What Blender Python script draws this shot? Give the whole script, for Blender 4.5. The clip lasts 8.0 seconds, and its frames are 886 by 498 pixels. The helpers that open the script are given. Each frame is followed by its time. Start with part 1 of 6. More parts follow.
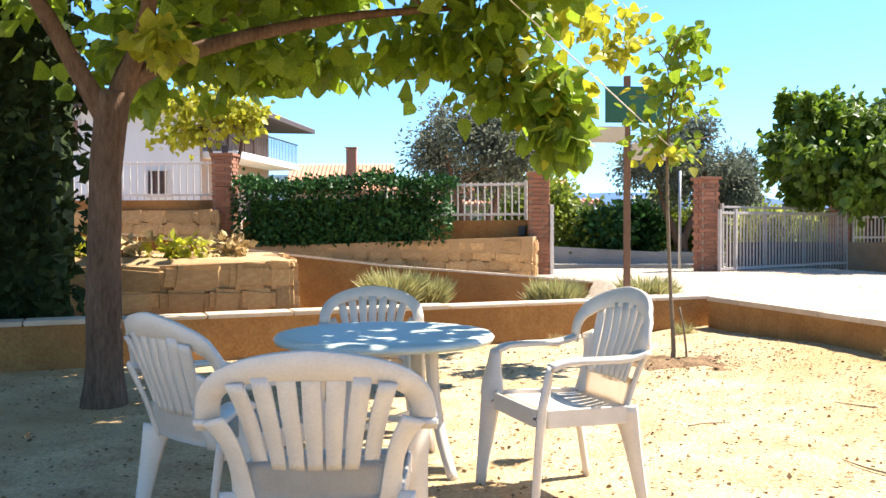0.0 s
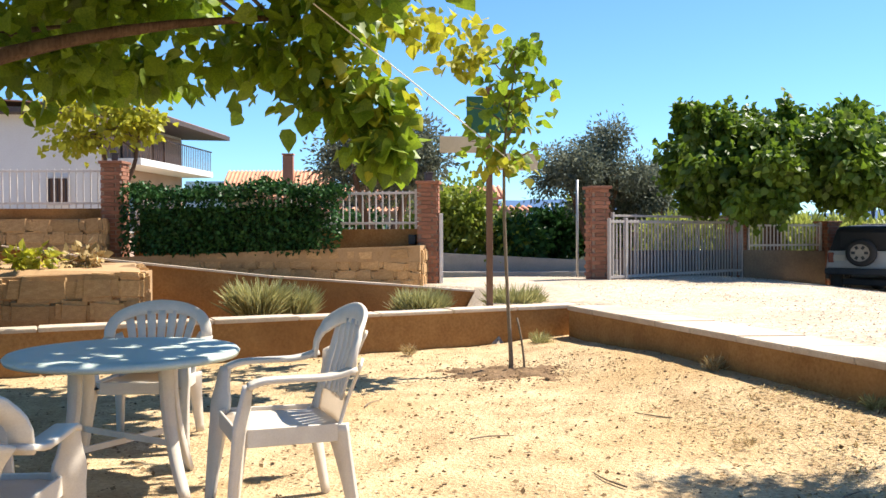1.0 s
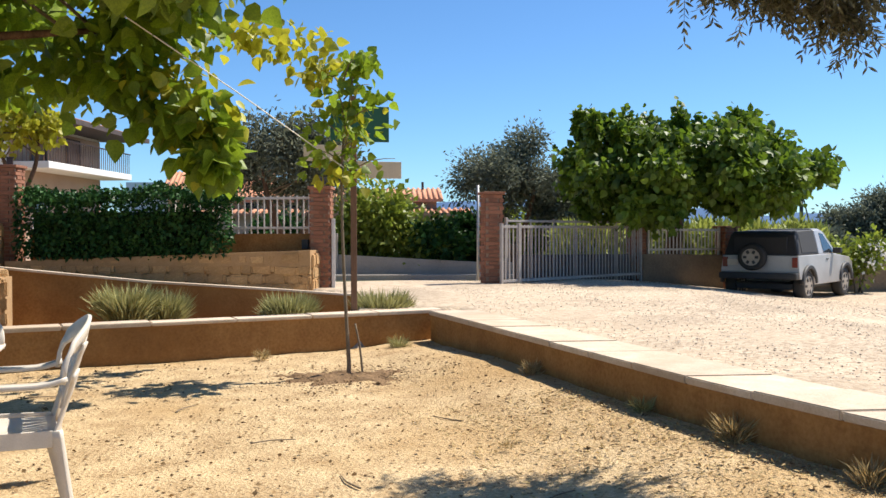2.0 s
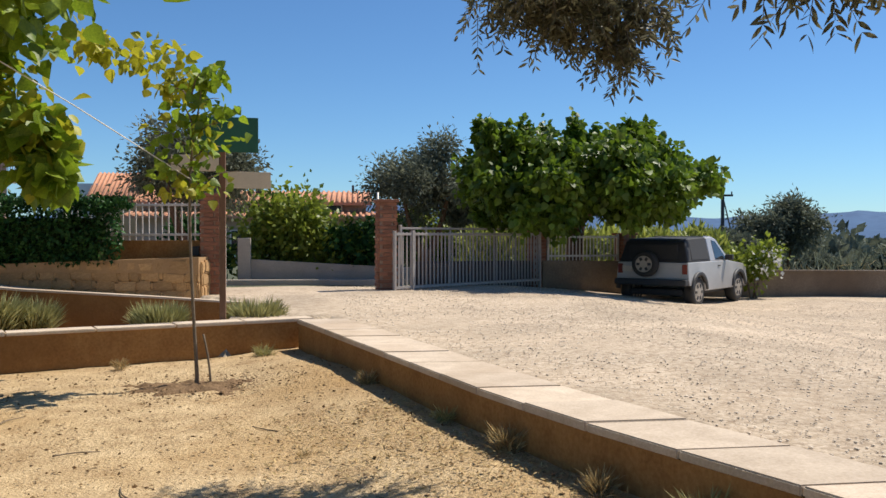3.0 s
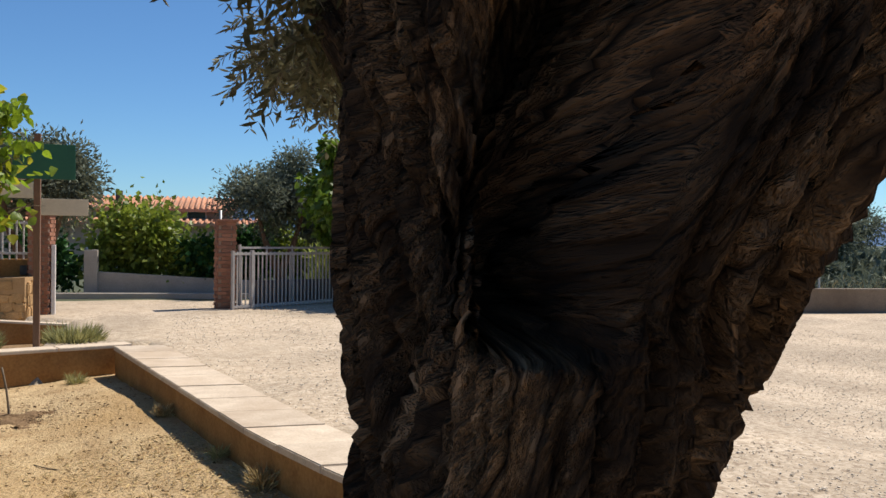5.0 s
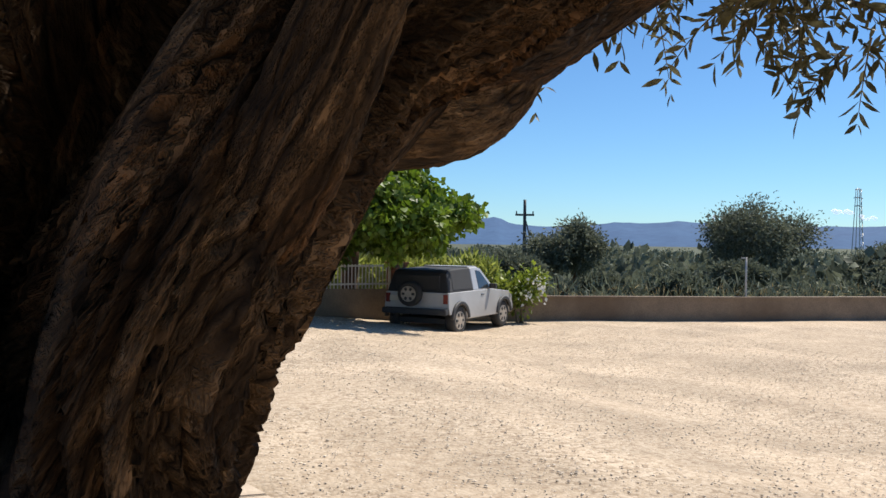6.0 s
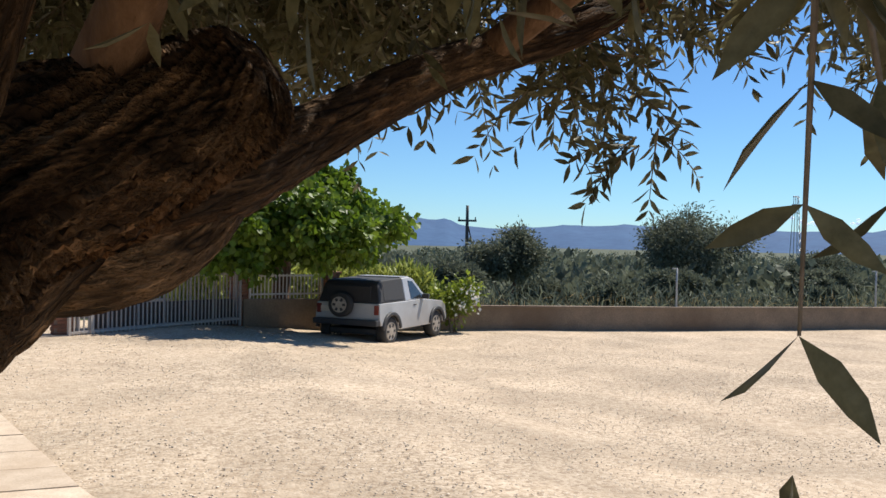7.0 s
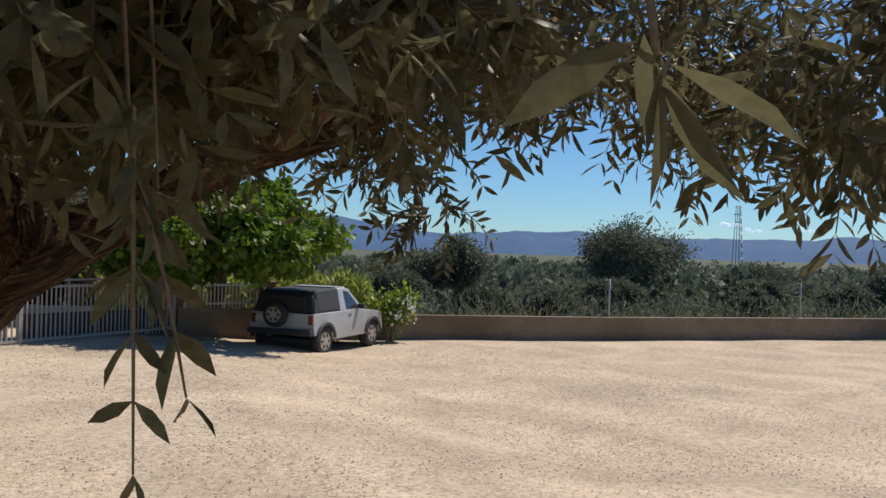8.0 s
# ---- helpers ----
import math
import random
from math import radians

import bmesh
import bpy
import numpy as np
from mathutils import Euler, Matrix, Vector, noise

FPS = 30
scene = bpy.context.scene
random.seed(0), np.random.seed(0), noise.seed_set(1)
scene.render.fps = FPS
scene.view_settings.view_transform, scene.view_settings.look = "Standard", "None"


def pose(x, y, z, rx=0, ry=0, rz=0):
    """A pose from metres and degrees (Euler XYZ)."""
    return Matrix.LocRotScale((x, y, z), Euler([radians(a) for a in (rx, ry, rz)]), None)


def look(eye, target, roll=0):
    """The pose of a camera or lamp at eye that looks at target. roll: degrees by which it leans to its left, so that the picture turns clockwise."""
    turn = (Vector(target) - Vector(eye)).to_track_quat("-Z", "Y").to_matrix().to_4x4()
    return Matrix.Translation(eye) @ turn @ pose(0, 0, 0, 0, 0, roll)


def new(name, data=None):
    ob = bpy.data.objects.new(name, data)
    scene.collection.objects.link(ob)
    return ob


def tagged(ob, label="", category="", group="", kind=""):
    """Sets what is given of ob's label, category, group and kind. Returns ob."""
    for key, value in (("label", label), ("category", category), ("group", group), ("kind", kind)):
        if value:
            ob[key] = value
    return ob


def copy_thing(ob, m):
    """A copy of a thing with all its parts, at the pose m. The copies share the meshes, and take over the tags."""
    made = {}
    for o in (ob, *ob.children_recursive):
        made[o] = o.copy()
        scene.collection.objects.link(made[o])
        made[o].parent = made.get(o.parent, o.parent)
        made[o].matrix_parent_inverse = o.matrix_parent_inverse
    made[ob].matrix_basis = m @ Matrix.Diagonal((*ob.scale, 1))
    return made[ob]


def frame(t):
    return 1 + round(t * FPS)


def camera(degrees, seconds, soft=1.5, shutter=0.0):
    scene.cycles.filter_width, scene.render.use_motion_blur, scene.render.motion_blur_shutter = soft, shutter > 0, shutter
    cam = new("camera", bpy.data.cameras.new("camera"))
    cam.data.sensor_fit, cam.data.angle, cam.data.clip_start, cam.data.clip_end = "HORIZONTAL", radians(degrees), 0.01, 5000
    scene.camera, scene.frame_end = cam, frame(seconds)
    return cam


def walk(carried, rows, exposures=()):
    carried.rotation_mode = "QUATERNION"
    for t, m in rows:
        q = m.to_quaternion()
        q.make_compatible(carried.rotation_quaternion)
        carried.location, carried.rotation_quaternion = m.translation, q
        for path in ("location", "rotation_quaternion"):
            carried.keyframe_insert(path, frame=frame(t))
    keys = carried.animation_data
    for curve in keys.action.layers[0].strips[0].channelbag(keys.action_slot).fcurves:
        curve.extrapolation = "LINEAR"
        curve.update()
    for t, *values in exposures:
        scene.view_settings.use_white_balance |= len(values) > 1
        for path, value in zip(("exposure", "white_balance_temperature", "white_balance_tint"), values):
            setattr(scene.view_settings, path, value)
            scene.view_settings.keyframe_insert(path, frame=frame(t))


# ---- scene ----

# ======== camera and walk ========
cam = camera(53.3, 8.0)


def aim(eye, yaw, pitch, roll):
    """A camera pose from an eye, a heading, an upward pitch and a lean to the left, in degrees."""
    a, b = radians(yaw), radians(pitch)
    way = Vector((-math.sin(a) * math.cos(b), math.cos(a) * math.cos(b), math.sin(b)))
    return look(eye, Vector(eye) + way, roll)


WALK = [
    (0.0, (0.000, 0.000, 1.268), 0.00, -1.35, -0.21),
    (0.5, (0.541, 0.040, 1.278), -1.28, -1.11, -0.25),
    (1.0, (1.110, 0.013, 1.308), -2.83, -0.96, -0.26),
    (1.5, (1.673, -0.104, 1.324), -4.09, -0.88, -0.24),
    (2.0, (2.281, -0.299, 1.376), -5.23, -0.93, -0.16),
    (2.2, (2.506, -0.382, 1.399), -5.79, -0.93, -0.12),
    (3.5, (3.550, -0.711, 1.557), -10.36, -0.80, 0.25),
    (4.0, (3.695, -0.797, 1.669), -12.34, -0.79, 0.54),
    (4.2, (3.740, -0.852, 1.713), -13.17, -0.79, 0.64),
    (5.3, (4.103, -1.373, 1.883), -16.90, -0.59, 0.73),
    (5.5, (4.217, -1.407, 1.920), -17.46, -0.54, 0.72),
    (6.0, (4.592, -1.410, 2.018), -18.82, -0.44, 0.71),
    (6.5, (4.798, -1.432, 2.127), -20.34, -0.35, 0.91),
    (7.0, (4.956, -1.546, 2.233), -22.06, -0.31, 1.19),
    (7.5, (5.079, -1.747, 2.316), -23.61, -0.14, 1.44),
    (8.0, (5.189, -2.003, 2.390), -25.13, 0.08, 1.69),
]
walk(cam, [(t, aim(eye, yaw, pitch, roll)) for t, eye, yaw, pitch, roll in WALK],
     exposures=[(0.0, 1.6), (0.5, 1.32), (1.0, 1.06), (1.5, 0.82), (2.0, 0.6), (3.5, 0.08), (4.0, 0.1), (5.5, 0.2), (6.5, 0.28), (7.5, 0.08), (8.0, -0.14)])

# ======== world and sun ========
SUN_EL, SUN_AZ = radians(56), math.atan2(0.94, 0.35)
world = bpy.data.worlds.new("world")
scene.world = world
world.use_nodes = True
wn = world.node_tree
sky = wn.nodes.new("ShaderNodeTexSky")
sky.sky_type = "NISHITA"
sky.sun_disc = False
sky.sun_elevation, sky.sun_rotation = SUN_EL, SUN_AZ
sky.air_density, sky.dust_density, sky.ozone_density = 0.9, 0.05, 3.0
tint = wn.nodes.new("ShaderNodeMix")
tint.data_type, tint.blend_type = "RGBA", "MULTIPLY"
tint.inputs[0].default_value = 1.0
tint.inputs[7].default_value = (0.68, 0.97, 1.22, 1)
wn.links.new(sky.outputs[0], tint.inputs[6])
wn.links.new(tint.outputs[2], wn.nodes["Background"].inputs[0])
wn.nodes["Background"].inputs[1].default_value = 0.087
sun_data = bpy.data.lights.new("sun", "SUN")
sun_data.energy, sun_data.angle, sun_data.color = 5.4, radians(0.53), (1.0, 0.935, 0.83)
sun_lamp = new("sun", sun_data)
sun_way = Vector((math.sin(SUN_AZ) * math.cos(SUN_EL), math.cos(SUN_AZ) * math.cos(SUN_EL), math.sin(SUN_EL)))
sun_lamp.matrix_world = look((30 * sun_way.x, 30 * sun_way.y, 30 * sun_way.z), (0, 0, 0))


# ======== materials ========
def mat(name, dark, light, scale=6.0, rough=0.8, bump=0.2, fine=60.0, depth=0.01, metal=0.0, stain=None, vary=0.0, stretch=(1, 1, 1), through_light=0.0, island=0.0):
    """Two-scale noise between two colours, with fine relief. stain: a third colour in large soft patches. vary: change from piece to piece."""
    m = bpy.data.materials.new(name)
    m.use_nodes = True
    nt = m.node_tree
    nd, ln = nt.nodes, nt.links
    bsdf = nd["Principled BSDF"]
    co = nd.new("ShaderNodeTexCoord")
    mp = nd.new("ShaderNodeMapping")
    mp.inputs["Scale"].default_value = stretch
    ln.new(co.outputs["Object"], mp.inputs[0])
    n1 = nd.new("ShaderNodeTexNoise")
    n1.inputs["Scale"].default_value, n1.inputs["Detail"].default_value, n1.inputs["Roughness"].default_value = scale, 6, 0.6
    n2 = nd.new("ShaderNodeTexNoise")
    n2.inputs["Scale"].default_value, n2.inputs["Detail"].default_value, n2.inputs["Roughness"].default_value = fine, 4, 0.65
    ln.new(mp.outputs[0], n1.inputs["Vector"])
    ln.new(mp.outputs[0], n2.inputs["Vector"])
    add = nd.new("ShaderNodeMath")
    add.operation = "MULTIPLY_ADD"
    add.inputs[1].default_value, add.inputs[2].default_value = 0.5, 0.0
    ln.new(n2.outputs[0], add.inputs[0])
    mul = nd.new("ShaderNodeMath")
    mul.operation = "MULTIPLY_ADD"
    mul.inputs[1].default_value = 0.5
    ln.new(n1.outputs[0], mul.inputs[0])
    ln.new(add.outputs[0], mul.inputs[2])
    ramp = nd.new("ShaderNodeValToRGB")
    ramp.color_ramp.elements[0].position, ramp.color_ramp.elements[1].position = 0.36, 0.66
    ramp.color_ramp.elements[0].color, ramp.color_ramp.elements[1].color = (*dark, 1), (*light, 1)
    ln.new(mul.outputs[0], ramp.inputs[0])
    colour = ramp.outputs[0]
    if stain:
        n3 = nd.new("ShaderNodeTexNoise")
        n3.inputs["Scale"].default_value, n3.inputs["Detail"].default_value = scale * 0.16, 4
        ln.new(mp.outputs[0], n3.inputs["Vector"])
        r3 = nd.new("ShaderNodeMapRange")
        r3.inputs[1].default_value, r3.inputs[2].default_value = 0.48, 0.68
        r3.inputs[4].default_value = 0.75
        ln.new(n3.outputs[0], r3.inputs[0])
        mx = nd.new("ShaderNodeMix")
        mx.data_type = "RGBA"
        mx.inputs[7].default_value = (*stain, 1)
        ln.new(r3.outputs[0], mx.inputs[0])
        ln.new(colour, mx.inputs[6])
        colour = mx.outputs[2]
    if vary or island:
        if island:
            src = nd.new("ShaderNodeNewGeometry").outputs["Random Per Island"]
        else:
            src = nd.new("ShaderNodeObjectInfo").outputs["Random"]
        rv = nd.new("ShaderNodeMapRange")
        rv.inputs[3].default_value, rv.inputs[4].default_value = 1 - (vary or island), 1 + (vary or island)
        ln.new(src, rv.inputs[0])
        hs = nd.new("ShaderNodeHueSaturation")
        hs.inputs["Saturation"].default_value = 1.0
        ln.new(rv.outputs[0], hs.inputs["Value"])
        ln.new(colour, hs.inputs["Color"])
        colour = hs.outputs[0]
    ln.new(colour, bsdf.inputs["Base Color"])
    rr = nd.new("ShaderNodeMapRange")
    rr.inputs[3].default_value, rr.inputs[4].default_value = max(0.03, rough - 0.12), min(1.0, rough + 0.12)
    ln.new(n1.outputs[0], rr.inputs[0])
    ln.new(rr.outputs[0], bsdf.inputs["Roughness"])
    bsdf.inputs["Metallic"].default_value = metal
    if bump:
        bp = nd.new("ShaderNodeBump")
        bp.inputs["Strength"].default_value, bp.inputs["Distance"].default_value = bump, depth
        ln.new(mul.outputs[0], bp.inputs["Height"])
        ln.new(bp.outputs[0], bsdf.inputs["Normal"])
    if through_light:
        tr = nd.new("ShaderNodeBsdfTranslucent")
        ln.new(colour, tr.inputs[0])
        ms = nd.new("ShaderNodeMixShader")
        ms.inputs[0].default_value = through_light
        ln.new(bsdf.outputs[0], ms.inputs[1])
        ln.new(tr.outputs[0], ms.inputs[2])
        ln.new(ms.outputs[0], nd["Material Output"].inputs[0])
    return m


M = {
    "garden": mat("garden_earth", (0.34, 0.22, 0.11), (0.74, 0.56, 0.33), 2.6, 0.95, 1.0, 36, 0.06, stain=(0.44, 0.28, 0.125)),
    "asphalt": mat("asphalt", (0.10, 0.10, 0.10), (0.17, 0.16, 0.15), 2.0, 0.9, 0.3, 120, 0.004),
    "soil": mat("planter_soil", (0.16, 0.10, 0.05), (0.34, 0.22, 0.12), 5, 0.95, 0.8, 40, 0.02),
    "tilled": mat("tilled_soil", (0.10, 0.06, 0.033), (0.28, 0.18, 0.10), 6, 0.95, 1.0, 30, 0.03),
    "render": mat("ochre_wall_render", (0.24, 0.115, 0.038), (0.42, 0.225, 0.082), 3.2, 0.9, 0.6, 34, 0.015, stain=(0.19, 0.09, 0.03)),
    "cap": mat("cream_cap_stone", (0.44, 0.34, 0.24), (0.66, 0.54, 0.41), 5, 0.85, 0.3, 60, 0.006, stain=(0.40, 0.29, 0.19), vary=0.10),
    "stone": mat("ochre_stone", (0.36, 0.20, 0.08), (0.58, 0.37, 0.17), 7, 0.9, 0.6, 40, 0.015, vary=0.22),
    "mortar": mat("mortar", (0.34, 0.20, 0.09), (0.46, 0.29, 0.14), 9, 0.95, 0.5, 60, 0.006),
    "brick": mat("red_brick", (0.22, 0.085, 0.045), (0.36, 0.16, 0.09), 18, 0.85, 0.3, 90, 0.003, vary=0.25),
    "brickmortar": mat("brick_mortar", (0.26, 0.17, 0.12), (0.36, 0.25, 0.18), 18, 0.95, 0.3, 90, 0.003),
    "whitepaint": mat("white_painted_metal", (0.56, 0.50, 0.45), (0.74, 0.70, 0.65), 12, 0.5, 0.1, 80, 0.002),
    # gate paint greyed to carry the shade of the tree
    "gatepaint_shaded": mat("grey_painted_gate", (0.30, 0.265, 0.24), (0.44, 0.40, 0.37), 12, 0.6, 0.1, 80, 0.002),
    "plastic": mat("white_plastic", (0.58, 0.51, 0.42), (0.70, 0.63, 0.53), 9, 0.38, 0.05, 140, 0.001, stain=(0.54, 0.47, 0.38)),
    "tableplastic": mat("pale_green_plastic", (0.44, 0.51, 0.46), (0.55, 0.61, 0.54), 9, 0.42, 0.06, 140, 0.001),
    "bark": mat("brown_bark", (0.075, 0.042, 0.025), (0.20, 0.125, 0.08), 9, 0.95, 0.9, 45, 0.02, stretch=(1, 1, 0.25)),
    "twig": mat("twig_bark", (0.12, 0.09, 0.055), (0.24, 0.18, 0.12), 20, 0.9, 0.4, 80, 0.003),
    "mulberry": mat("mulberry_leaf", (0.105, 0.185, 0.012), (0.32, 0.42, 0.03), 3, 0.5, 0.1, 60, 0.003, through_light=0.47, island=0.3),
    "yellowleaf": mat("yellowing_leaf", (0.30, 0.33, 0.02), (0.52, 0.46, 0.04), 3, 0.5, 0.1, 60, 0.003, through_light=0.5, island=0.25),
    "bigmulberry": mat("dense_leaf", (0.055, 0.11, 0.008), (0.19, 0.27, 0.025), 1.5, 0.5, 0.1, 60, 0.003, through_light=0.42, island=0.35),
    "oliveleaf": mat("olive_leaf", (0.06, 0.06, 0.03), (0.19, 0.175, 0.10), 3, 0.42, 0.05, 60, 0.002, through_light=0.36, island=0.35),
    "farolive": mat("far_olive_foliage", (0.088, 0.104, 0.072), (0.225, 0.24, 0.165), 0.6, 0.6, 0.0, 10, 0.002, through_light=0.3, island=0.4),
    "hedge": mat("ivy_hedge_leaf", (0.015, 0.05, 0.012), (0.05, 0.12, 0.03), 2, 0.38, 0.05, 60, 0.002, through_light=0.15, island=0.4),
    # conifer leaves, and the boxes that darken the inside of every hedge
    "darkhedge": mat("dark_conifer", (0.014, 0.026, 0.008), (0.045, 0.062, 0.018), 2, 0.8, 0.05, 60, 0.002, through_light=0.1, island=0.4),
    "shrub": mat("bright_shrub_leaf", (0.12, 0.18, 0.02), (0.33, 0.37, 0.05), 1.5, 0.5, 0.05, 60, 0.002, through_light=0.42, island=0.35),
    "reed": mat("reed_leaf", (0.20, 0.25, 0.045), (0.42, 0.44, 0.10), 1.5, 0.5, 0.05, 60, 0.002, through_light=0.4, island=0.3),
    "lavender": mat("grey_green_lavender", (0.26, 0.25, 0.09), (0.50, 0.46, 0.20), 4, 0.7, 0.05, 60, 0.002, through_light=0.25, island=0.3),
    "drygrass": mat("dry_grass", (0.34, 0.24, 0.10), (0.58, 0.44, 0.22), 4, 0.9, 0.0, 60, 0.002, through_light=0.2, island=0.35),
    "white_flower": mat("white_petal", (0.78, 0.76, 0.72), (0.86, 0.85, 0.82), 4, 0.6, 0.0, 60, 0.002, through_light=0.3),
    "housewhite": mat("white_house_render", (0.70, 0.68, 0.66), (0.80, 0.79, 0.77), 0.7, 0.9, 0.1, 20, 0.004),
    "housebeige": mat("beige_house_render", (0.40, 0.275, 0.20), (0.49, 0.355, 0.265), 0.7, 0.9, 0.1, 20, 0.004),
    "houseorange": mat("apricot_house_render", (0.58, 0.32, 0.15), (0.68, 0.42, 0.22), 0.7, 0.9, 0.1, 20, 0.004),
    "roof": mat("terracotta_roof", (0.44, 0.19, 0.10), (0.62, 0.33, 0.20), 3, 0.9, 0.3, 30, 0.02, stain=(0.36, 0.18, 0.11)),
    "darkwood_and_shade": mat("dark_eave_wood", (0.05, 0.035, 0.03), (0.10, 0.07, 0.06), 6, 0.7, 0.2, 40, 0.004),
    "shutter": mat("brown_shutter", (0.16, 0.09, 0.06), (0.26, 0.15, 0.10), 8, 0.6, 0.2, 50, 0.003),
    "glassdark": mat("dark_window_glass", (0.02, 0.025, 0.03), (0.04, 0.045, 0.05), 1, 0.12, 0.0, 10, 0.001),
    "concrete": mat("weathered_concrete", (0.16, 0.12, 0.085), (0.30, 0.225, 0.155), 2.2, 0.95, 0.4, 30, 0.01, stain=(0.12, 0.08, 0.05)),
    "palewall": mat("pale_road_wall", (0.40, 0.34, 0.28), (0.54, 0.47, 0.39), 2.2, 0.95, 0.3, 30, 0.008),
    "carpaint": mat("silver_car_paint", (0.40, 0.385, 0.375), (0.52, 0.51, 0.50), 2, 0.36, 0.0, 60, 0.001, metal=0.25, stain=(0.36, 0.32, 0.28)),
    "rubber": mat("black_rubber", (0.02, 0.02, 0.02), (0.04, 0.038, 0.036), 20, 0.8, 0.2, 120, 0.003),
    "darkplastic": mat("dark_grey_plastic", (0.025, 0.025, 0.027), (0.045, 0.045, 0.047), 10, 0.6, 0.1, 100, 0.002),
    "rim": mat("alloy_rim", (0.36, 0.31, 0.25), (0.50, 0.44, 0.37), 10, 0.5, 0.0, 60, 0.001, metal=0.3),
    "redlamp": mat("red_lamp_lens", (0.15, 0.018, 0.014), (0.20, 0.03, 0.02), 10, 0.2, 0.0, 60, 0.001),
    "canvas": mat("black_soft_top", (0.018, 0.018, 0.02), (0.035, 0.035, 0.037), 14, 0.75, 0.2, 90, 0.003),
    "postwood": mat("brown_sign_post", (0.13, 0.065, 0.035), (0.22, 0.12, 0.07), 9, 0.75, 0.3, 60, 0.004, stretch=(1, 1, 0.2)),
    "signgreen": mat("green_sign_board", (0.012, 0.085, 0.045), (0.02, 0.115, 0.06), 4, 0.5, 0.0, 40, 0.001),
    "signcream": mat("cream_sign_board", (0.55, 0.46, 0.33), (0.64, 0.55, 0.41), 4, 0.6, 0.05, 40, 0.001),
    "galv": mat("galvanised_metal", (0.34, 0.33, 0.32), (0.48, 0.47, 0.45), 10, 0.5, 0.05, 60, 0.001, metal=0.5),
    "darkmetal": mat("dark_iron", (0.035, 0.03, 0.03), (0.07, 0.06, 0.06), 10, 0.6, 0.1, 60, 0.002),
    # blue in the hill colour stands for haze in the air
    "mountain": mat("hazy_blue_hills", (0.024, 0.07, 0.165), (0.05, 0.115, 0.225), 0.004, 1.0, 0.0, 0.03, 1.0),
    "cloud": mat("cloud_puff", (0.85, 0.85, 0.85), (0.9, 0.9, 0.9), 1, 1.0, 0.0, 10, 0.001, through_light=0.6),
    "plain": mat("dry_far_field", (0.04, 0.055, 0.024), (0.10, 0.10, 0.048), 0.15, 0.95, 0.2, 6, 0.05),
    "litter": mat("leaf_litter", (0.14, 0.085, 0.04), (0.36, 0.24, 0.12), 8, 0.9, 0.0, 60, 0.002, island=0.4),
    "pebble": mat("pebble", (0.46, 0.38, 0.29), (0.74, 0.63, 0.50), 8, 0.9, 0.2, 60, 0.002, island=0.4),
    "string": mat("pale_string", (0.6, 0.56, 0.48), (0.72, 0.68, 0.6), 20, 0.9, 0.0, 60, 0.002),
}



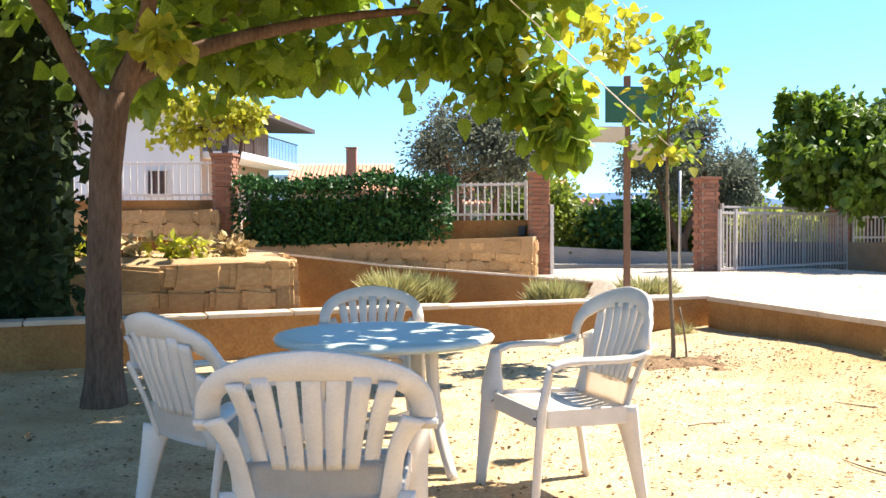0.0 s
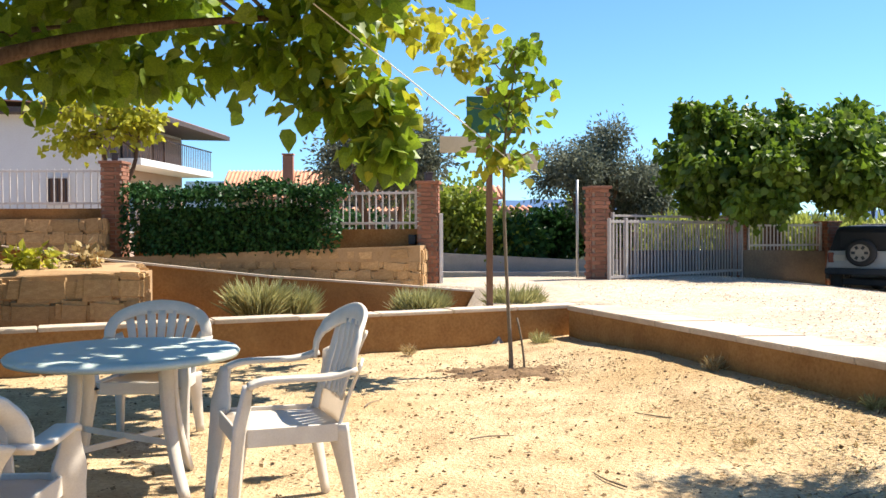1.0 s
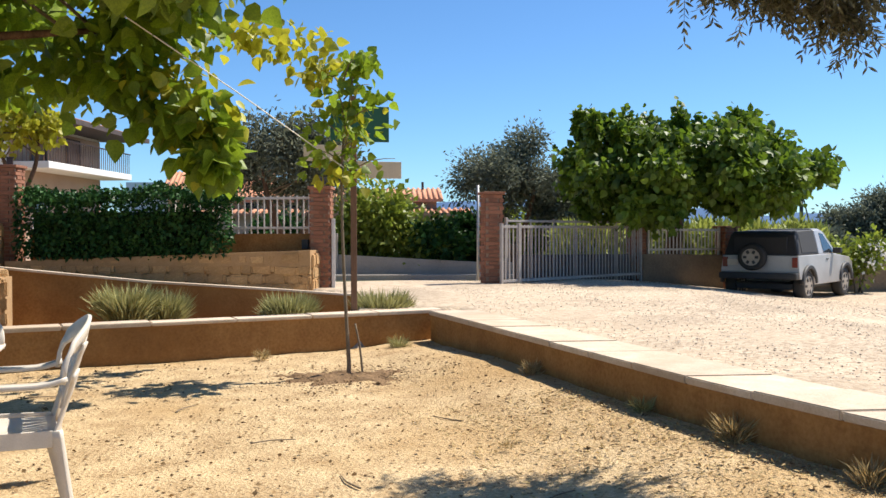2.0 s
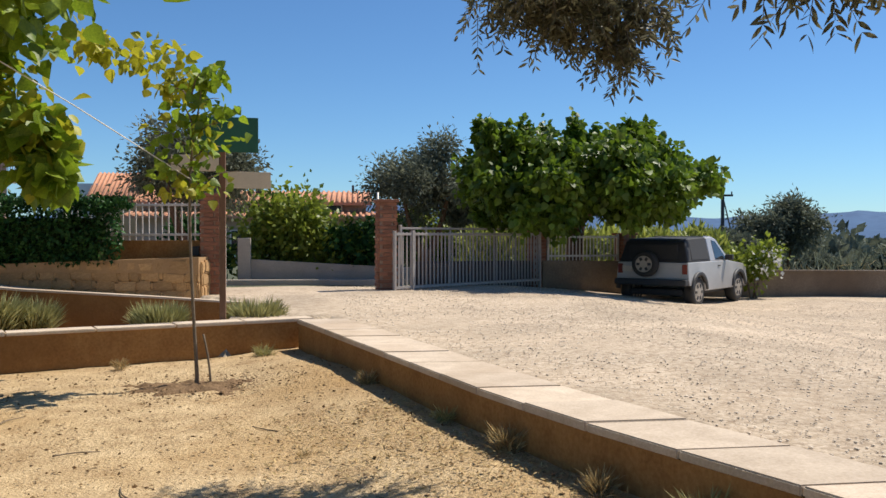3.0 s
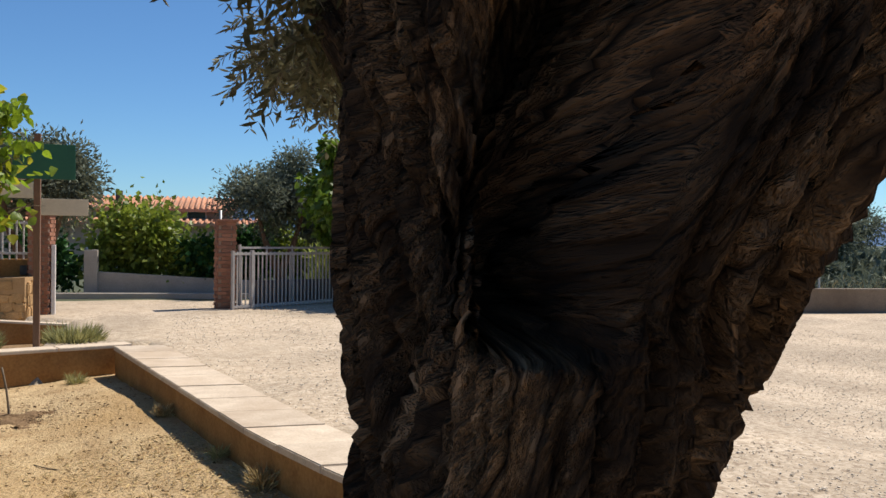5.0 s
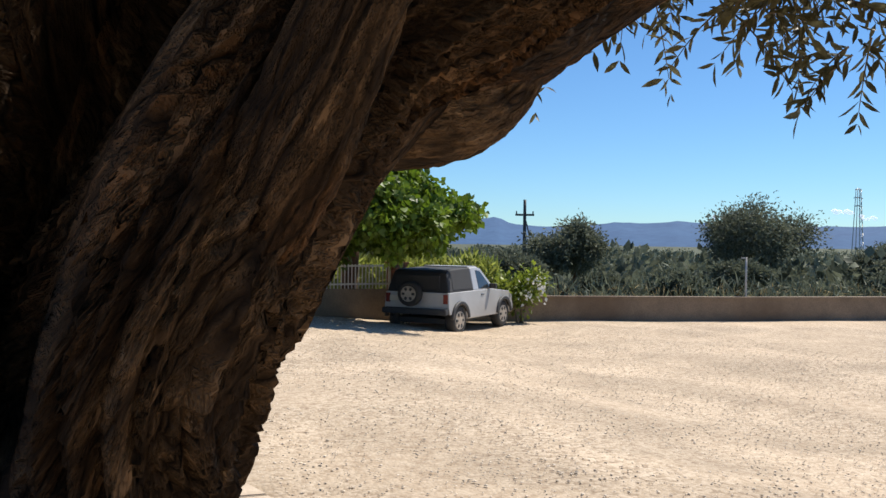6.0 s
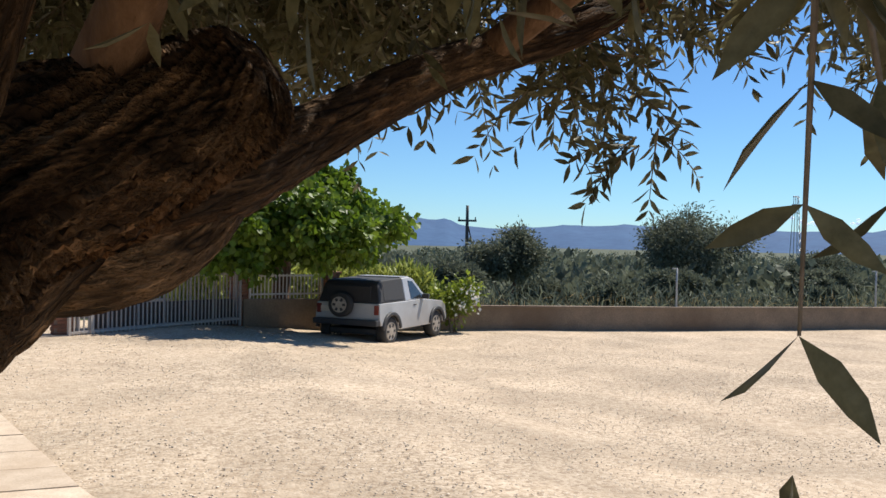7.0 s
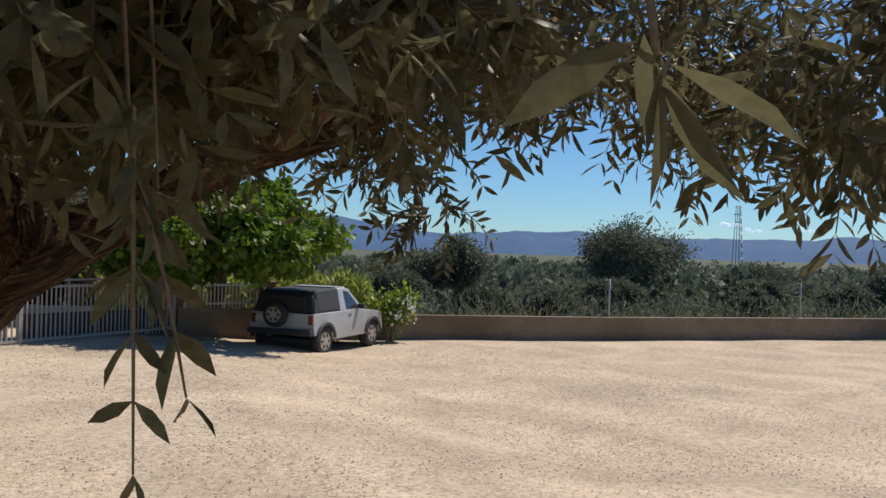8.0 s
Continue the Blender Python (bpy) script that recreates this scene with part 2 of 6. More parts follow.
def gravel_material():
    """Packed pale gravel: single stones of uneven tone over broad dusty and worn patches."""
    m = bpy.data.materials.new("gravel")
    m.use_nodes = True
    nd, ln = m.node_tree.nodes, m.node_tree.links
    bsdf = nd["Principled BSDF"]
    co = nd.new("ShaderNodeTexCoord")
    warp = nd.new("ShaderNodeTexNoise")
    warp.inputs["Scale"].default_value, warp.inputs["Detail"].default_value = 14, 3
    ln.new(co.outputs["Object"], warp.inputs["Vector"])
    wm = nd.new("ShaderNodeMix")
    wm.data_type = "VECTOR"
    wm.inputs[0].default_value = 0.02
    ln.new(co.outputs["Object"], wm.inputs[4])
    ln.new(warp.outputs[1], wm.inputs[5])
    stones = nd.new("ShaderNodeTexVoronoi")
    stones.inputs["Scale"].default_value = 30
    ln.new(wm.outputs[1], stones.inputs["Vector"])
    tone = nd.new("ShaderNodeSeparateColor")
    ln.new(stones.outputs["Color"], tone.inputs[0])
    broad = nd.new("ShaderNodeTexNoise")
    broad.inputs["Scale"].default_value, broad.inputs["Detail"].default_value, broad.inputs["Roughness"].default_value = 0.35, 6, 0.6
    ln.new(co.outputs["Object"], broad.inputs["Vector"])
    fine = nd.new("ShaderNodeTexNoise")
    fine.inputs["Scale"].default_value, fine.inputs["Detail"].default_value, fine.inputs["Roughness"].default_value = 9, 8, 0.7
    ln.new(co.outputs["Object"], fine.inputs["Vector"])
    r1 = nd.new("ShaderNodeValToRGB")
    r1.color_ramp.elements[0].position, r1.color_ramp.elements[1].position = 0.0, 1.0
    r1.color_ramp.elements[0].color, r1.color_ramp.elements[1].color = (0.25, 0.185, 0.13, 1), (0.64, 0.53, 0.405, 1)
    mid = r1.color_ramp.elements.new(0.35)
    mid.color = (0.44, 0.345, 0.245, 1)
    ln.new(tone.outputs[0], r1.inputs[0])
    r2 = nd.new("ShaderNodeValToRGB")
    r2.color_ramp.elements[0].position, r2.color_ramp.elements[1].position = 0.34, 0.66
    r2.color_ramp.elements[0].color, r2.color_ramp.elements[1].color = (0.36, 0.265, 0.18, 1), (0.60, 0.49, 0.365, 1)
    ln.new(fine.outputs[0], r2.inputs[0])
    mask = nd.new("ShaderNodeMapRange")
    mask.inputs[1].default_value, mask.inputs[2].default_value = 0.40, 0.62
    mask.inputs[3].default_value, mask.inputs[4].default_value = 0.25, 0.8
    ln.new(broad.outputs[0], mask.inputs[0])
    mx = nd.new("ShaderNodeMix")
    mx.data_type = "RGBA"
    ln.new(mask.outputs[0], mx.inputs[0])
    ln.new(r1.outputs[0], mx.inputs[6])
    ln.new(r2.outputs[0], mx.inputs[7])
    worn = nd.new("ShaderNodeTexNoise")
    worn.inputs["Scale"].default_value, worn.inputs["Detail"].default_value, worn.inputs["Distortion"].default_value = 0.6, 5, 0.6
    ln.new(co.outputs["Object"], worn.inputs["Vector"])
    wv = nd.new("ShaderNodeMapRange")
    wv.inputs[1].default_value, wv.inputs[2].default_value = 0.32, 0.68
    wv.inputs[3].default_value, wv.inputs[4].default_value = 0.80, 1.14
    ln.new(worn.outputs[0], wv.inputs[0])
    hs = nd.new("ShaderNodeHueSaturation")
    ln.new(wv.outputs[0], hs.inputs["Value"])
    ln.new(mx.outputs[2], hs.inputs["Color"])
    ln.new(hs.outputs[0], bsdf.inputs["Base Color"])
    bsdf.inputs["Roughness"].default_value = 0.95
    b1 = nd.new("ShaderNodeBump")
    b1.invert = True
    b1.inputs["Strength"].default_value, b1.inputs["Distance"].default_value = 0.7, 0.009
    ln.new(stones.outputs["Distance"], b1.inputs["Height"])
    b2 = nd.new("ShaderNodeBump")
    b2.inputs["Strength"].default_value, b2.inputs["Distance"].default_value = 0.5, 0.012
    ln.new(fine.outputs[0], b2.inputs["Height"])
    ln.new(b1.outputs[0], b2.inputs["Normal"])
    ln.new(b2.outputs[0], bsdf.inputs["Normal"])
    return m


def old_bark_material():
    """Old olive bark: furrows along the wood with their shade painted black, broken plates, bare reddish wood in
    patches. Reads the place round and along the limb.
    """
    m = bpy.data.materials.new("olive_bark")
    m.use_nodes = True
    nd, ln = m.node_tree.nodes, m.node_tree.links
    bsdf = nd["Principled BSDF"]
    at = nd.new("ShaderNodeAttribute")
    at.attribute_name = "grain"

    def noise_node(scale, detail, rough, squeeze, distort=0.0):
        mp = nd.new("ShaderNodeMapping")
        mp.inputs["Scale"].default_value = (1, 1, squeeze)
        ln.new(at.outputs["Vector"], mp.inputs[0])
        n = nd.new("ShaderNodeTexNoise")
        n.inputs["Scale"].default_value, n.inputs["Detail"].default_value = scale, detail
        n.inputs["Roughness"].default_value, n.inputs["Distortion"].default_value = rough, distort
        ln.new(mp.outputs[0], n.inputs["Vector"])
        return n

    def span(src, a, b, lo=0.0, hi=1.0):
        r = nd.new("ShaderNodeMapRange")
        r.inputs[1].default_value, r.inputs[2].default_value, r.inputs[3].default_value, r.inputs[4].default_value = a, b, lo, hi
        ln.new(src, r.inputs[0])
        return r.outputs[0]

    def ridge(src, width):
        d = nd.new("ShaderNodeMath")
        d.operation = "SUBTRACT"
        d.inputs[1].default_value = 0.5
        ln.new(src, d.inputs[0])
        a = nd.new("ShaderNodeMath")
        a.operation = "ABSOLUTE"
        ln.new(d.outputs[0], a.inputs[0])
        return span(a.outputs[0], 0.0, width)

    def times(a, b):
        t = nd.new("ShaderNodeMath")
        t.operation = "MULTIPLY"
        ln.new(a, t.inputs[0])
        ln.new(b, t.inputs[1])
        return t.outputs[0]

    furrow = ridge(noise_node(17, 3, 0.55, 0.13, 0.1).outputs[0], 0.085)
    crack = span(noise_node(70, 4, 0.7, 0.3).outputs[0], 0.36, 0.6)
    plates = times(furrow, span(crack, 0.0, 1.0, 0.25, 1.0))
    tone = noise_node(7, 6, 0.65, 0.3)
    ramp = nd.new("ShaderNodeValToRGB")
    ramp.color_ramp.elements[0].position, ramp.color_ramp.elements[1].position = 0.36, 0.66
    ramp.color_ramp.elements[0].color, ramp.color_ramp.elements[1].color = (0.09, 0.051, 0.028, 1), (0.31, 0.19, 0.105, 1)
    ln.new(tone.outputs[0], ramp.inputs[0])
    bare = nd.new("ShaderNodeMix")
    bare.data_type = "RGBA"
    bare.inputs[7].default_value = (0.24, 0.115, 0.05, 1)
    ln.new(span(noise_node(2.6, 4, 0.6, 0.5).outputs[0], 0.55, 0.66, 0.0, 0.8), bare.inputs[0])
    ln.new(ramp.outputs[0], bare.inputs[6])
    mix = nd.new("ShaderNodeMix")
    mix.data_type = "RGBA"
    # near-black colour stands for the shade down in the furrows
    mix.inputs[6].default_value = (0.018, 0.011, 0.007, 1)
    ln.new(plates, mix.inputs[0])
    ln.new(bare.outputs[2], mix.inputs[7])
    ln.new(mix.outputs[2], bsdf.inputs["Base Color"])
    bsdf.inputs["Roughness"].default_value = 0.9
    b1 = nd.new("ShaderNodeBump")
    b1.inputs["Strength"].default_value, b1.inputs["Distance"].default_value = 1.0, 0.03
    ln.new(plates, b1.inputs["Height"])
    b2 = nd.new("ShaderNodeBump")
    b2.inputs["Strength"].default_value, b2.inputs["Distance"].default_value = 0.7, 0.012
    ln.new(noise_node(60, 5, 0.65, 0.5).outputs[0], b2.inputs["Height"])
    ln.new(b1.outputs[0], b2.inputs["Normal"])
    ln.new(b2.outputs[0], bsdf.inputs["Normal"])
    return m


M["gravel"] = gravel_material()
M["olivebark"] = old_bark_material()
for key in ("farolive", "hedge", "oliveleaf", "litter", "olivebark", "bark", "darkhedge", "tilled", "soil", "garden", "gravel", "render"):
    M[key].node_tree.nodes["Principled BSDF"].inputs["Specular IOR Level"].default_value = 0.12
# the clouds emit a pale glow in place of sunlight on them
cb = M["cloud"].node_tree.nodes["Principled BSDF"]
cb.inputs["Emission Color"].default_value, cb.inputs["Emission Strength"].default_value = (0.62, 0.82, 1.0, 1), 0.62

# ======== building helpers ========
def thing(name, at=(0, 0, 0), turn=0.0, label="", category="", group="", kind=""):
    ob = new(name)
    ob.matrix_basis = pose(*at, 0, 0, turn)
    return tagged(ob, label, category, group, kind)


def finish(name, me, material, parent, label, smooth):
    me.materials.append(material)
    if smooth:
        me.polygons.foreach_set("use_smooth", [True] * len(me.polygons))
    ob = new(name, me)
    if parent is not None:
        ob.parent = parent
    if label:
        ob["label"] = label
    return ob


def part(name, bm, material, parent=None, label="", smooth=False):
    """Links a bmesh as one mesh object under a thing or a part."""
    bmesh.ops.recalc_face_normals(bm, faces=bm.faces[:])
    me = bpy.data.meshes.new(name)
    bm.to_mesh(me)
    bm.free()
    return finish(name, me, material, parent, label, smooth)


def raw(name, verts, faces, material, parent=None, label="", smooth=False):
    """Links vertex and face arrays as one mesh object."""
    me = bpy.data.meshes.new(name)
    verts = np.asarray(verts, dtype=np.float32)
    if isinstance(faces, np.ndarray):
        k = faces.shape[1]
        me.vertices.add(len(verts))
        me.vertices.foreach_set("co", verts.ravel())
        me.loops.add(faces.size)
        me.loops.foreach_set("vertex_index", faces.astype(np.int32).ravel())
        me.polygons.add(len(faces))
        me.polygons.foreach_set("loop_start", np.arange(0, faces.size, k, dtype=np.int32))
        me.polygons.foreach_set("loop_total", np.full(len(faces), k, dtype=np.int32))
        me.update(calc_edges=True)
    else:
        me.from_pydata([tuple(v) for v in verts], [], faces)
    return finish(name, me, material, parent, label, smooth)


def twin(ob, at, turn=0.0, scale=(1, 1, 1), parent=None):
    """Another object on the same mesh."""
    o = new(ob.name.split(".")[0], ob.data)
    o.parent = parent if parent is not None else ob.parent
    o.matrix_basis = pose(*at, 0, 0, turn) @ Matrix.Diagonal((*scale, 1))
    return o


def box(bm, x0, x1, y0, y1, z0, z1, m=None, bevel=0.0):
    vs = [bm.verts.new((x, y, z)) for x in (x0, x1) for y in (y0, y1) for z in (z0, z1)]
    fs = [bm.faces.new([vs[i] for i in q]) for q in ((0, 1, 3, 2), (4, 6, 7, 5), (0, 4, 5, 1), (2, 3, 7, 6), (0, 2, 6, 4), (1, 5, 7, 3))]
    if bevel:
        es = {e for f in fs for e in f.edges}
        got = bmesh.ops.bevel(bm, geom=list(es), offset=bevel, segments=2, affect="EDGES", profile=0.6)
        vs = list({v for f in got["faces"] for v in f.verts} | {v for v in vs if v.is_valid})
    if m is not None:
        bmesh.ops.transform(bm, matrix=m, verts=vs)
    return vs


def boxpart(name, dims, material, parent=None, m=None, bevel=0.0, label=""):
    bm = bmesh.new()
    box(bm, *dims, m=m, bevel=bevel)
    return part(name, bm, material, parent, label)


def tube_arrays(pts, radii, seg=8, rough=0.0, seed=0, flute=0.0, twist=0.0, squash=None):
    """Vertices and faces of a tapered tube along a path; rough and flute give it an uneven skin."""
    pts = [Vector(p) for p in pts]
    vs, fs = [], []
    ref = Vector((0.31, 0.95, 0.05)).normalized()
    for i, p in enumerate(pts):
        t = (pts[min(i + 1, len(pts) - 1)] - pts[max(i - 1, 0)]).normalized()
        a = (ref - t * ref.dot(t)).normalized()
        b = t.cross(a)
        ref = a
        for k in range(seg):
            th = 2 * math.pi * k / seg
            r = radii[i]
            if flute:
                r *= 1 + flute * (0.6 * math.sin(3 * th + twist * i + seed) + 0.4 * math.sin(7 * th - 1.3 * twist * i + 2 * seed) + 0.25 * math.sin(13 * th + 2 * twist * i))
            q = p + (a * math.cos(th) + b * math.sin(th)) * r
            if rough:
                q += (q - p) * rough * noise.fractal(Vector((q.x * 3.1 + seed, q.y * 3.1, q.z * 1.7)), 1.0, 2.0, 4)
            vs.append(q)
    for i in range(len(pts) - 1):
        for k in range(seg):
            k2 = (k + 1) % seg
            fs.append((i * seg + k, i * seg + k2, (i + 1) * seg + k2, (i + 1) * seg + k))
    fs.append(tuple(range(seg - 1, -1, -1)))
    fs.append(tuple((len(pts) - 1) * seg + k for k in range(seg)))
    return vs, fs


def spline(pts, n):
    """n points on a smooth curve through pts, each with its extra values after x, y, z."""
    p = np.asarray(pts, dtype=float)
    out = []
    for u in np.linspace(0, len(p) - 1 - 1e-6, n):
        i = int(u)
        f = u - i
        p0, p1, p2, p3 = p[max(i - 1, 0)], p[i], p[min(i + 1, len(p) - 1)], p[min(i + 2, len(p) - 1)]
        out.append(0.5 * (2 * p1 + (p2 - p0) * f + (2 * p0 - 5 * p1 + 4 * p2 - p3) * f * f + (3 * p1 - p0 - 3 * p2 + p3) * f ** 3))
    return np.array(out)


def limb(name, knots, material, parent, n=10, seg=8, rough=0.12, seed=0, flute=0.0, twist=0.0, label=""):
    """A tapered limb through knots (x, y, z, radius)."""
    s = spline(knots, n)
    vs, fs = tube_arrays(s[:, :3], s[:, 3], seg, rough, seed, flute, twist)
    return raw(name, vs, fs, material, parent, label, True)


def sweep(bm, pts, width, thick, side):
    """A flat bar along pts; width lies along side, a vector or one per point."""
    pts = [Vector(p) for p in pts]
    rings = []
    for i, p in enumerate(pts):
        t = (pts[min(i + 1, len(pts) - 1)] - pts[max(i - 1, 0)]).normalized()
        s = Vector(side[i] if isinstance(side, list) else side)
        s = (s - t * s.dot(t)).normalized()
        u = t.cross(s)
        w = (width[i] if isinstance(width, (list, tuple)) else width) / 2
        h = (thick[i] if isinstance(thick, (list, tuple)) else thick) / 2
        c = 0.6
        ring = [(w, h * c), (w * 0.93, h), (-w * 0.93, h), (-w, h * c), (-w, -h * c), (-w * 0.93, -h), (w * 0.93, -h), (w, -h * c)]
        rings.append([bm.verts.new(p + s * x + u * y) for x, y in ring])
    for r0, r1 in zip(rings, rings[1:]):
        for k in range(8):
            bm.faces.new((r0[k], r0[(k + 1) % 8], r1[(k + 1) % 8], r1[k]))
    bm.faces.new(rings[0][::-1])
    bm.faces.new(rings[-1])


HEART = np.array([(0, 0, 0), (0.42, 0.12, 0.06), (0.5, 0.42, 0.10), (0.26, 0.78, 0.05), (0, 1.08, -0.06), (-0.26, 0.78, 0.05), (-0.5, 0.42, 0.10), (-0.42, 0.12, 0.06), (0, 0.5, -0.03)])
HEART_F = np.array([(8, 0, 1), (8, 1, 2), (8, 2, 3), (8, 3, 4), (8, 4, 5), (8, 5, 6), (8, 6, 7), (8, 7, 0)])
LANCE = np.array([(0, 0, 0), (0.125, 0.35, 0.03), (0.11, 0.68, 0.03), (0, 1, -0.05), (-0.11, 0.68, 0.03), (-0.125, 0.35, 0.03), (0, 0.5, -0.015)])
LANCE_F = np.array([(6, 0, 1), (6, 1, 2), (6, 2, 3), (6, 3, 4), (6, 4, 5), (6, 5, 0)])
PLAIN = np.array([(0, 0, 0), (0.36, 0.4, 0.08), (0, 1, -0.03), (-0.36, 0.4, 0.08)])
PLAIN_F = np.array([(0, 1, 2), (0, 2, 3)])
BLADE = np.array([(-0.02, 0, 0), (0.02, 0, 0), (0.012, 0.6, 0.05), (0, 1, 0.16)])
BLADE_F = np.array([(0, 1, 2), (0, 2, 3)])


def foliage(centres, ways, sizes, shape, rng, flat=0.0):
    """Leaf blades: each starts at a centre and points along its way, rolled at random (flat: towards lying open to the sky)."""
    v, f = shape
    n = len(centres)
    y = ways / (np.linalg.norm(ways, axis=1, keepdims=True) + 1e-9)
    z = rng.normal(size=(n, 3))
    z[:, 2] += flat * 3
    x = np.cross(y, z)
    x /= np.linalg.norm(x, axis=1, keepdims=True) + 1e-9
    z = np.cross(x, y)
    s = np.asarray(sizes).reshape(-1, 1, 1) * np.ones((n, 1, 1))
    P = centres[:, None, :] + s * (v[None, :, 0:1] * x[:, None, :] + v[None, :, 1:2] * y[:, None, :] + v[None, :, 2:3] * z[:, None, :])
    F = f[None] + (np.arange(n) * len(v))[:, None, None]
    return P.reshape(-1, 3), F.reshape(-1, 3)


def clumps(blobs, per, rng, shell=0.55):
    """Points in lumpy blobs (x, y, z, rx, ry, rz), denser to the outside, and outward ways."""
    pts, out = [], []
    for b in blobs:
        d = rng.normal(size=(per, 3))
        d /= np.linalg.norm(d, axis=1, keepdims=True)
        r = np.clip(rng.normal(0.62 + 0.2 * shell, 0.30, (per, 1)), 0.05, 1.35)
        wob = 1 + 0.25 * np.sin(5 * d[:, :1] + b[0]) * np.cos(4 * d[:, 1:2] + b[1])
        p = np.array(b[:3]) + d * r * wob * np.array(b[3:6])
        pts.append(p)
        out.append(d)
    return np.concatenate(pts), np.concatenate(out)


def crown(name, blobs, per, size, shape, material, parent, seed=0, droop=0.5, shell=0.4, flat=0.0, label=""):
    rng = np.random.default_rng(seed)
    p, d = clumps(blobs, per, rng, shell)
    w = d + rng.normal(size=d.shape) * 0.6
    w[:, 2] -= droop
    v, f = foliage(p, w, size * rng.uniform(0.6, 1.25, len(p)), shape, rng, flat)
    ob = raw(name, v, f, material, parent, label)
    return ob


def smooth_step(a, b, x):
    t = np.clip((x - a) / (b - a), 0, 1)
    return t * t * (3 - 2 * t)


def ground_z(x, y):
    """Height of the gravel yard, the road beyond the gate and the fields."""
    z = 0.43 + 0.07 * smooth_step(8, 14, y) - 0.48 * smooth_step(6.5, 12.5, x)
    z = z - 0.30 * smooth_step(16.2, 20, y) * (1 - smooth_step(5, 10, x))
    return z - 1.6 * smooth_step(21, 40, y) * smooth_step(7, 16, x) - 1.2 * smooth_step(30, 60, x)


def lerp_line(line, y):
    return np.interp(y, [p[1] for p in line], [p[0] for p in line])


# ======== plan ========
INNER = [(8.2, -6.0), (7.2, -3.0), (6.25, 0.0), (5.26, 2.74), (4.76, 4.02), (4.41, 5.06), (4.0, 6.71), (3.06, 10.45)]
CAP_Z, CAP_W = 0.46, 0.60



# ======== large structure ========
def axis_steps(lo, hi, step, far):
    """Grid lines, fine in the middle and ever wider towards the horizon."""
    core = np.arange(lo, hi + step / 2, step)
    grow = step * np.cumsum(1.32 ** np.arange(1, 40))
    grow = grow[grow < far]
    return np.concatenate([(lo - grow)[::-1], core, hi + grow])


def in_garden(x, y):
    """True inside the sunken garden, by the middle of its walls."""
    return (x < lerp_line(INNER, y) + 0.26) & (y < 9.22 + 0.4 * x + 0.12)


gx, gy = axis_steps(-14, 28, 0.25, 4200), axis_steps(-10, 27, 0.25, 4200)
X, Y = np.meshgrid(gx, gy)
Z = ground_z(X, Y)
Z = np.where(in_garden(X, Y), -0.15, Z)
Z = np.where((~in_garden(X, Y)) & (X < 2.2) & (Y > 9.2 + 0.4 * X) & (Y < 16.5) & (X < lerp_line([(2.9, 10.4), (2.2, 13.1), (1.3, 14.2), (1.3, 40)], Y)), 0.05, Z)
Z = Z + 0.012 * np.sin(X * 1.7 + 0.6 * np.sin(Y)) * np.cos(Y * 1.3) - 0.02 * np.clip(np.hypot(X, Y) - 60, 0, 100) * 0.05
nx, ny = len(gx), len(gy)
I = np.arange(nx * ny).reshape(ny, nx)
F4 = np.stack([I[:-1, :-1], I[:-1, 1:], I[1:, 1:], I[1:, :-1]], -1).reshape(-1, 4)
ground = raw("ground", np.stack([X, Y, Z], -1).reshape(-1, 3), F4, M["gravel"], None, "", True)
cx, cy = X.ravel()[F4].mean(axis=1), Y.ravel()[F4].mean(axis=1)
far_faces = (cy > np.interp(cx, [-50, 9, 12.6, 14.2, 26, 48], [26, 21.5, 19.8, 19.6, 17.7, 8])) | (np.abs(cx) > 47) | (cy < -30)
ground.data.materials.append(M["plain"])
ground.data.polygons.foreach_set("material_index", far_faces.astype(np.int32))
tagged(ground, "pale gravel yard running out to dry fields", "ground", kind="structure")

# garden floor, bare trodden earth with a shallow rise to the far wall
gx, gy = np.arange(-9.0, 8.6, 0.11), np.arange(-7.0, 10.8, 0.11)
X, Y = np.meshgrid(gx, gy)
Z = 0.03 * smooth_step(5.5, 10.2, Y) + 0.15 * smooth_step(1.3, 0.1, lerp_line(INNER, Y) - X) * (1 - 0.6 * smooth_step(8, 10, Y))
hump = np.array([[noise.fractal(Vector((x * 0.9, y * 0.9, 0)), 1.0, 2.0, 4) for x in gx] for y in gy])
fine_n = np.array([[noise.fractal(Vector((x * 4, y * 4, 3)), 0.8, 2.0, 3) for x in gx] for y in gy])
Z = Z + 0.014 * hump + 0.008 * fine_n
pit = np.exp(-(((X - 2.15) / 0.75) ** 2 + ((Y - 8.2) / 0.6) ** 2))
Z = Z - 0.035 * pit + 0.03 * pit * fine_n * 1.5
keep = (X < lerp_line(INNER, Y) + 0.2) & (Y < 9.22 + 0.4 * X + 0.1)
nx, ny = len(gx), len(gy)
I = np.arange(nx * ny).reshape(ny, nx)
F4 = np.stack([I[:-1, :-1], I[:-1, 1:], I[1:, 1:], I[1:, :-1]], -1).reshape(-1, 4)
F4 = F4[keep.ravel()[F4].all(axis=1)]
garden = raw("garden_floor", np.stack([X, Y, Z], -1).reshape(-1, 3), F4, M["garden"], None, "", True)
tagged(garden, "bare sandy garden earth with scattered dry litter", "ground", kind="structure")


def garden_z(x, y):
    return 0.03 * float(smooth_step(5.5, 10.2, np.array(y)))


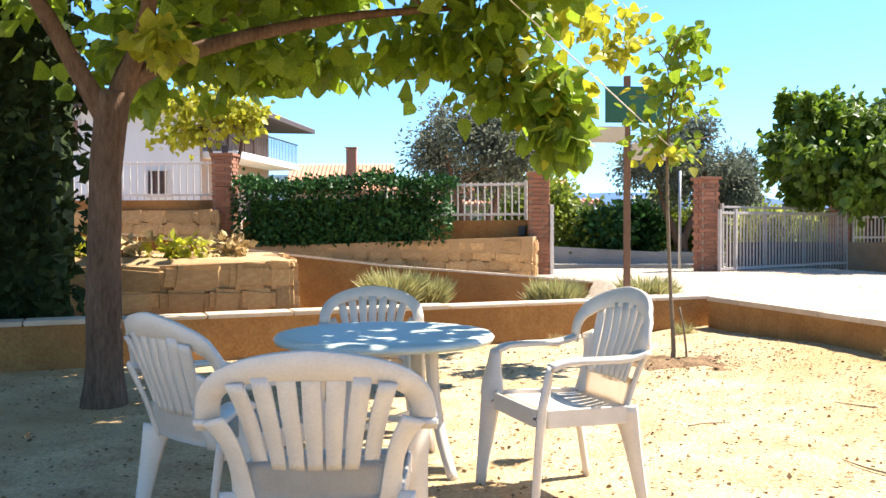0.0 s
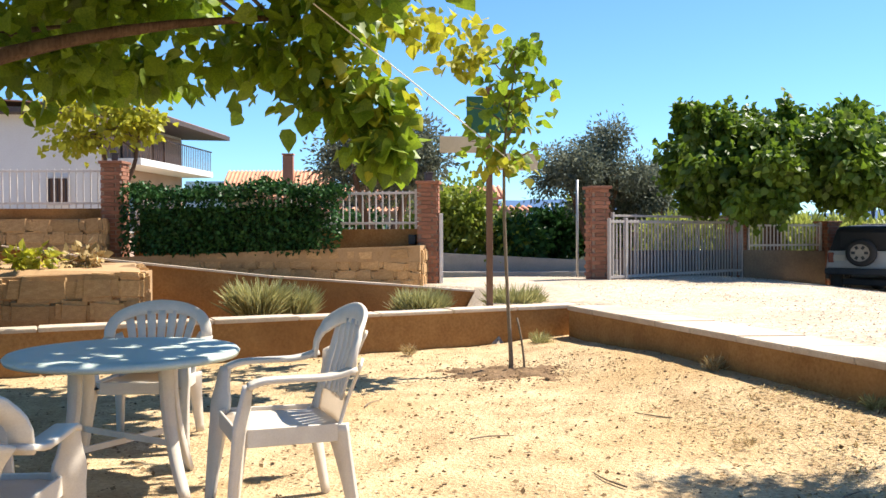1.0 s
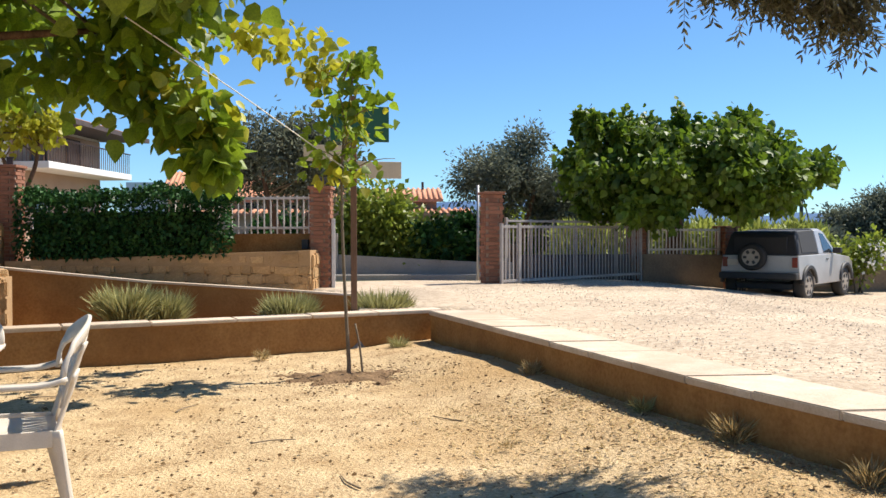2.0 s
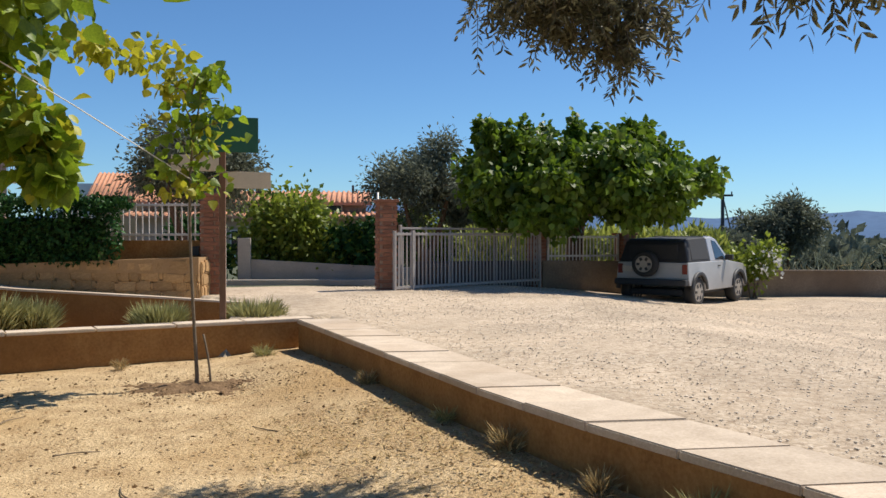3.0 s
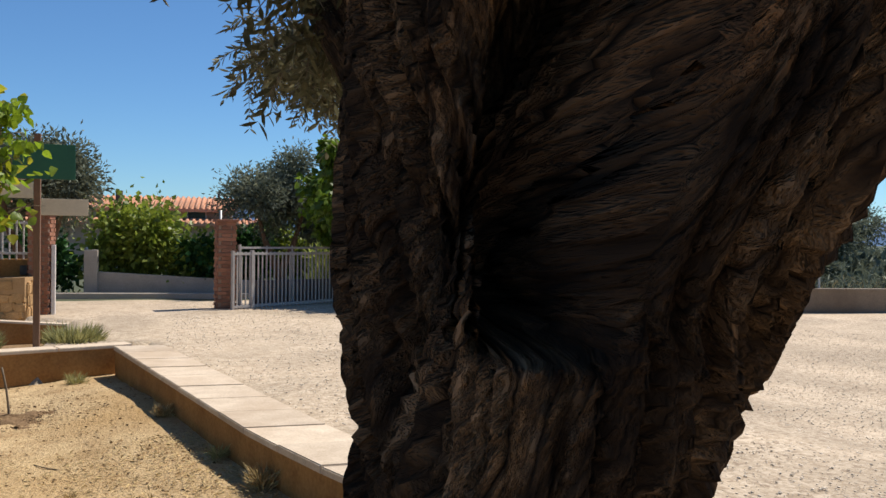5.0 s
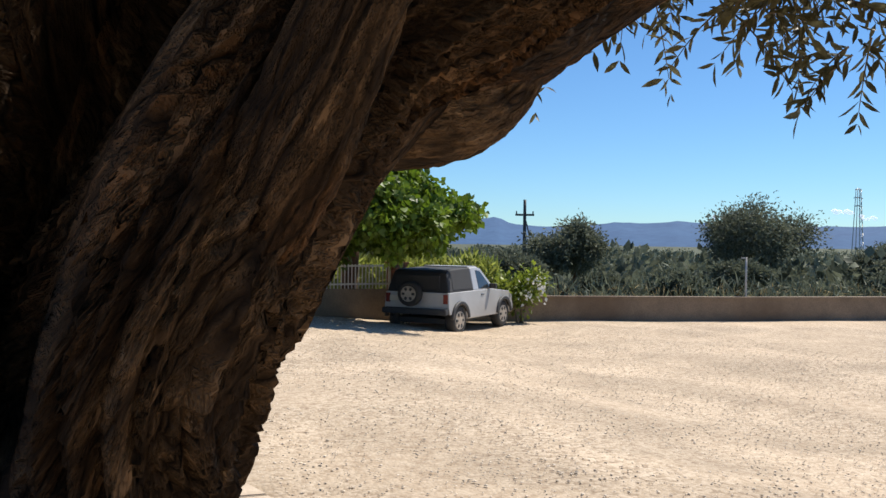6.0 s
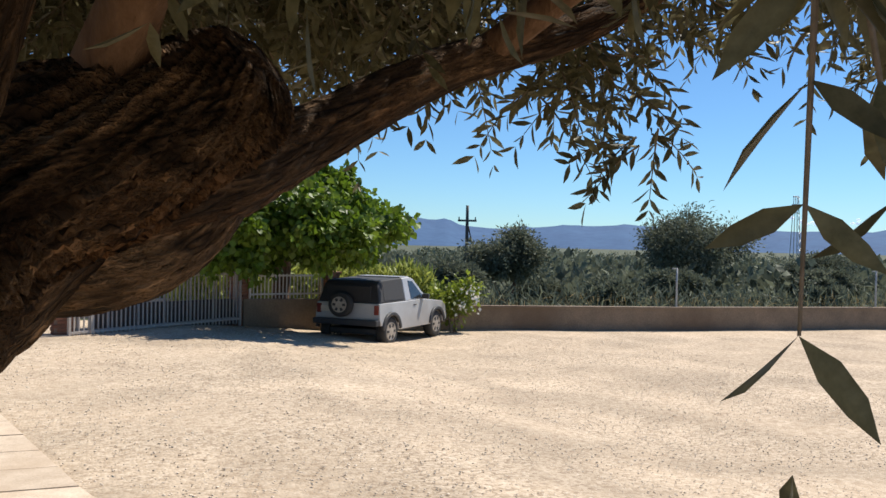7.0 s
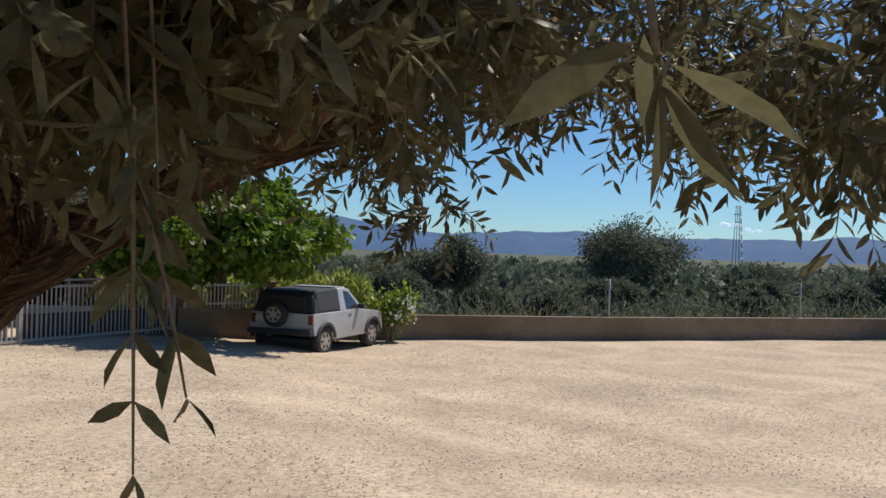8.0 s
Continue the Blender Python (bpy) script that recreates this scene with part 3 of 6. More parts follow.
def prism(name, top, bottom_z, material, parent, label=""):
    """A solid under a quad strip: top holds left and right points (x, y, z) along the wall."""
    bm = bmesh.new()
    rows = []
    for l, r in top:
        rows.append([bm.verts.new(l), bm.verts.new(r), bm.verts.new((r[0], r[1], bottom_z)), bm.verts.new((l[0], l[1], bottom_z))])
    for a, b in zip(rows, rows[1:]):
        for k in range(4):
            bm.faces.new((a[k], a[(k + 1) % 4], b[(k + 1) % 4], b[k]))
    bm.faces.new(rows[0])
    bm.faces.new(rows[-1][::-1])
    return part(name, bm, material, parent, label)


# right-hand garden wall with its cap slabs
wall_right = tagged(new("wall_garden_right"), "low ochre rendered garden wall with wide cream cap slabs", "wall", kind="structure")
yy = np.linspace(-6, 10.3, 34)
inner_x = lerp_line(INNER, yy)
prism("wall_body", [((x, y, CAP_Z - 0.055), (x + CAP_W - 0.04, y, CAP_Z - 0.055)) for x, y in zip(inner_x, yy)], -0.2, M["render"], wall_right)
y = 10.32
rs = random.Random(5)
while y > -5.5:
    ln = 0.62 + rs.uniform(-0.04, 0.05)
    ya, yb = y - 0.003, y - ln + 0.003
    bm = bmesh.new()
    xa, xb = float(lerp_line(INNER, ya)) - 0.015, float(lerp_line(INNER, yb)) - 0.015
    dz = rs.uniform(-0.005, 0.005)
    vs = [bm.verts.new((px, py, pz)) for pz in (CAP_Z - 0.052, CAP_Z + dz) for px, py in ((xa, ya), (xa + CAP_W, ya), (xb + CAP_W, yb), (xb, yb))]
    for q in ((0, 3, 2, 1), (4, 5, 6, 7), (0, 1, 5, 4), (1, 2, 6, 5), (2, 3, 7, 6), (3, 0, 4, 7)):
        bm.faces.new([vs[i] for i in q])
    bmesh.ops.bevel(bm, geom=bm.edges[:], offset=0.008, segments=2, affect="EDGES")
    part("cap_slab", bm, M["cap"], wall_right)
    y -= ln

# front garden wall
wall_front = tagged(new("wall_garden_front"), "low ochre rendered garden wall with thin cap", "wall", kind="structure")
xs = np.linspace(-9.0, 3.3, 30)
prism("wall_body", [((x, 9.22 + 0.4 * x, 0.42), (x - 0.09, 9.22 + 0.4 * x + 0.24, 0.42)) for x in xs], -0.2, M["render"], wall_front)
x = 3.28
while x > -8.8:
    ln = 0.78 + rs.uniform(-0.06, 0.06)
    bm = bmesh.new()
    xa, xb = x - 0.004, x - ln + 0.004
    dz = rs.uniform(-0.006, 0.006)
    vs = [bm.verts.new((px, py, pz)) for pz in (0.42, 0.46 + dz) for px, py in ((xa + 0.012, 9.19 + 0.4 * xa), (xa - 0.10, 9.48 + 0.4 * xa), (xb - 0.10, 9.48 + 0.4 * xb), (xb + 0.012, 9.19 + 0.4 * xb))]
    for q in ((0, 3, 2, 1), (4, 5, 6, 7), (0, 1, 5, 4), (1, 2, 6, 5), (2, 3, 7, 6), (3, 0, 4, 7)):
        bm.faces.new([vs[i] for i in q])
    bmesh.ops.bevel(bm, geom=bm.edges[:], offset=0.008, segments=2, affect="EDGES")
    part("cap_slab", bm, M["cap"], wall_front)
    x -= ln

# planting bed between the front wall and the ramp wall
bed_pts = [(-9, 5.85), (3.1, 10.69), (2.5, 12.6), (2.2, 13.1), (-9, 8.8)]
bm = bmesh.new()
bm.faces.new([bm.verts.new((px, py, 0.20)) for px, py in bed_pts])
bmesh.ops.triangulate(bm, faces=bm.faces[:])
for _ in range(4):
    bmesh.ops.subdivide_edges(bm, edges=bm.edges[:], cuts=1, use_grid_fill=True)
for v in bm.verts:
    v.co.z += 0.03 * noise.fractal(v.co * 1.8, 1.0, 2.0, 3)
planter = tagged(part("planting_bed", bm, M["soil"], None, "", True), "dry brown soil of the raised planting bed", "soil", kind="structure")

# ramp: its sloping side wall and the path behind it
RAMP = [(-9.0, 8.6, 1.75), (-3.63, 10.75, 1.20), (-2.46, 11.22, 1.01), (-0.61, 11.96, 0.76), (1.05, 12.62, 0.60), (2.25, 13.10, 0.47)]
wall_ramp = tagged(new("wall_ramp"), "ochre wall with a sloping top edge along the ramp", "wall", kind="structure")
prism("wall_body", [((x, y, z - 0.03), (x - 0.09, y + 0.22, z - 0.03)) for x, y, z in RAMP], 0.0, M["render"], wall_ramp)
bm = bmesh.new()
cop = [[bm.verts.new(q) for q in ((x + 0.01, y - 0.02, z), (x - 0.1, y + 0.25, z), (x - 0.1, y + 0.25, z - 0.028), (x + 0.01, y - 0.02, z - 0.028))] for x, y, z in RAMP]
for a, b in zip(cop, cop[1:]):
    for k in range(4):
        bm.faces.new((a[k], a[(k + 1) % 4], b[(k + 1) % 4], b[k]))
bm.faces.new(cop[0])
bm.faces.new(cop[-1][::-1])
part("coping", bm, M["cap"], wall_ramp)
rows_ = [((x - 0.1, y + 0.2, z - 0.16), (min(1.44, x * 1.0 - 0.7), y + 3.1, z - 0.16)) for x, y, z in RAMP]
prism("ramp_path", rows_, 0.1, M["gravel"], wall_ramp)


# ---- stones ----
def stone_meshes(n, seed):
    out = []
    for k in range(n):
        rr = random.Random(seed + k)
        bm = bmesh.new()
        vs = box(bm, -0.5, 0.5, -0.5, 0.5, -0.5, 0.5)
        for v in vs:
            v.co += Vector((rr.uniform(-0.07, 0.07), rr.uniform(-0.05, 0.05), rr.uniform(-0.08, 0.08)))
        bmesh.ops.bevel(bm, geom=bm.edges[:], offset=0.16, segments=2, affect="EDGES")
        bmesh.ops.recalc_face_normals(bm, faces=bm.faces[:])
        me = bpy.data.meshes.new("stone")
        bm.to_mesh(me)
        bm.free()
        me.materials.append(M["stone"])
        out.append(me)
    return out


STONES = stone_meshes(7, 20)


def stone_face(parent, a, b, z0, za, zb, thick=0.10, course=0.15, seed=0, mean=0.27):
    """Lays stones over the upright face from a to b; the top runs from za to zb."""
    rr = random.Random(seed)
    a, b = Vector((*a, 0)), Vector((*b, 0))
    length = (b - a).length
    way = (b - a) / length
    turn = math.degrees(math.atan2(way.y, way.x))
    z = z0
    while z < max(za, zb) - 0.03:
        h = course * rr.uniform(0.75, 1.3)
        x = -rr.uniform(0, 0.15)
        while x < length:
            w = mean * rr.uniform(0.55, 1.5)
            x1 = min(x + w, length)
            x0 = max(x, 0.0)
            top = za + (zb - za) * ((x0 + x1) / 2 / length)
            hh = min(h, top - z)
            if hh > 0.05 and x1 - x0 > 0.06:
                c = a + way * ((x0 + x1) / 2)
                o = new("stone", rr.choice(STONES))
                o.parent = parent
                o.matrix_basis = pose(c.x, c.y, z + hh / 2 + rr.uniform(-0.012, 0.012), rr.uniform(-4, 4), rr.uniform(-5, 5), turn + rr.uniform(-3, 3)) @ Matrix.Diagonal(((x1 - x0) * 1.06, thick * rr.uniform(0.7, 1.15), hh * 1.10, 1))
            x = x1
        z += h


def block_wall(name, label, line, zs, z0, thick, material, side):
    """A mortar core along a line (points x, y) with tops zs; side gives its thickness direction."""
    w = tagged(new(name), label, "wall", kind="structure")
    prism("wall_core", [((x, y, z), (x + side[0] * thick, y + side[1] * thick, z)) for (x, y), z in zip(line, zs)], z0, material, w)
    return w


wall_mid = block_wall("wall_stone_middle", "ochre stone retaining wall below the ivy hedge", [(-3.9, 15.75), (1.44, 14.2)], [0.90, 1.10], 0.2, 0.4, M["mortar"], (0.28, 0.96))
prism("coping", [((-3.92, 15.70, 0.93), (-3.78, 16.15, 0.93)), ((1.44, 14.15, 1.13), (1.56, 14.6, 1.13))], 0.86, M["mortar"], wall_mid)
wall_low = block_wall("wall_stone_low", "rough ochre stone planter wall with crumbling top", [(-6.0, 9.0), (-1.62, 9.66)], [0.78, 0.92], 0.2, 0.45, M["mortar"], (-0.12, 0.99))
wall_up = block_wall("wall_stone_upper", "ochre stone wall below the white railing", [(-10.5, 15.5), (-4.05, 15.65)], [1.60, 1.60], 0.2, 0.5, M["mortar"], (0, 1))

# soil on the low planter
bm = bmesh.new()
bm.faces.new([bm.verts.new(p) for p in ((-6, 9.3, 0.80), (-1.72, 9.9, 0.90), (-2.3, 11.2, 0.98), (-6.5, 9.7, 1.0))])
bmesh.ops.subdivide_edges(bm, edges=bm.edges[:], cuts=12, use_grid_fill=True)
for v in bm.verts:
    v.co.z += 0.06 * noise.fractal(v.co * 2.2, 1.0, 2.0, 3)
tagged(part("planter_soil", bm, M["soil"], None, "", True), "dry soil heaped on the stone planter", "soil", kind="structure")
prism("wall_end", [((-1.62, 9.66, 0.92), (-6.05, 9.45, 0.8)), ((-2.2, 11.25, 0.97), (-6.5, 9.8, 1.0))], 0.2, M["mortar"], wall_low)

# fence plinth between hedge and gate pillar, and the plinth under the upper railing
wall_fence = block_wall("wall_fence_base", "brown rendered plinth under the white railing", [(-3.7, 16.3), (1.45, 14.86)], [1.40, 1.40], 0.3, 0.2, M["render"], (0.28, 0.96))
wall_rail = block_wall("wall_rail_base", "brown rendered plinth behind the stone wall", [(-10.5, 16.2), (-4.1, 16.2)], [1.80, 1.80], 0.3, 0.2, M["render"], (0, 1))

# yard boundary: plinth beside the gate, then the long low wall
wall_gate = block_wall("wall_gate_side", "stained concrete plinth beside the gate", [(8.15, 17.75), (10.15, 18.2)], [0.96, 0.92], -0.2, 0.2, M["concrete"], (-0.2, 0.98))
wall_yard = block_wall("wall_yard", "long low weathered concrete wall round the yard", [(10.2, 18.3), (12.6, 19.6), (14.2, 19.4), (19.75, 18.2), (26.0, 17.5), (36.0, 16.0), (48.0, 8.0)], [0.62, 0.60, 0.60, 0.60, 0.62, 0.64, 0.64], -0.3, 0.18, M["concrete"], (0.1, 0.98))
prism("coping", [((x, y - 0.03, 0.66), (x, y + 0.22, 0.66)) for x, y in ((12.6, 19.6), (14.2, 19.4), (19.75, 18.2), (26.0, 17.5), (36.0, 16.0))], 0.60, M["concrete"], wall_yard)

# the dark colour stands for the shade on this low wall
wall_behind = block_wall("wall_behind_gate", "low wall behind the gate, its shade put into dark colour", [(5.15, 15.75), (8.2, 18.1)], [1.0, 0.95], 0.0, 0.12, M["darkwood_and_shade"], (-0.61, 0.79))

# road beyond the gate
bm = bmesh.new()
bm.faces.new([bm.verts.new(p) for p in ((-2.2, 19.6, 0.19), (9.0, 19.0, 0.17), (9.0, 22.1, 0.17), (-2.2, 22.8, 0.18))])
road = tagged(part("road", bm, M["asphalt"], None), "grey asphalt road beyond the gate", "road", kind="structure")
wall_road = block_wall("wall_road", "pale low wall across the road with a gate pier", [(1.4, 23.95), (5.6, 23.4), (12.0, 22.6)], [0.85, 0.62, 0.58], 0.0, 0.25, M["palewall"], (0.1, 0.99))
boxpart("pier", (1.28, 1.62, 23.8, 24.15, 0.1, 1.42), M["palewall"], wall_road, None, 0.015)
boxpart("kerb", (-2, 13, -0.1, 0.1, 0.1, 0.34), M["palewall"], wall_road, pose(0, 22.9, 0, 0, 0, -5.5), 0.01)


# ======== brick pillars ========
def brick_pillar(at, z0, z1, width=0.34, turn=0.0, label=""):
    p = thing("brick_pillar", (at[0], at[1], z0), turn, label or "square red brick gate pillar with flat cap", "pillar", "brick pillars")
    h = z1 - z0
    r = width / 2
    boxpart("pillar_core", (-r + 0.012, r - 0.012, -r + 0.012, r - 0.012, -0.3, h - 0.05), M["brickmortar"], p)
    boxpart("pillar_cap", (-r - 0.035, r + 0.035, -r - 0.035, r + 0.035, h - 0.05, h), M["brick"], p, None, 0.008)
    n = int((h - 0.05) / 0.068)
    ch = (h - 0.05) / n
    for k in range(n):
        z = (k + 0.5) * ch
        for s in range(4):
            for j in (0, 1):
                w = r - 0.004
                off = (-r / 2, r / 2)[j] + (0.06 if (k + s) % 2 else -0.02)
                o = new("brick", BRICK)
                o.parent = p
                ww = w if abs(off) < r / 2 + 0.03 else w - 0.09
                o.matrix_basis = pose(0, 0, z, 0, 0, 90 * s) @ pose(max(min(off, r - ww / 2), -r + ww / 2), -r + 0.005, 0) @ Matrix.Diagonal((ww, 0.03, ch - 0.011, 1))
    return p


bm = bmesh.new()
box(bm, -0.5, 0.5, -0.5, 0.5, -0.5, 0.5)
BRICK = bpy.data.meshes.new("brick")
bmesh.ops.recalc_face_normals(bm, faces=bm.faces[:])
bm.to_mesh(BRICK)
bm.free()
BRICK.materials.append(M["brick"])


# ======== railings ========
def railing(name, label, a, b, z0, z1, gap=0.12, bar=0.022, top=0.04, group="", paint="whitepaint"):
    """A metal railing: posts at its ends, two rails, and upright bars, one part each."""
    a, b = Vector(a), Vector(b)
    length = (b - a).length
    turn = math.degrees(math.atan2((b - a).y, (b - a).x))
    f = thing(name, (a.x, a.y, z0), turn, label, "fence", group)
    h = z1 - z0
    for x in (0.0, length):
        boxpart("post", (x - 0.025, x + 0.025, -0.025, 0.025, -0.05, h + 0.02), M[paint], f, None, 0.004)
    for z in (0.08, h - 0.06):
        boxpart("rail", (0.025, length - 0.025, -0.018, 0.018, z, z + top), M[paint], f, None, 0.004)
    n = max(2, int(length / gap))
    first = None
    for k in range(1, n):
        x = length * k / n
        if first is None:
            first = boxpart("bar", (-bar / 2, bar / 2, -bar / 3, bar / 3, 0.0, h), M[paint], f)
            first.location = (x, 0, 0)
        else:
            twin(first, (x, 0, 0))
    return f

# ======== garden furniture ========
def plastic_chair(at, turn, label):
    """A moulded armchair with a slatted arched back; it faces its own +y."""
    c = thing("plastic_chair", at, turn, label, "chair", "chairs round the table")
    P = M["plastic"]
    # seat: a dished plate with a rolled front edge and slots
    bm = bmesh.new()
    nx_, ny_ = 9, 9
    g = []
    for j in range(ny_):
        v = j / (ny_ - 1)
        y = -0.21 + 0.46 * v
        half = 0.215 + 0.035 * v
        row = []
        for i in range(nx_):
            u = -1 + 2 * i / (nx_ - 1)
            z = 0.42 - 0.022 * (1 - u * u) * math.sin(math.pi * min(1, v * 1.1)) + 0.012 * v - (0.03 if j == ny_ - 1 else 0) - (0.012 if abs(u) == 1 else 0)
            row.append(bm.verts.new((u * half, y, z)))
        g.append(row)
    for j in range(ny_ - 1):
        for i in range(nx_ - 1):
            bm.faces.new((g[j][i], g[j][i + 1], g[j + 1][i + 1], g[j + 1][i]))
    bmesh.ops.solidify(bm, geom=bm.faces[:], thickness=0.012)
    part("seat", bm, P, c, "", True)
    # skirt under the seat
    bm = bmesh.new()
    sweep(bm, [(-0.235, -0.19, 0.39), (-0.25, 0.2, 0.40), (-0.2, 0.245, 0.40), (0.2, 0.245, 0.40), (0.25, 0.2, 0.40), (0.235, -0.19, 0.39)], 0.075, 0.012, (0, 0, 1))
    part("apron", bm, P, c)
    # back arch: a broad band that curls at both ends into the arms
    n = 25
    pts, side, wid = [], [], []
    for k in range(n):
        th = math.pi * k / (n - 1)
        x = -0.300 * math.cos(th)
        z = 0.635 + 0.225 * math.sin(th) ** 0.55
        y = -0.29 - 0.065 * math.sin(th) + 0.06 * abs(math.cos(th)) ** 3
        pts.append((x, y, z))
        side.append((-0.35 * math.cos(th), -0.22, 0.97) if 3 < k < n - 4 else (-math.cos(th), -0.2, 0.55))
        wid.append(0.098 - 0.03 * abs(math.cos(th)))
    bm = bmesh.new()
    sweep(bm, pts, wid, 0.020, side)
    part("back_rail", bm, P, c, "", True)
    # solid lower back, dished across
    bm = bmesh.new()
    g = []
    for v in np.linspace(0, 1, 5):
        g.append([bm.verts.new((u * (0.195 + 0.012 * v), -0.205 - 0.035 * v - 0.022 * (1 - u * u), 0.395 + 0.135 * v + 0.012 * (1 - u * u) * v)) for u in np.linspace(-1, 1, 9)])
    for a, b in zip(g, g[1:]):
        for k in range(8):
            bm.faces.new((a[k], a[k + 1], b[k + 1], b[k]))
    bmesh.ops.solidify(bm, geom=bm.faces[:], thickness=0.012)
    part("back_panel", bm, P, c, "", True)
    # slats, fanned from the panel to the arch
    for k in range(7):
        u = -1 + 2 * k / 6
        zt = 0.635 + 0.225 * math.sin(math.acos(max(-1, min(1, -0.205 * u / 0.300)))) ** 0.55
        bend = 0.022 * (1 - u * u)
        s = spline([(u * 0.150, -0.232 - bend, 0.51), (u * 0.160, -0.255 - bend, 0.59), (u * 0.180, -0.295 - bend, 0.70), (u * 0.205, -0.335 - 0.4 * bend, zt - 0.025)], 8)
        bm = bmesh.new()
        sweep(bm, [tuple(q) for q in s], [0.041, 0.043, 0.045, 0.047, 0.049, 0.051, 0.052, 0.053], 0.013, (1, 0.3 * u, 0))
        part("slat", bm, P, c, "", True)
    for sx in (-1, 1):
        # arm: from the arch end forward, then down into the front leg
        bm = bmesh.new()
        s = spline([(sx * 0.300, -0.25, 0.66), (sx * 0.305, -0.14, 0.635), (sx * 0.30, 0.02, 0.635), (sx * 0.29, 0.14, 0.632), (sx * 0.282, 0.205, 0.612)], 12)
        sweep(bm, [tuple(q) for q in s], 0.070, 0.022, (1, 0, 0))
        part("armrest", bm, P, c, "", True)
        bm = bmesh.new()
        s = spline([(sx * 0.282, 0.205, 0.618), (sx * 0.274, 0.222, 0.52), (sx * 0.266, 0.235, 0.42), (sx * 0.275, 0.262, 0.21), (sx * 0.288, 0.285, 0.0)], 12)
        sweep(bm, [tuple(q) for q in s], [0.052, 0.060, 0.070, 0.085, 0.105, 0.112, 0.100, 0.088, 0.076, 0.064, 0.054, 0.046], 0.024, (0.75 * sx, 0.65, 0))
        part("front_leg", bm, P, c, "", True)
        # side of the back: joins seat and arch
        bm = bmesh.new()
        s = spline([(sx * 0.205, -0.20, 0.39), (sx * 0.212, -0.235, 0.50), (sx * 0.232, -0.27, 0.60), (sx * 0.272, -0.29, 0.68)], 10)
        sweep(bm, [tuple(q) for q in s], [0.075, 0.066, 0.058, 0.054, 0.052, 0.052, 0.055, 0.060, 0.066, 0.07], 0.014, (1, 0.3 * sx, 0))
        part("back_post", bm, P, c, "", True)
        bm = bmesh.new()
        s = spline([(sx * 0.225, -0.19, 0.42), (sx * 0.235, -0.225, 0.25), (sx * 0.25, -0.27, 0.0)], 8)
        sweep(bm, [tuple(q) for q in s], [0.115, 0.105, 0.092, 0.080, 0.070, 0.060, 0.052, 0.046], 0.026, (0.75 * sx, -0.65, 0))
        part("rear_leg", bm, P, c, "", True)
    return c


chairs = [((-0.41, 3.05), 1, "white plastic garden armchair with its back to the path"),
          ((-0.91, 3.72), -42, "white plastic garden armchair in the tree's shade"),
          ((-0.48, 5.66), 180, "white plastic garden armchair behind the table"),
          ((0.56, 4.15), 110, "white plastic garden armchair in full sun")]
first = plastic_chair((*chairs[0][0], 0), chairs[0][1], chairs[0][2])
first.scale = (1.15, 1.1, 0.995)
for (x, y), turn, label in chairs[1:]:
    c = copy_thing(first, pose(x, y, 0, 0, 0, turn))
    c.scale = (1.05, 1.03, 1.08 if turn == 110 else 1.04 if turn == -42 else 0.965)
    tagged(c, label)

table = thing("garden_table", (-0.31, 4.65, 0), 0, "round pale green plastic table with white legs, dappled by leaf shade", "table")
bm = bmesh.new()
prof = [(0.0, 0.722), (0.30, 0.722), (0.52, 0.722), (0.565, 0.716), (0.58, 0.70), (0.57, 0.678), (0.555, 0.68), (0.54, 0.70), (0.0, 0.702)]
rings = []
for r, z in prof:
    rings.append([bm.verts.new((r * math.cos(a), r * math.sin(a), z)) for a in np.linspace(0, 2 * math.pi, 57)[:-1]] if r else [bm.verts.new((0, 0, z))])
for a, b in zip(rings, rings[1:]):
    for k in range(56):
        k2 = (k + 1) % 56
        if len(a) == 1:
            bm.faces.new((a[0], b[k], b[k2]))
        elif len(b) == 1:
            bm.faces.new((a[k], b[0], a[k2]))
        else:
            bm.faces.new((a[k], b[k], b[k2], a[k2]))
part("tabletop", bm, M["tableplastic"], table, "", True)
for k in range(4):
    a = math.pi / 4 + k * math.pi / 2 + 0.2
    d = Vector((math.cos(a), math.sin(a), 0))
    bm = bmesh.new()
    s = spline([tuple(d * 0.30 + Vector((0, 0, 0.70))), tuple(d * 0.31 + Vector((0, 0, 0.45))), tuple(d * 0.36 + Vector((0, 0, 0.2))), tuple(d * 0.43)], 10)
    sweep(bm, [tuple(q) for q in s], [0.085, 0.08, 0.075, 0.07, 0.066, 0.062, 0.06, 0.056, 0.053, 0.05], 0.032, (-d.y, d.x, 0))
    part("leg", bm, M["plastic"], table, "", True)
for k in range(2):
    a = math.pi / 4 + k * math.pi / 2 + 0.2
    d = Vector((math.cos(a), math.sin(a), 0))
    bm = bmesh.new()
    sweep(bm, [tuple(d * -0.34 + Vector((0, 0, 0.25 + 0.02 * k))), tuple(d * 0.34 + Vector((0, 0, 0.25 + 0.02 * k)))], 0.03, 0.018, (0, 0, 1))
    part("stretcher", bm, M["plastic"], table)

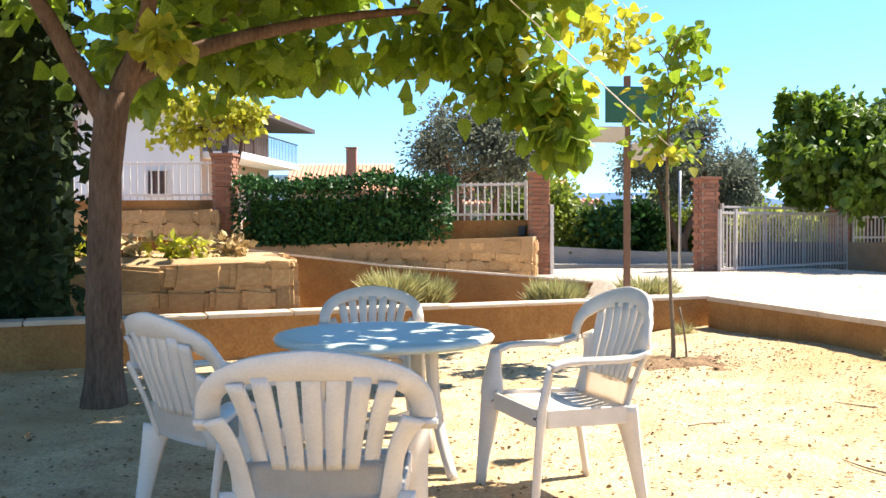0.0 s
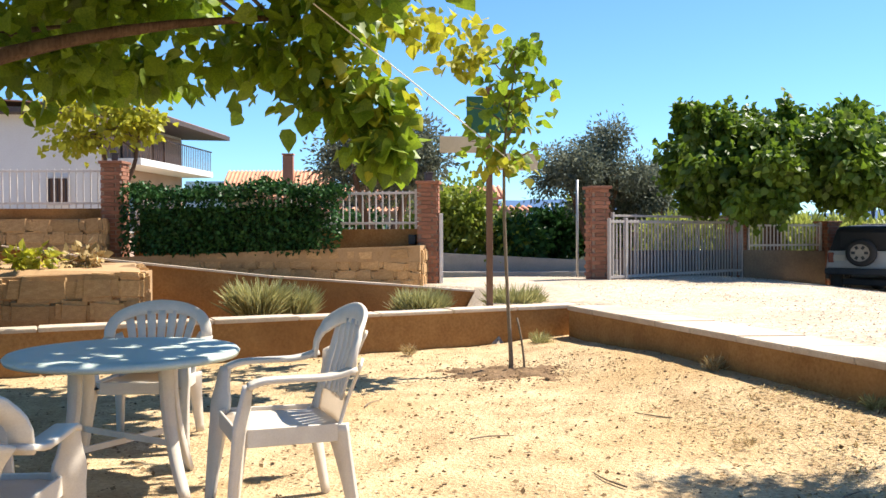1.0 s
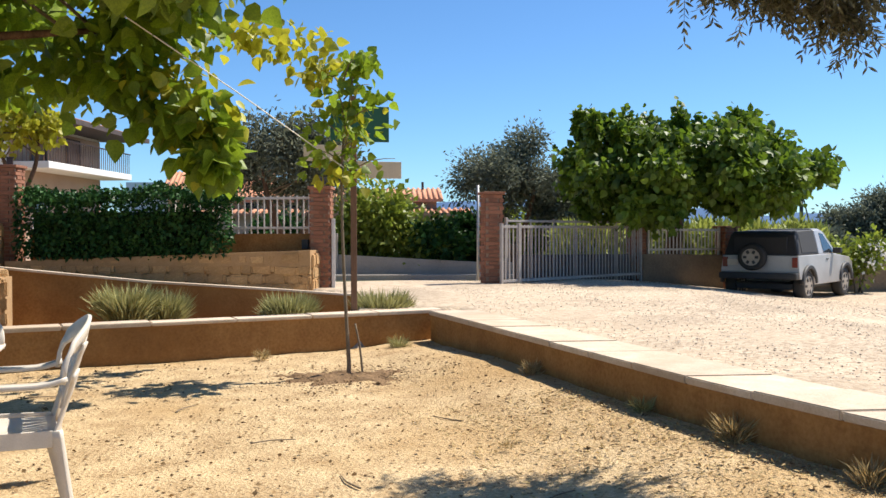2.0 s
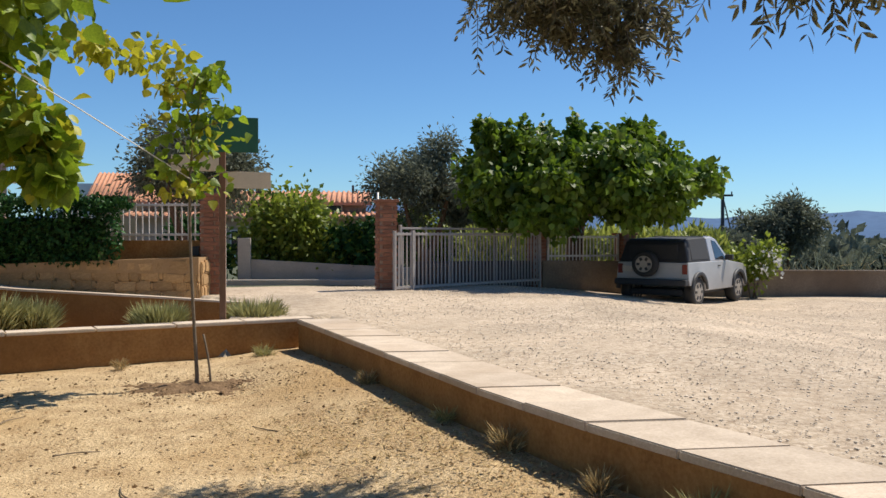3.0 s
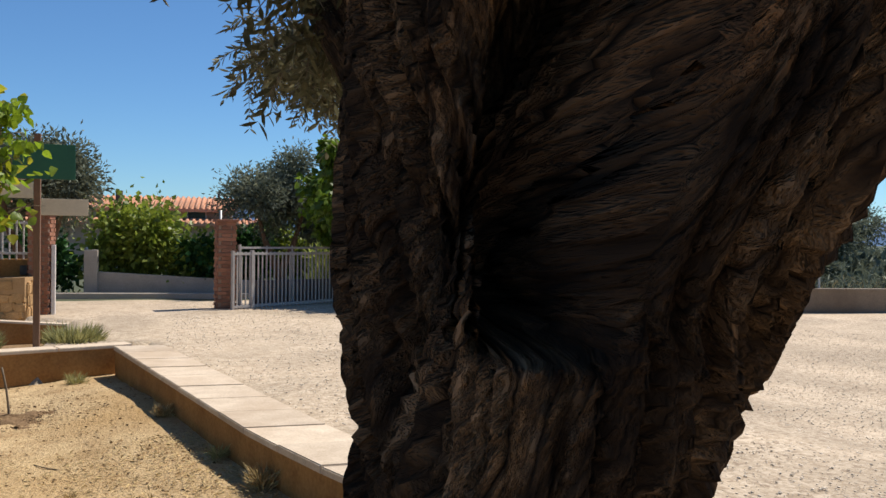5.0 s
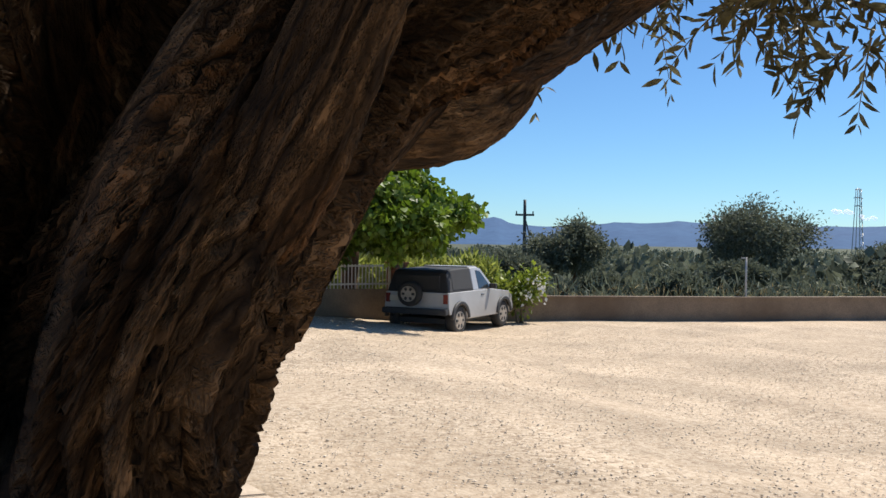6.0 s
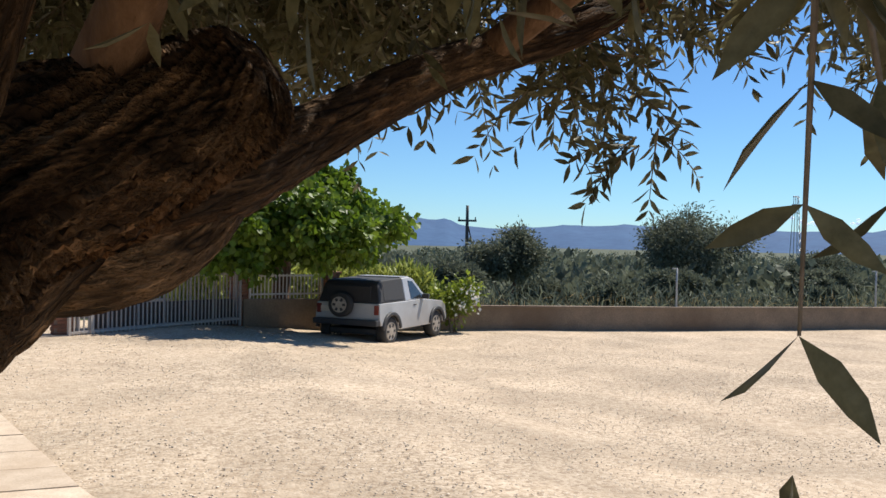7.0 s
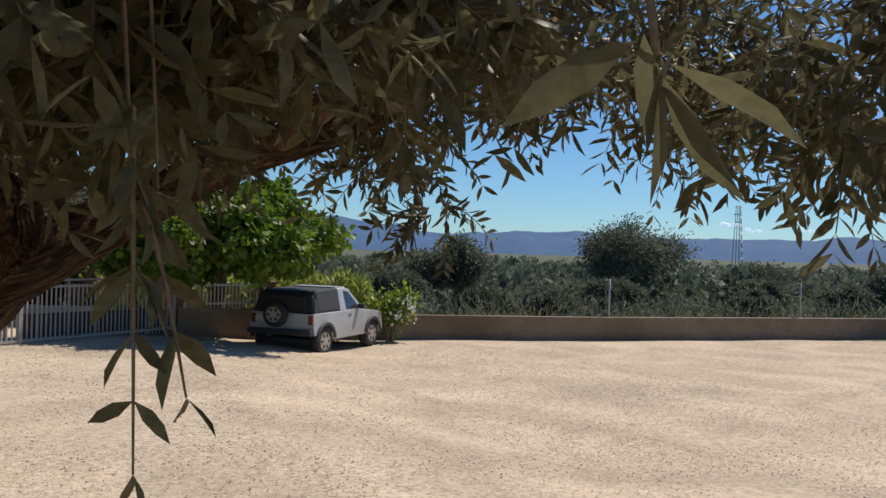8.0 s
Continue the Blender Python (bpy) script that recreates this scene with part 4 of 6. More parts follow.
# ======== fences and gate ========
brick_pillar((-3.95, 16.05), 0.85, 2.63, 0.36, -5, "red brick fence pillar with an iron lantern stub on top")
brick_pillar((1.60, 14.72), 0.48, 2.19, 0.33, -8)
brick_pillar((4.60, 15.45), 0.48, 2.14, 0.33, 10)
brick_pillar((8.10, 17.98), 0.10, 2.0, 0.34, 40)
brick_pillar((10.2, 18.35), -0.05, 1.55, 0.34, 20)
for x, y, z in ((-3.95, 16.05, 2.63), (1.60, 14.72, 2.19)):
    l = thing("pillar_lantern", (x, y, z), 20, "small dark iron lantern on the brick pillar", "lamp", "pillar lanterns")
    boxpart("lantern_base", (-0.05, 0.05, -0.05, 0.05, 0, 0.03), M["darkmetal"], l, None, 0.006)
    boxpart("lantern_body", (-0.055, 0.055, -0.055, 0.055, 0.03, 0.13), M["darkmetal"], l, None, 0.012)
    boxpart("lantern_roof", (-0.07, 0.07, -0.07, 0.07, 0.13, 0.15), M["darkmetal"], l, None, 0.006)

railing("white_railing", "white metal railing between hedge and gate pillar", (-1.0, 15.58), (1.40, 14.92), 1.40, 2.05, 0.115)
railing("white_railing", "white metal railing above the stone wall", (-10.2, 16.3), (-4.2, 16.3), 1.80, 2.52, 0.13)
railing("white_railing", "white metal railing on the plinth beside the gate", (8.3, 17.88), (10.0, 18.26), 0.95, 1.50, 0.085)
gate = railing("sliding_gate", "white metal gate with upright bars, slid open", (4.72, 15.05), (8.05, 17.62), 0.45, 1.55, 0.098, 0.026, 0.045, paint="gatepaint_shaded")
tagged(gate, category="gate")
boxpart("gate_stile", (0.42, 0.48, -0.03, 0.03, -0.02, 1.13), M["gatepaint_shaded"], gate, None, 0.004)
rear = railing("gate_track_frame", "white rail frame standing behind the gate", (4.85, 15.35), (8.0, 17.85), 0.45, 1.66, 0.60, 0.03, 0.04, paint="gatepaint_shaded")
ib = thing("intercom_box", (1.33, 14.80, 1.22), -15, "small dark intercom box on the plinth", "intercom")
boxpart("box_body", (-0.06, 0.06, -0.05, 0.05, -0.08, 0.08), M["darkplastic"], ib, None, 0.012)
gp_ = thing("gate_post", (1.80, 14.62, 0.5), 0, "pale metal gate stop post beside the brick pillar", "post")
boxpart("post_body", (-0.03, 0.03, -0.05, 0.05, -0.1, 1.15), M["whitepaint"], gp_, None, 0.006)
lp = thing("road_post", (4.56, 17.0, 0.4), 0, "thin grey metal pole at the roadside", "pole")
vs, fs = tube_arrays([(0, 0, -0.1), (0, 0, 1.0), (0, 0, 1.95)], [0.028, 0.025, 0.025], 8)
raw("pole_shaft", vs, fs, M["galv"], lp, "", True)

# ======== direction sign ========
sign = thing("sign_post", (2.18, 10.46, 0.38), 0, "brown post carrying a green board and two blank cream boards", "sign")
boxpart("post", (-0.035, 0.035, -0.03, 0.03, -0.25, 2.50), M["postwood"], sign, None, 0.006)
sign.scale = (1.07, 1.07, 1.07)
boxpart("green_board", (-0.26, 0.40, -0.05, -0.032, 1.98, 2.38), M["signgreen"], sign, pose(0, 0, 0, 0, 0, 6), 0.004)
boxpart("cream_board", (-0.56, -0.04, -0.052, -0.032, 1.76, 1.94), M["signcream"], sign, pose(0, 0, 0, 0, 0, 6), 0.004)
boxpart("cream_board", (0.04, 0.54, -0.052, -0.032, 1.57, 1.76), M["signcream"], sign, pose(0, 0, 0, 0, 0, 6), 0.004)


# ======== car ========
def profile_solid(name, prof, half_low, half_high, z_low, z_high, material, parent, bevel=0.03, label=""):
    """A body from a side outline (x forward, z up), narrowed from half_low to half_high with height."""
    bm = bmesh.new()
    def half(z):
        return half_low + (half_high - half_low) * max(0, min(1, (z - z_low) / (z_high - z_low)))
    L = [bm.verts.new((x, half(z), z)) for x, z in prof]
    R = [bm.verts.new((x, -half(z), z)) for x, z in prof]
    bm.faces.new(L)
    bm.faces.new(R[::-1])
    n = len(prof)
    for k in range(n):
        bm.faces.new((L[k], L[(k + 1) % n], R[(k + 1) % n], R[k]))
    bmesh.ops.recalc_face_normals(bm, faces=bm.faces[:])
    bmesh.ops.bevel(bm, geom=bm.edges[:], offset=bevel, segments=3, affect="EDGES", profile=0.6)
    return part(name, bm, material, parent, label, False)


def wheel(name, parent, at, r=0.345, w=0.235, turn=0.0, tilt=0.0):
    hub = new(name)
    hub.parent = parent
    hub.matrix_basis = pose(*at, 0, 0, turn)
    def lathe(prof, seg, material, nm):
        bm = bmesh.new()
        rg = [[bm.verts.new((rr * math.cos(a), y, rr * math.sin(a))) for a in np.linspace(0, 2 * math.pi, seg + 1)[:-1]] for rr, y in prof]
        for a, b in zip(rg, rg[1:]):
            for k in range(seg):
                bm.faces.new((a[k], a[(k + 1) % seg], b[(k + 1) % seg], b[k]))
        bm.faces.new(rg[0])
        bm.faces.new(rg[-1][::-1])
        return part(nm, bm, material, hub, "", True)
    lathe([(r * 0.62, -w / 2 + 0.02), (r * 0.7, -w / 2), (r * 0.93, -w / 2 + 0.01), (r, -w / 2 + 0.05), (r, w / 2 - 0.05), (r * 0.93, w / 2 - 0.01), (r * 0.7, w / 2), (r * 0.62, w / 2 - 0.02)], 36, M["rubber"], "tyre")
    lathe([(r * 0.25, -w / 2 - 0.005), (r * 0.58, -w / 2 + 0.01), (r * 0.63, -w / 2 - 0.003), (r * 0.63, w / 2 + 0.003), (r * 0.58, w / 2 - 0.01), (r * 0.25, w / 2 + 0.005)], 30, M["rim"], "rim")
    # solid dark blocks on the rim stand for its shaded holes
    for k in range(6):
        a = k * math.pi / 3
        for s in (-1, 1):
            bm = bmesh.new()
            box(bm, r * 0.30, r * 0.54, s * (w / 2 + 0.0) - 0.008, s * (w / 2 + 0.0) + 0.008, -0.028, 0.028, Matrix.Rotation(a, 4, "Y"))
            part("rim_slot", bm, M["darkplastic"], hub)
    return hub


car_h = math.degrees(math.atan2(0.697, 0.717))
CAR = (11.36, 17.80, 0.03)
car = thing("off_road_car", CAR, car_h, "dusty silver three-door off-road car with black soft top", "car")
# x forward, y left; rear axle at -1.2, front axle at 1.23
body_prof = [(-1.70, 0.50), (-1.74, 0.66), (-1.72, 1.02), (0.62, 1.03), (1.62, 0.93), (1.80, 0.82), (1.82, 0.46), (1.70, 0.36),
             (1.60, 0.38), (1.53, 0.62), (1.40, 0.72), (1.23, 0.76), (1.06, 0.72), (0.93, 0.62), (0.86, 0.36), (-0.83, 0.36), (-0.90, 0.62), (-1.03, 0.72), (-1.20, 0.76), (-1.37, 0.72), (-1.50, 0.62), (-1.57, 0.50)]
profile_solid("body", body_prof, 0.85, 0.80, 0.4, 1.05, M["carpaint"], car, 0.02)
profile_solid("cabin_front", [(-0.42, 1.02), (-0.36, 1.58), (0.02, 1.60), (0.22, 1.55), (0.78, 1.03)], 0.79, 0.64, 1.02, 1.6, M["carpaint"], car, 0.035)
profile_solid("soft_top", [(-1.70, 1.02), (-1.60, 1.48), (-1.48, 1.55), (-0.40, 1.59), (-0.40, 1.02)], 0.785, 0.645, 1.02, 1.6, M["canvas"], car, 0.035)
for s in (-1, 1):
    def pane(nm, quad, off):
        bm = bmesh.new()
        vs = []
        for x, z in quad:
            hy = 0.79 + (0.64 - 0.79) * (z - 1.02) / 0.58
            vs.append(bm.verts.new((x, s * (hy + off), z)))
        f = bm.faces.new(vs)
        ext = bmesh.ops.extrude_face_region(bm, geom=[f])
        bmesh.ops.translate(bm, vec=(0, -s * 0.012, 0), verts=[v for v in ext["geom"] if isinstance(v, bmesh.types.BMVert)])
        return part(nm, bm, M["canvas" if nm == "rear_side_window" else "glassdark"], car)
    pane("side_window", [(-0.12, 1.06), (0.58, 1.06), (0.14, 1.49), (-0.10, 1.52)], 0.006)
    pane("rear_side_window", [(-1.45, 1.08), (-0.50, 1.08), (-0.50, 1.50), (-1.38, 1.46)], 0.006)
    boxpart("door_handle", (-0.05, 0.09, s * 0.815, s * 0.832, 0.90, 0.925), M["darkplastic"], car, None, 0.004)
    boxpart("tail_lamp", (-1.752, -1.70, s * 0.68, s * 0.79, 0.76, 0.98), M["redlamp"], car, None, 0.01)
    boxpart("head_lamp", (1.74, 1.80, s * 0.50, s * 0.74, 0.70, 0.84), M["rim"], car, None, 0.01)
    boxpart("wing_mirror", (0.42, 0.52, s * 0.80, s * 0.98, 1.04, 1.17), M["darkplastic"], car, None, 0.02)
    for x in (-1.20, 1.23):
        bm = bmesh.new()
        rg = []
        for a in np.linspace(0.12, math.pi - 0.12, 15):
            rg.append((x + 0.42 * math.cos(a), s * 0.845, 0.345 + 0.42 * math.sin(a)))
        sweep(bm, rg, 0.075, 0.08, (0, 1, 0))
        part("wheel_arch", bm, M["darkplastic"], car, "", True)
wheel("wheel", car, (-1.20, 0.72, 0.345))
wheel("wheel", car, (-1.20, -0.72, 0.345))
wheel("wheel", car, (1.23, 0.72, 0.345))
wheel("wheel", car, (1.23, -0.72, 0.345))
wheel("spare_wheel", car, (-1.85, 0.10, 0.98), 0.295, 0.19, 90)
boxpart("rear_bumper", (-1.88, -1.68, -0.82, 0.82, 0.50, 0.64), M["darkplastic"], car, None, 0.03)
boxpart("front_bumper", (1.72, 1.92, -0.82, 0.82, 0.40, 0.58), M["darkplastic"], car, None, 0.03)
boxpart("rear_window", (-1.705, -1.66, -0.56, 0.56, 1.10, 1.42), M["canvas"], car, pose(0, 0, 0), 0.01)
boxpart("number_plate", (-1.755, -1.735, 0.45, 0.68, 0.80, 0.93), M["plastic"], car, None, 0.003)
boxpart("chassis", (-1.5, 1.5, -0.6, 0.6, 0.26, 0.40), M["darkplastic"], car, None, 0.03)
car.scale = (0.97, 0.95, 0.90)
boxpart("roof_panel", (-0.34, 0.12, -0.58, 0.58, 1.585, 1.615), M["carpaint"], car, None, 0.01)


# ======== houses ========
def roof_slab(name, quad, thick, material, parent, tiles=0):
    bm = bmesh.new()
    f = bm.faces.new([bm.verts.new(p) for p in quad])
    ext = bmesh.ops.extrude_face_region(bm, geom=[f])
    bmesh.ops.translate(bm, vec=(0, 0, -thick), verts=[v for v in ext["geom"] if isinstance(v, bmesh.types.BMVert)])
    r = part(name, bm, material, parent)
    if tiles:
        a, b, c, d = [Vector(p) for p in quad]
        for k in range(tiles):
            u = (k + 0.5) / tiles
            p, q = a.lerp(b, u), d.lerp(c, u)
            w = (b - a).length / tiles * 0.32
            vs, fs = tube_arrays([p + Vector((0, 0, 0.01)), q + Vector((0, 0, 0.01))], [w, w], 6)
            raw("roof_rib", vs, fs, material, r, "", True)
    return r


def window(parent, x0, x1, y, z0, z1, m=None, material="glassdark", bars=0, frame_m="whitepaint"):
    w = new("window")
    w.parent = parent
    if m is not None:
        w.matrix_basis = m
    boxpart("pane", (x0, x1, y - 0.02, y + 0.02, z0, z1), M[material], w)
    for d in ((x0 - 0.06, x1 + 0.06, z1, z1 + 0.06), (x0 - 0.06, x1 + 0.06, z0 - 0.08, z0), (x0 - 0.06, x0, z0, z1), (x1, x1 + 0.06, z0, z1)):
        boxpart("window_frame", (d[0], d[1], y - 0.07, y + 0.02, d[2], d[3]), M[frame_m], w)
    for k in range(bars):
        x = x0 + (x1 - x0) * (k + 0.5) / bars
        boxpart("window_bar", (x - 0.02, x + 0.02, y - 0.09, y - 0.05, z0, z1), M["darkmetal"], w)
    return w


house = thing("white_house", (-5.5, 20.0, 0.88), -8, "white two-storey house with a long railed balcony and dark eaves", "house")
house.scale = (0.58, 0.58, 0.58)
boxpart("wall", (-9.0, 0.0, 0.0, 8.0, -1.6, 5.7), M["housewhite"], house)
boxpart("side_wall", (0.0, 0.05, 0.05, 7.95, -1.6, 5.2), M["housebeige"], house)
boxpart("balcony", (0.05, 1.5, 0.2, 8.1, 3.45, 3.72), M["housewhite"], house, None, 0.02)
roof_slab("roof", [(-9.8, -0.8, 5.85), (2.1, -0.8, 5.45), (2.1, 8.8, 5.45), (-9.8, 8.8, 5.85)], 0.20, M["darkwood_and_shade"], house)
roof_slab("roof_tiles", [(-9.7, -0.7, 6.4), (2.0, -0.7, 5.50), (2.0, 8.7, 5.50), (-9.7, 8.7, 6.4)], 0.05, M["roof"], house)
window(house, -2.1, -1.3, -0.02, 2.0, 2.95, None, "shutter", 5)
window(house, -6.0, -5.0, -0.02, 3.9, 5.0, None, "shutter")
side_m = pose(0.05, 0, 0, 0, 0, 90)
for y in (1.6, 4.6):
    window(house, y, y + 1.1, -0.02, 3.75, 5.0, side_m, "shutter", 0, "darkwood_and_shade")
    window(house, y, y + 1.1, -0.02, 0.9, 2.4, side_m, "glassdark")
for k in range(9):
    x = 0.1 + k * 0.17
    boxpart("baluster", (x - 0.012, x + 0.012, 0.22, 0.245, 3.72, 4.62), M["shutter"], house)
for k in range(37):
    y = 0.25 + k * 0.213
    boxpart("baluster", (1.44, 1.465, y - 0.012, y + 0.012, 3.72, 4.62), M["shutter"], house)
boxpart("handrail", (0.05, 1.5, 0.21, 0.26, 4.62, 4.67), M["shutter"], house)
boxpart("handrail", (1.43, 1.48, 0.21, 8.05, 4.62, 4.67), M["shutter"], house)

h2 = thing("orange_house", (-5.9, 52.0, 0.1), 0, "apricot house with terracotta roof and brick chimney", "house")
boxpart("wall", (-3.0, 2.6, 0, 8, 0, 3.7), M["houseorange"], h2)
bm = bmesh.new()
g = [bm.verts.new(p) for p in ((2.6, 0, 3.7), (2.6, 5.0, 3.7), (2.6, 2.5, 5.0))]
bm.faces.new(g)
ext = bmesh.ops.extrude_face_region(bm, geom=bm.faces[:])
bmesh.ops.translate(bm, vec=(-5.6, 0, 0), verts=[v for v in ext["geom"] if isinstance(v, bmesh.types.BMVert)])
part("gable", bm, M["houseorange"], h2)
roof_slab("roof", [(-3.4, -0.5, 3.55), (2.9, -0.5, 3.55), (2.9, 2.5, 5.10), (-3.4, 2.5, 5.10)], 0.12, M["roof"], h2, 26)
roof_slab("roof", [(-3.4, 5.5, 3.55), (2.9, 5.5, 3.55), (2.9, 2.5, 5.10), (-3.4, 2.5, 5.10)], 0.12, M["roof"], h2)
ch = boxpart("chimney", (0.15, 0.75, 0.6, 1.2, 4.0, 5.9), M["brick"], h2, None, 0.02)
boxpart("chimney_cap", (0.10, 0.80, 0.55, 1.25, 5.95, 6.02), M["roof"], ch)
boxpart("annex", (-5.6, -3.0, 1, 7, 0, 4.4), M["housewhite"], h2)
boxpart("annex", (2.8, 5.2, 3, 8, 0, 4.0), M["housebeige"], h2)

h3 = thing("brown_house", (1.8, 41.0, 0.1), -3, "brown terraced house with two terracotta roofs", "house")
boxpart("wall", (-6.5, 4.0, 1.5, 9, 0, 2.95), M["housebeige"], h3)
boxpart("lower_wall", (-6.5, 5.2, 0.0, 3, 0, 2.28), M["housebeige"], h3)
roof_slab("roof", [(-7.0, 0.9, 2.98), (4.3, 0.9, 2.98), (4.3, 4.5, 3.64), (-7.0, 4.5, 3.64)], 0.14, M["roof"], h3, 44)
roof_slab("lower_roof", [(-7.0, -0.6, 2.28), (5.6, -0.6, 2.28), (5.6, 1.5, 2.5), (-7.0, 1.5, 2.5)], 0.12, M["roof"], h3, 44)
boxpart("chimney", (-1.4, -1.1, 2.6, 2.9, 3.1, 3.85), M["darkwood_and_shade"], h3)
boxpart("chimney", (3.3, 3.42, 3.6, 3.72, 3.3, 3.95), M["darkwood_and_shade"], h3)
for x in (-5.2, -3.4, -1.6, 0.2, 2.0):
    window(h3, x, x + 0.8, 1.48, 2.55, 2.84)
for x in (-4.6, -2.2, 0.8, 3.0):
    window(h3, x, x + 0.9, -0.02, 0.5, 1.6)

# ======== hedges and shrubs ========
def hedge_run(name, label, a, b, z0, z1, thick, n, size, material, seed, shape=(PLAIN, PLAIN_F), lump=0.12, core=None):
    """A clipped hedge: leaves in a thick skin over a plain dark box in place of inner shade, with an uneven outline."""
    rng = np.random.default_rng(seed)
    h = thing(name, (0, 0, 0), 0, label, "hedge")
    a, b = np.array(a), np.array(b)
    length = np.linalg.norm(b - a)
    way = (b - a) / length
    nor = np.array([way[1], -way[0]])
    u = rng.random(n) * length
    face = rng.random(n)
    v = np.where(face < 0.62, -thick / 2 - 0.03, rng.uniform(-thick / 2, thick / 2, n)) + rng.normal(size=n) * 0.05
    wave = lump * (np.sin(u * 2.3 + seed) + 0.6 * np.sin(u * 5.1 + 1) + 0.4 * np.sin(u * 11.0))
    z = np.where(face < 0.62, z0 + (z1 - z0 + wave) * rng.random(n), z1 + wave + rng.normal(size=n) * 0.06)
    v = v - 0.4 * lump * np.sin(u * 3.1 + z * 4)
    p = np.stack([a[0] + way[0] * u - nor[0] * v, a[1] + way[1] * u - nor[1] * v, z], -1)
    w = rng.normal(size=(n, 3)) * 0.8
    w[:, :2] += nor * 0.4
    w[:, 2] -= 0.5
    V, F = foliage(p, w, size * rng.uniform(0.6, 1.3, n), shape, rng, 0.3)
    raw("hedge_leaves", V, F, M[material], h)
    # plain box, dark in colour for the shade between the leaves
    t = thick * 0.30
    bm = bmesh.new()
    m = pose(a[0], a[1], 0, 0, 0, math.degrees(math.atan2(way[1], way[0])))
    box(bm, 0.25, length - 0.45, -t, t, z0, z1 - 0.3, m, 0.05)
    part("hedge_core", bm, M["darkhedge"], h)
    return h


hedge_run("ivy_hedge", "dense clipped dark green ivy hedge", (-3.65, 15.95), (0.20, 14.86), 1.0, 2.08, 0.5, 9000, 0.085, "hedge", 2, lump=0.05)
for k, (x0, x1, y) in enumerate(((-13.5, -9.0, 7.6), (-9.3, -3.45, 8.35))):
    hedge_run("dark_hedge", "tall dark evergreen hedge in deep shade", (x0, y), (x1, y + 0.8), 0.3, 5.0, 1.4, 15000, 0.15, "darkhedge", 7 + k, lump=0.25)


def shrub(at, blobs, per, size, material, label, seed, shape=(PLAIN, PLAIN_F), name="shrub", stems=3, category="shrub", group=""):
    s = thing(name, at, 0, label, category, group)
    rr = random.Random(seed)
    for k in range(stems):
        b = blobs[k % len(blobs)]
        limb("stem", [(rr.uniform(-0.1, 0.1), rr.uniform(-0.1, 0.1), -0.1, 0.035), (b[0] * 0.5, b[1] * 0.5, b[2] * 0.5, 0.022), (b[0], b[1], b[2], 0.008)], M["twig"], s, 6, 5)
    crown("foliage", blobs, per, size, shape, M[material], s, seed, 0.3, 0.35)
    return s


# across the road
rs = random.Random(11)
for k, (x, y, w, h) in enumerate(((0.2, 25.4, 1.0, 1.7), (2.3, 24.9, 1.3, 2.6), (3.6, 24.5, 1.3, 2.3), (5.6, 25.6, 1.0, 1.7), (6.9, 25.8, 1.2, 2.1), (8.4, 25.6, 1.2, 1.9), (4.5, 24.4, 0.8, 1.5))):
    bl = [(rs.uniform(-w, w) * 0.6, rs.uniform(-0.4, 0.4), h * rs.uniform(0.35, 0.85), w * 0.55, 0.5, h * 0.32) for _ in range(8)]
    shrub((x, y, 0.1), bl, 420, 0.19, "shrub" if k % 3 else "hedge", "leafy green shrub behind the roadside wall", 40 + k, group="roadside shrubs")
# reeds and shrubs behind the fence beside the car
for k in range(6):
    x, y = 7.5 + 1.05 * k, 20.6 + 0.25 * math.sin(k * 2.1)
    rng = np.random.default_rng(90 + k)
    n = 1500
    u = rng.random((n, 3))
    base = np.stack([x + (u[:, 0] - 0.5) * 1.3, y + (u[:, 1] - 0.5) * 1.2, 0.1 + 1.5 * u[:, 2] ** 0.8 * (1 - 0.3 * np.abs(u[:, 0] - 0.5))], -1)
    w = rng.normal(size=(n, 3)) * 0.45
    w[:, 2] += 0.7
    s = thing("reed_clump", (0, 0, 0), 0, "tall yellow-green reeds behind the fence", "reeds", "reed clumps")
    V, F = foliage(base, w, 0.32 * rng.uniform(0.6, 1.3, n), (LANCE * np.array([0.7, 1, 1]), LANCE_F), rng)
    raw("reed_leaves", V, F, M["reed"], s)
# flowering shrub in front of the car
fl = shrub((13.6, 18.9, -0.02), [(0, 0, 0.75, 0.5, 0.4, 0.5), (0.35, 0.1, 1.05, 0.4, 0.35, 0.4), (-0.35, 0, 0.9, 0.35, 0.3, 0.4)], 420, 0.13, "shrub", "leafy shrub with white flowers by the low wall", 77)
crown("blossom", [(0.15, -0.3, 0.85, 0.35, 0.15, 0.35), (0.45, -0.2, 1.0, 0.2, 0.15, 0.3)], 40, 0.11, (PLAIN, PLAIN_F), M["white_flower"], fl, 5, 0.6, 0.5)


# lavender in the bed
def lavender(at, r, h, n, label, seed):
    rng = np.random.default_rng(seed)
    s = thing("lavender_bush", at, 0, label, "bush", "lavender bushes")
    n = int(n * 3)
    a = rng.random(n) * 2 * math.pi
    rad = r * np.sqrt(rng.random(n)) * 0.5
    base = np.stack([rad * np.cos(a), rad * np.sin(a), rng.random(n) * h * 0.35], -1)
    w = np.stack([np.cos(a) * rng.uniform(0.2, 0.9, n), np.sin(a) * rng.uniform(0.2, 0.9, n), rng.uniform(0.5, 1.2, n)], -1)
    V, F = foliage(base, w, h * rng.uniform(0.4, 0.9, n), (BLADE * np.array([0.24, 1, 1]), BLADE_F), rng)
    raw("foliage", V, F, M["lavender"], s)
    return s


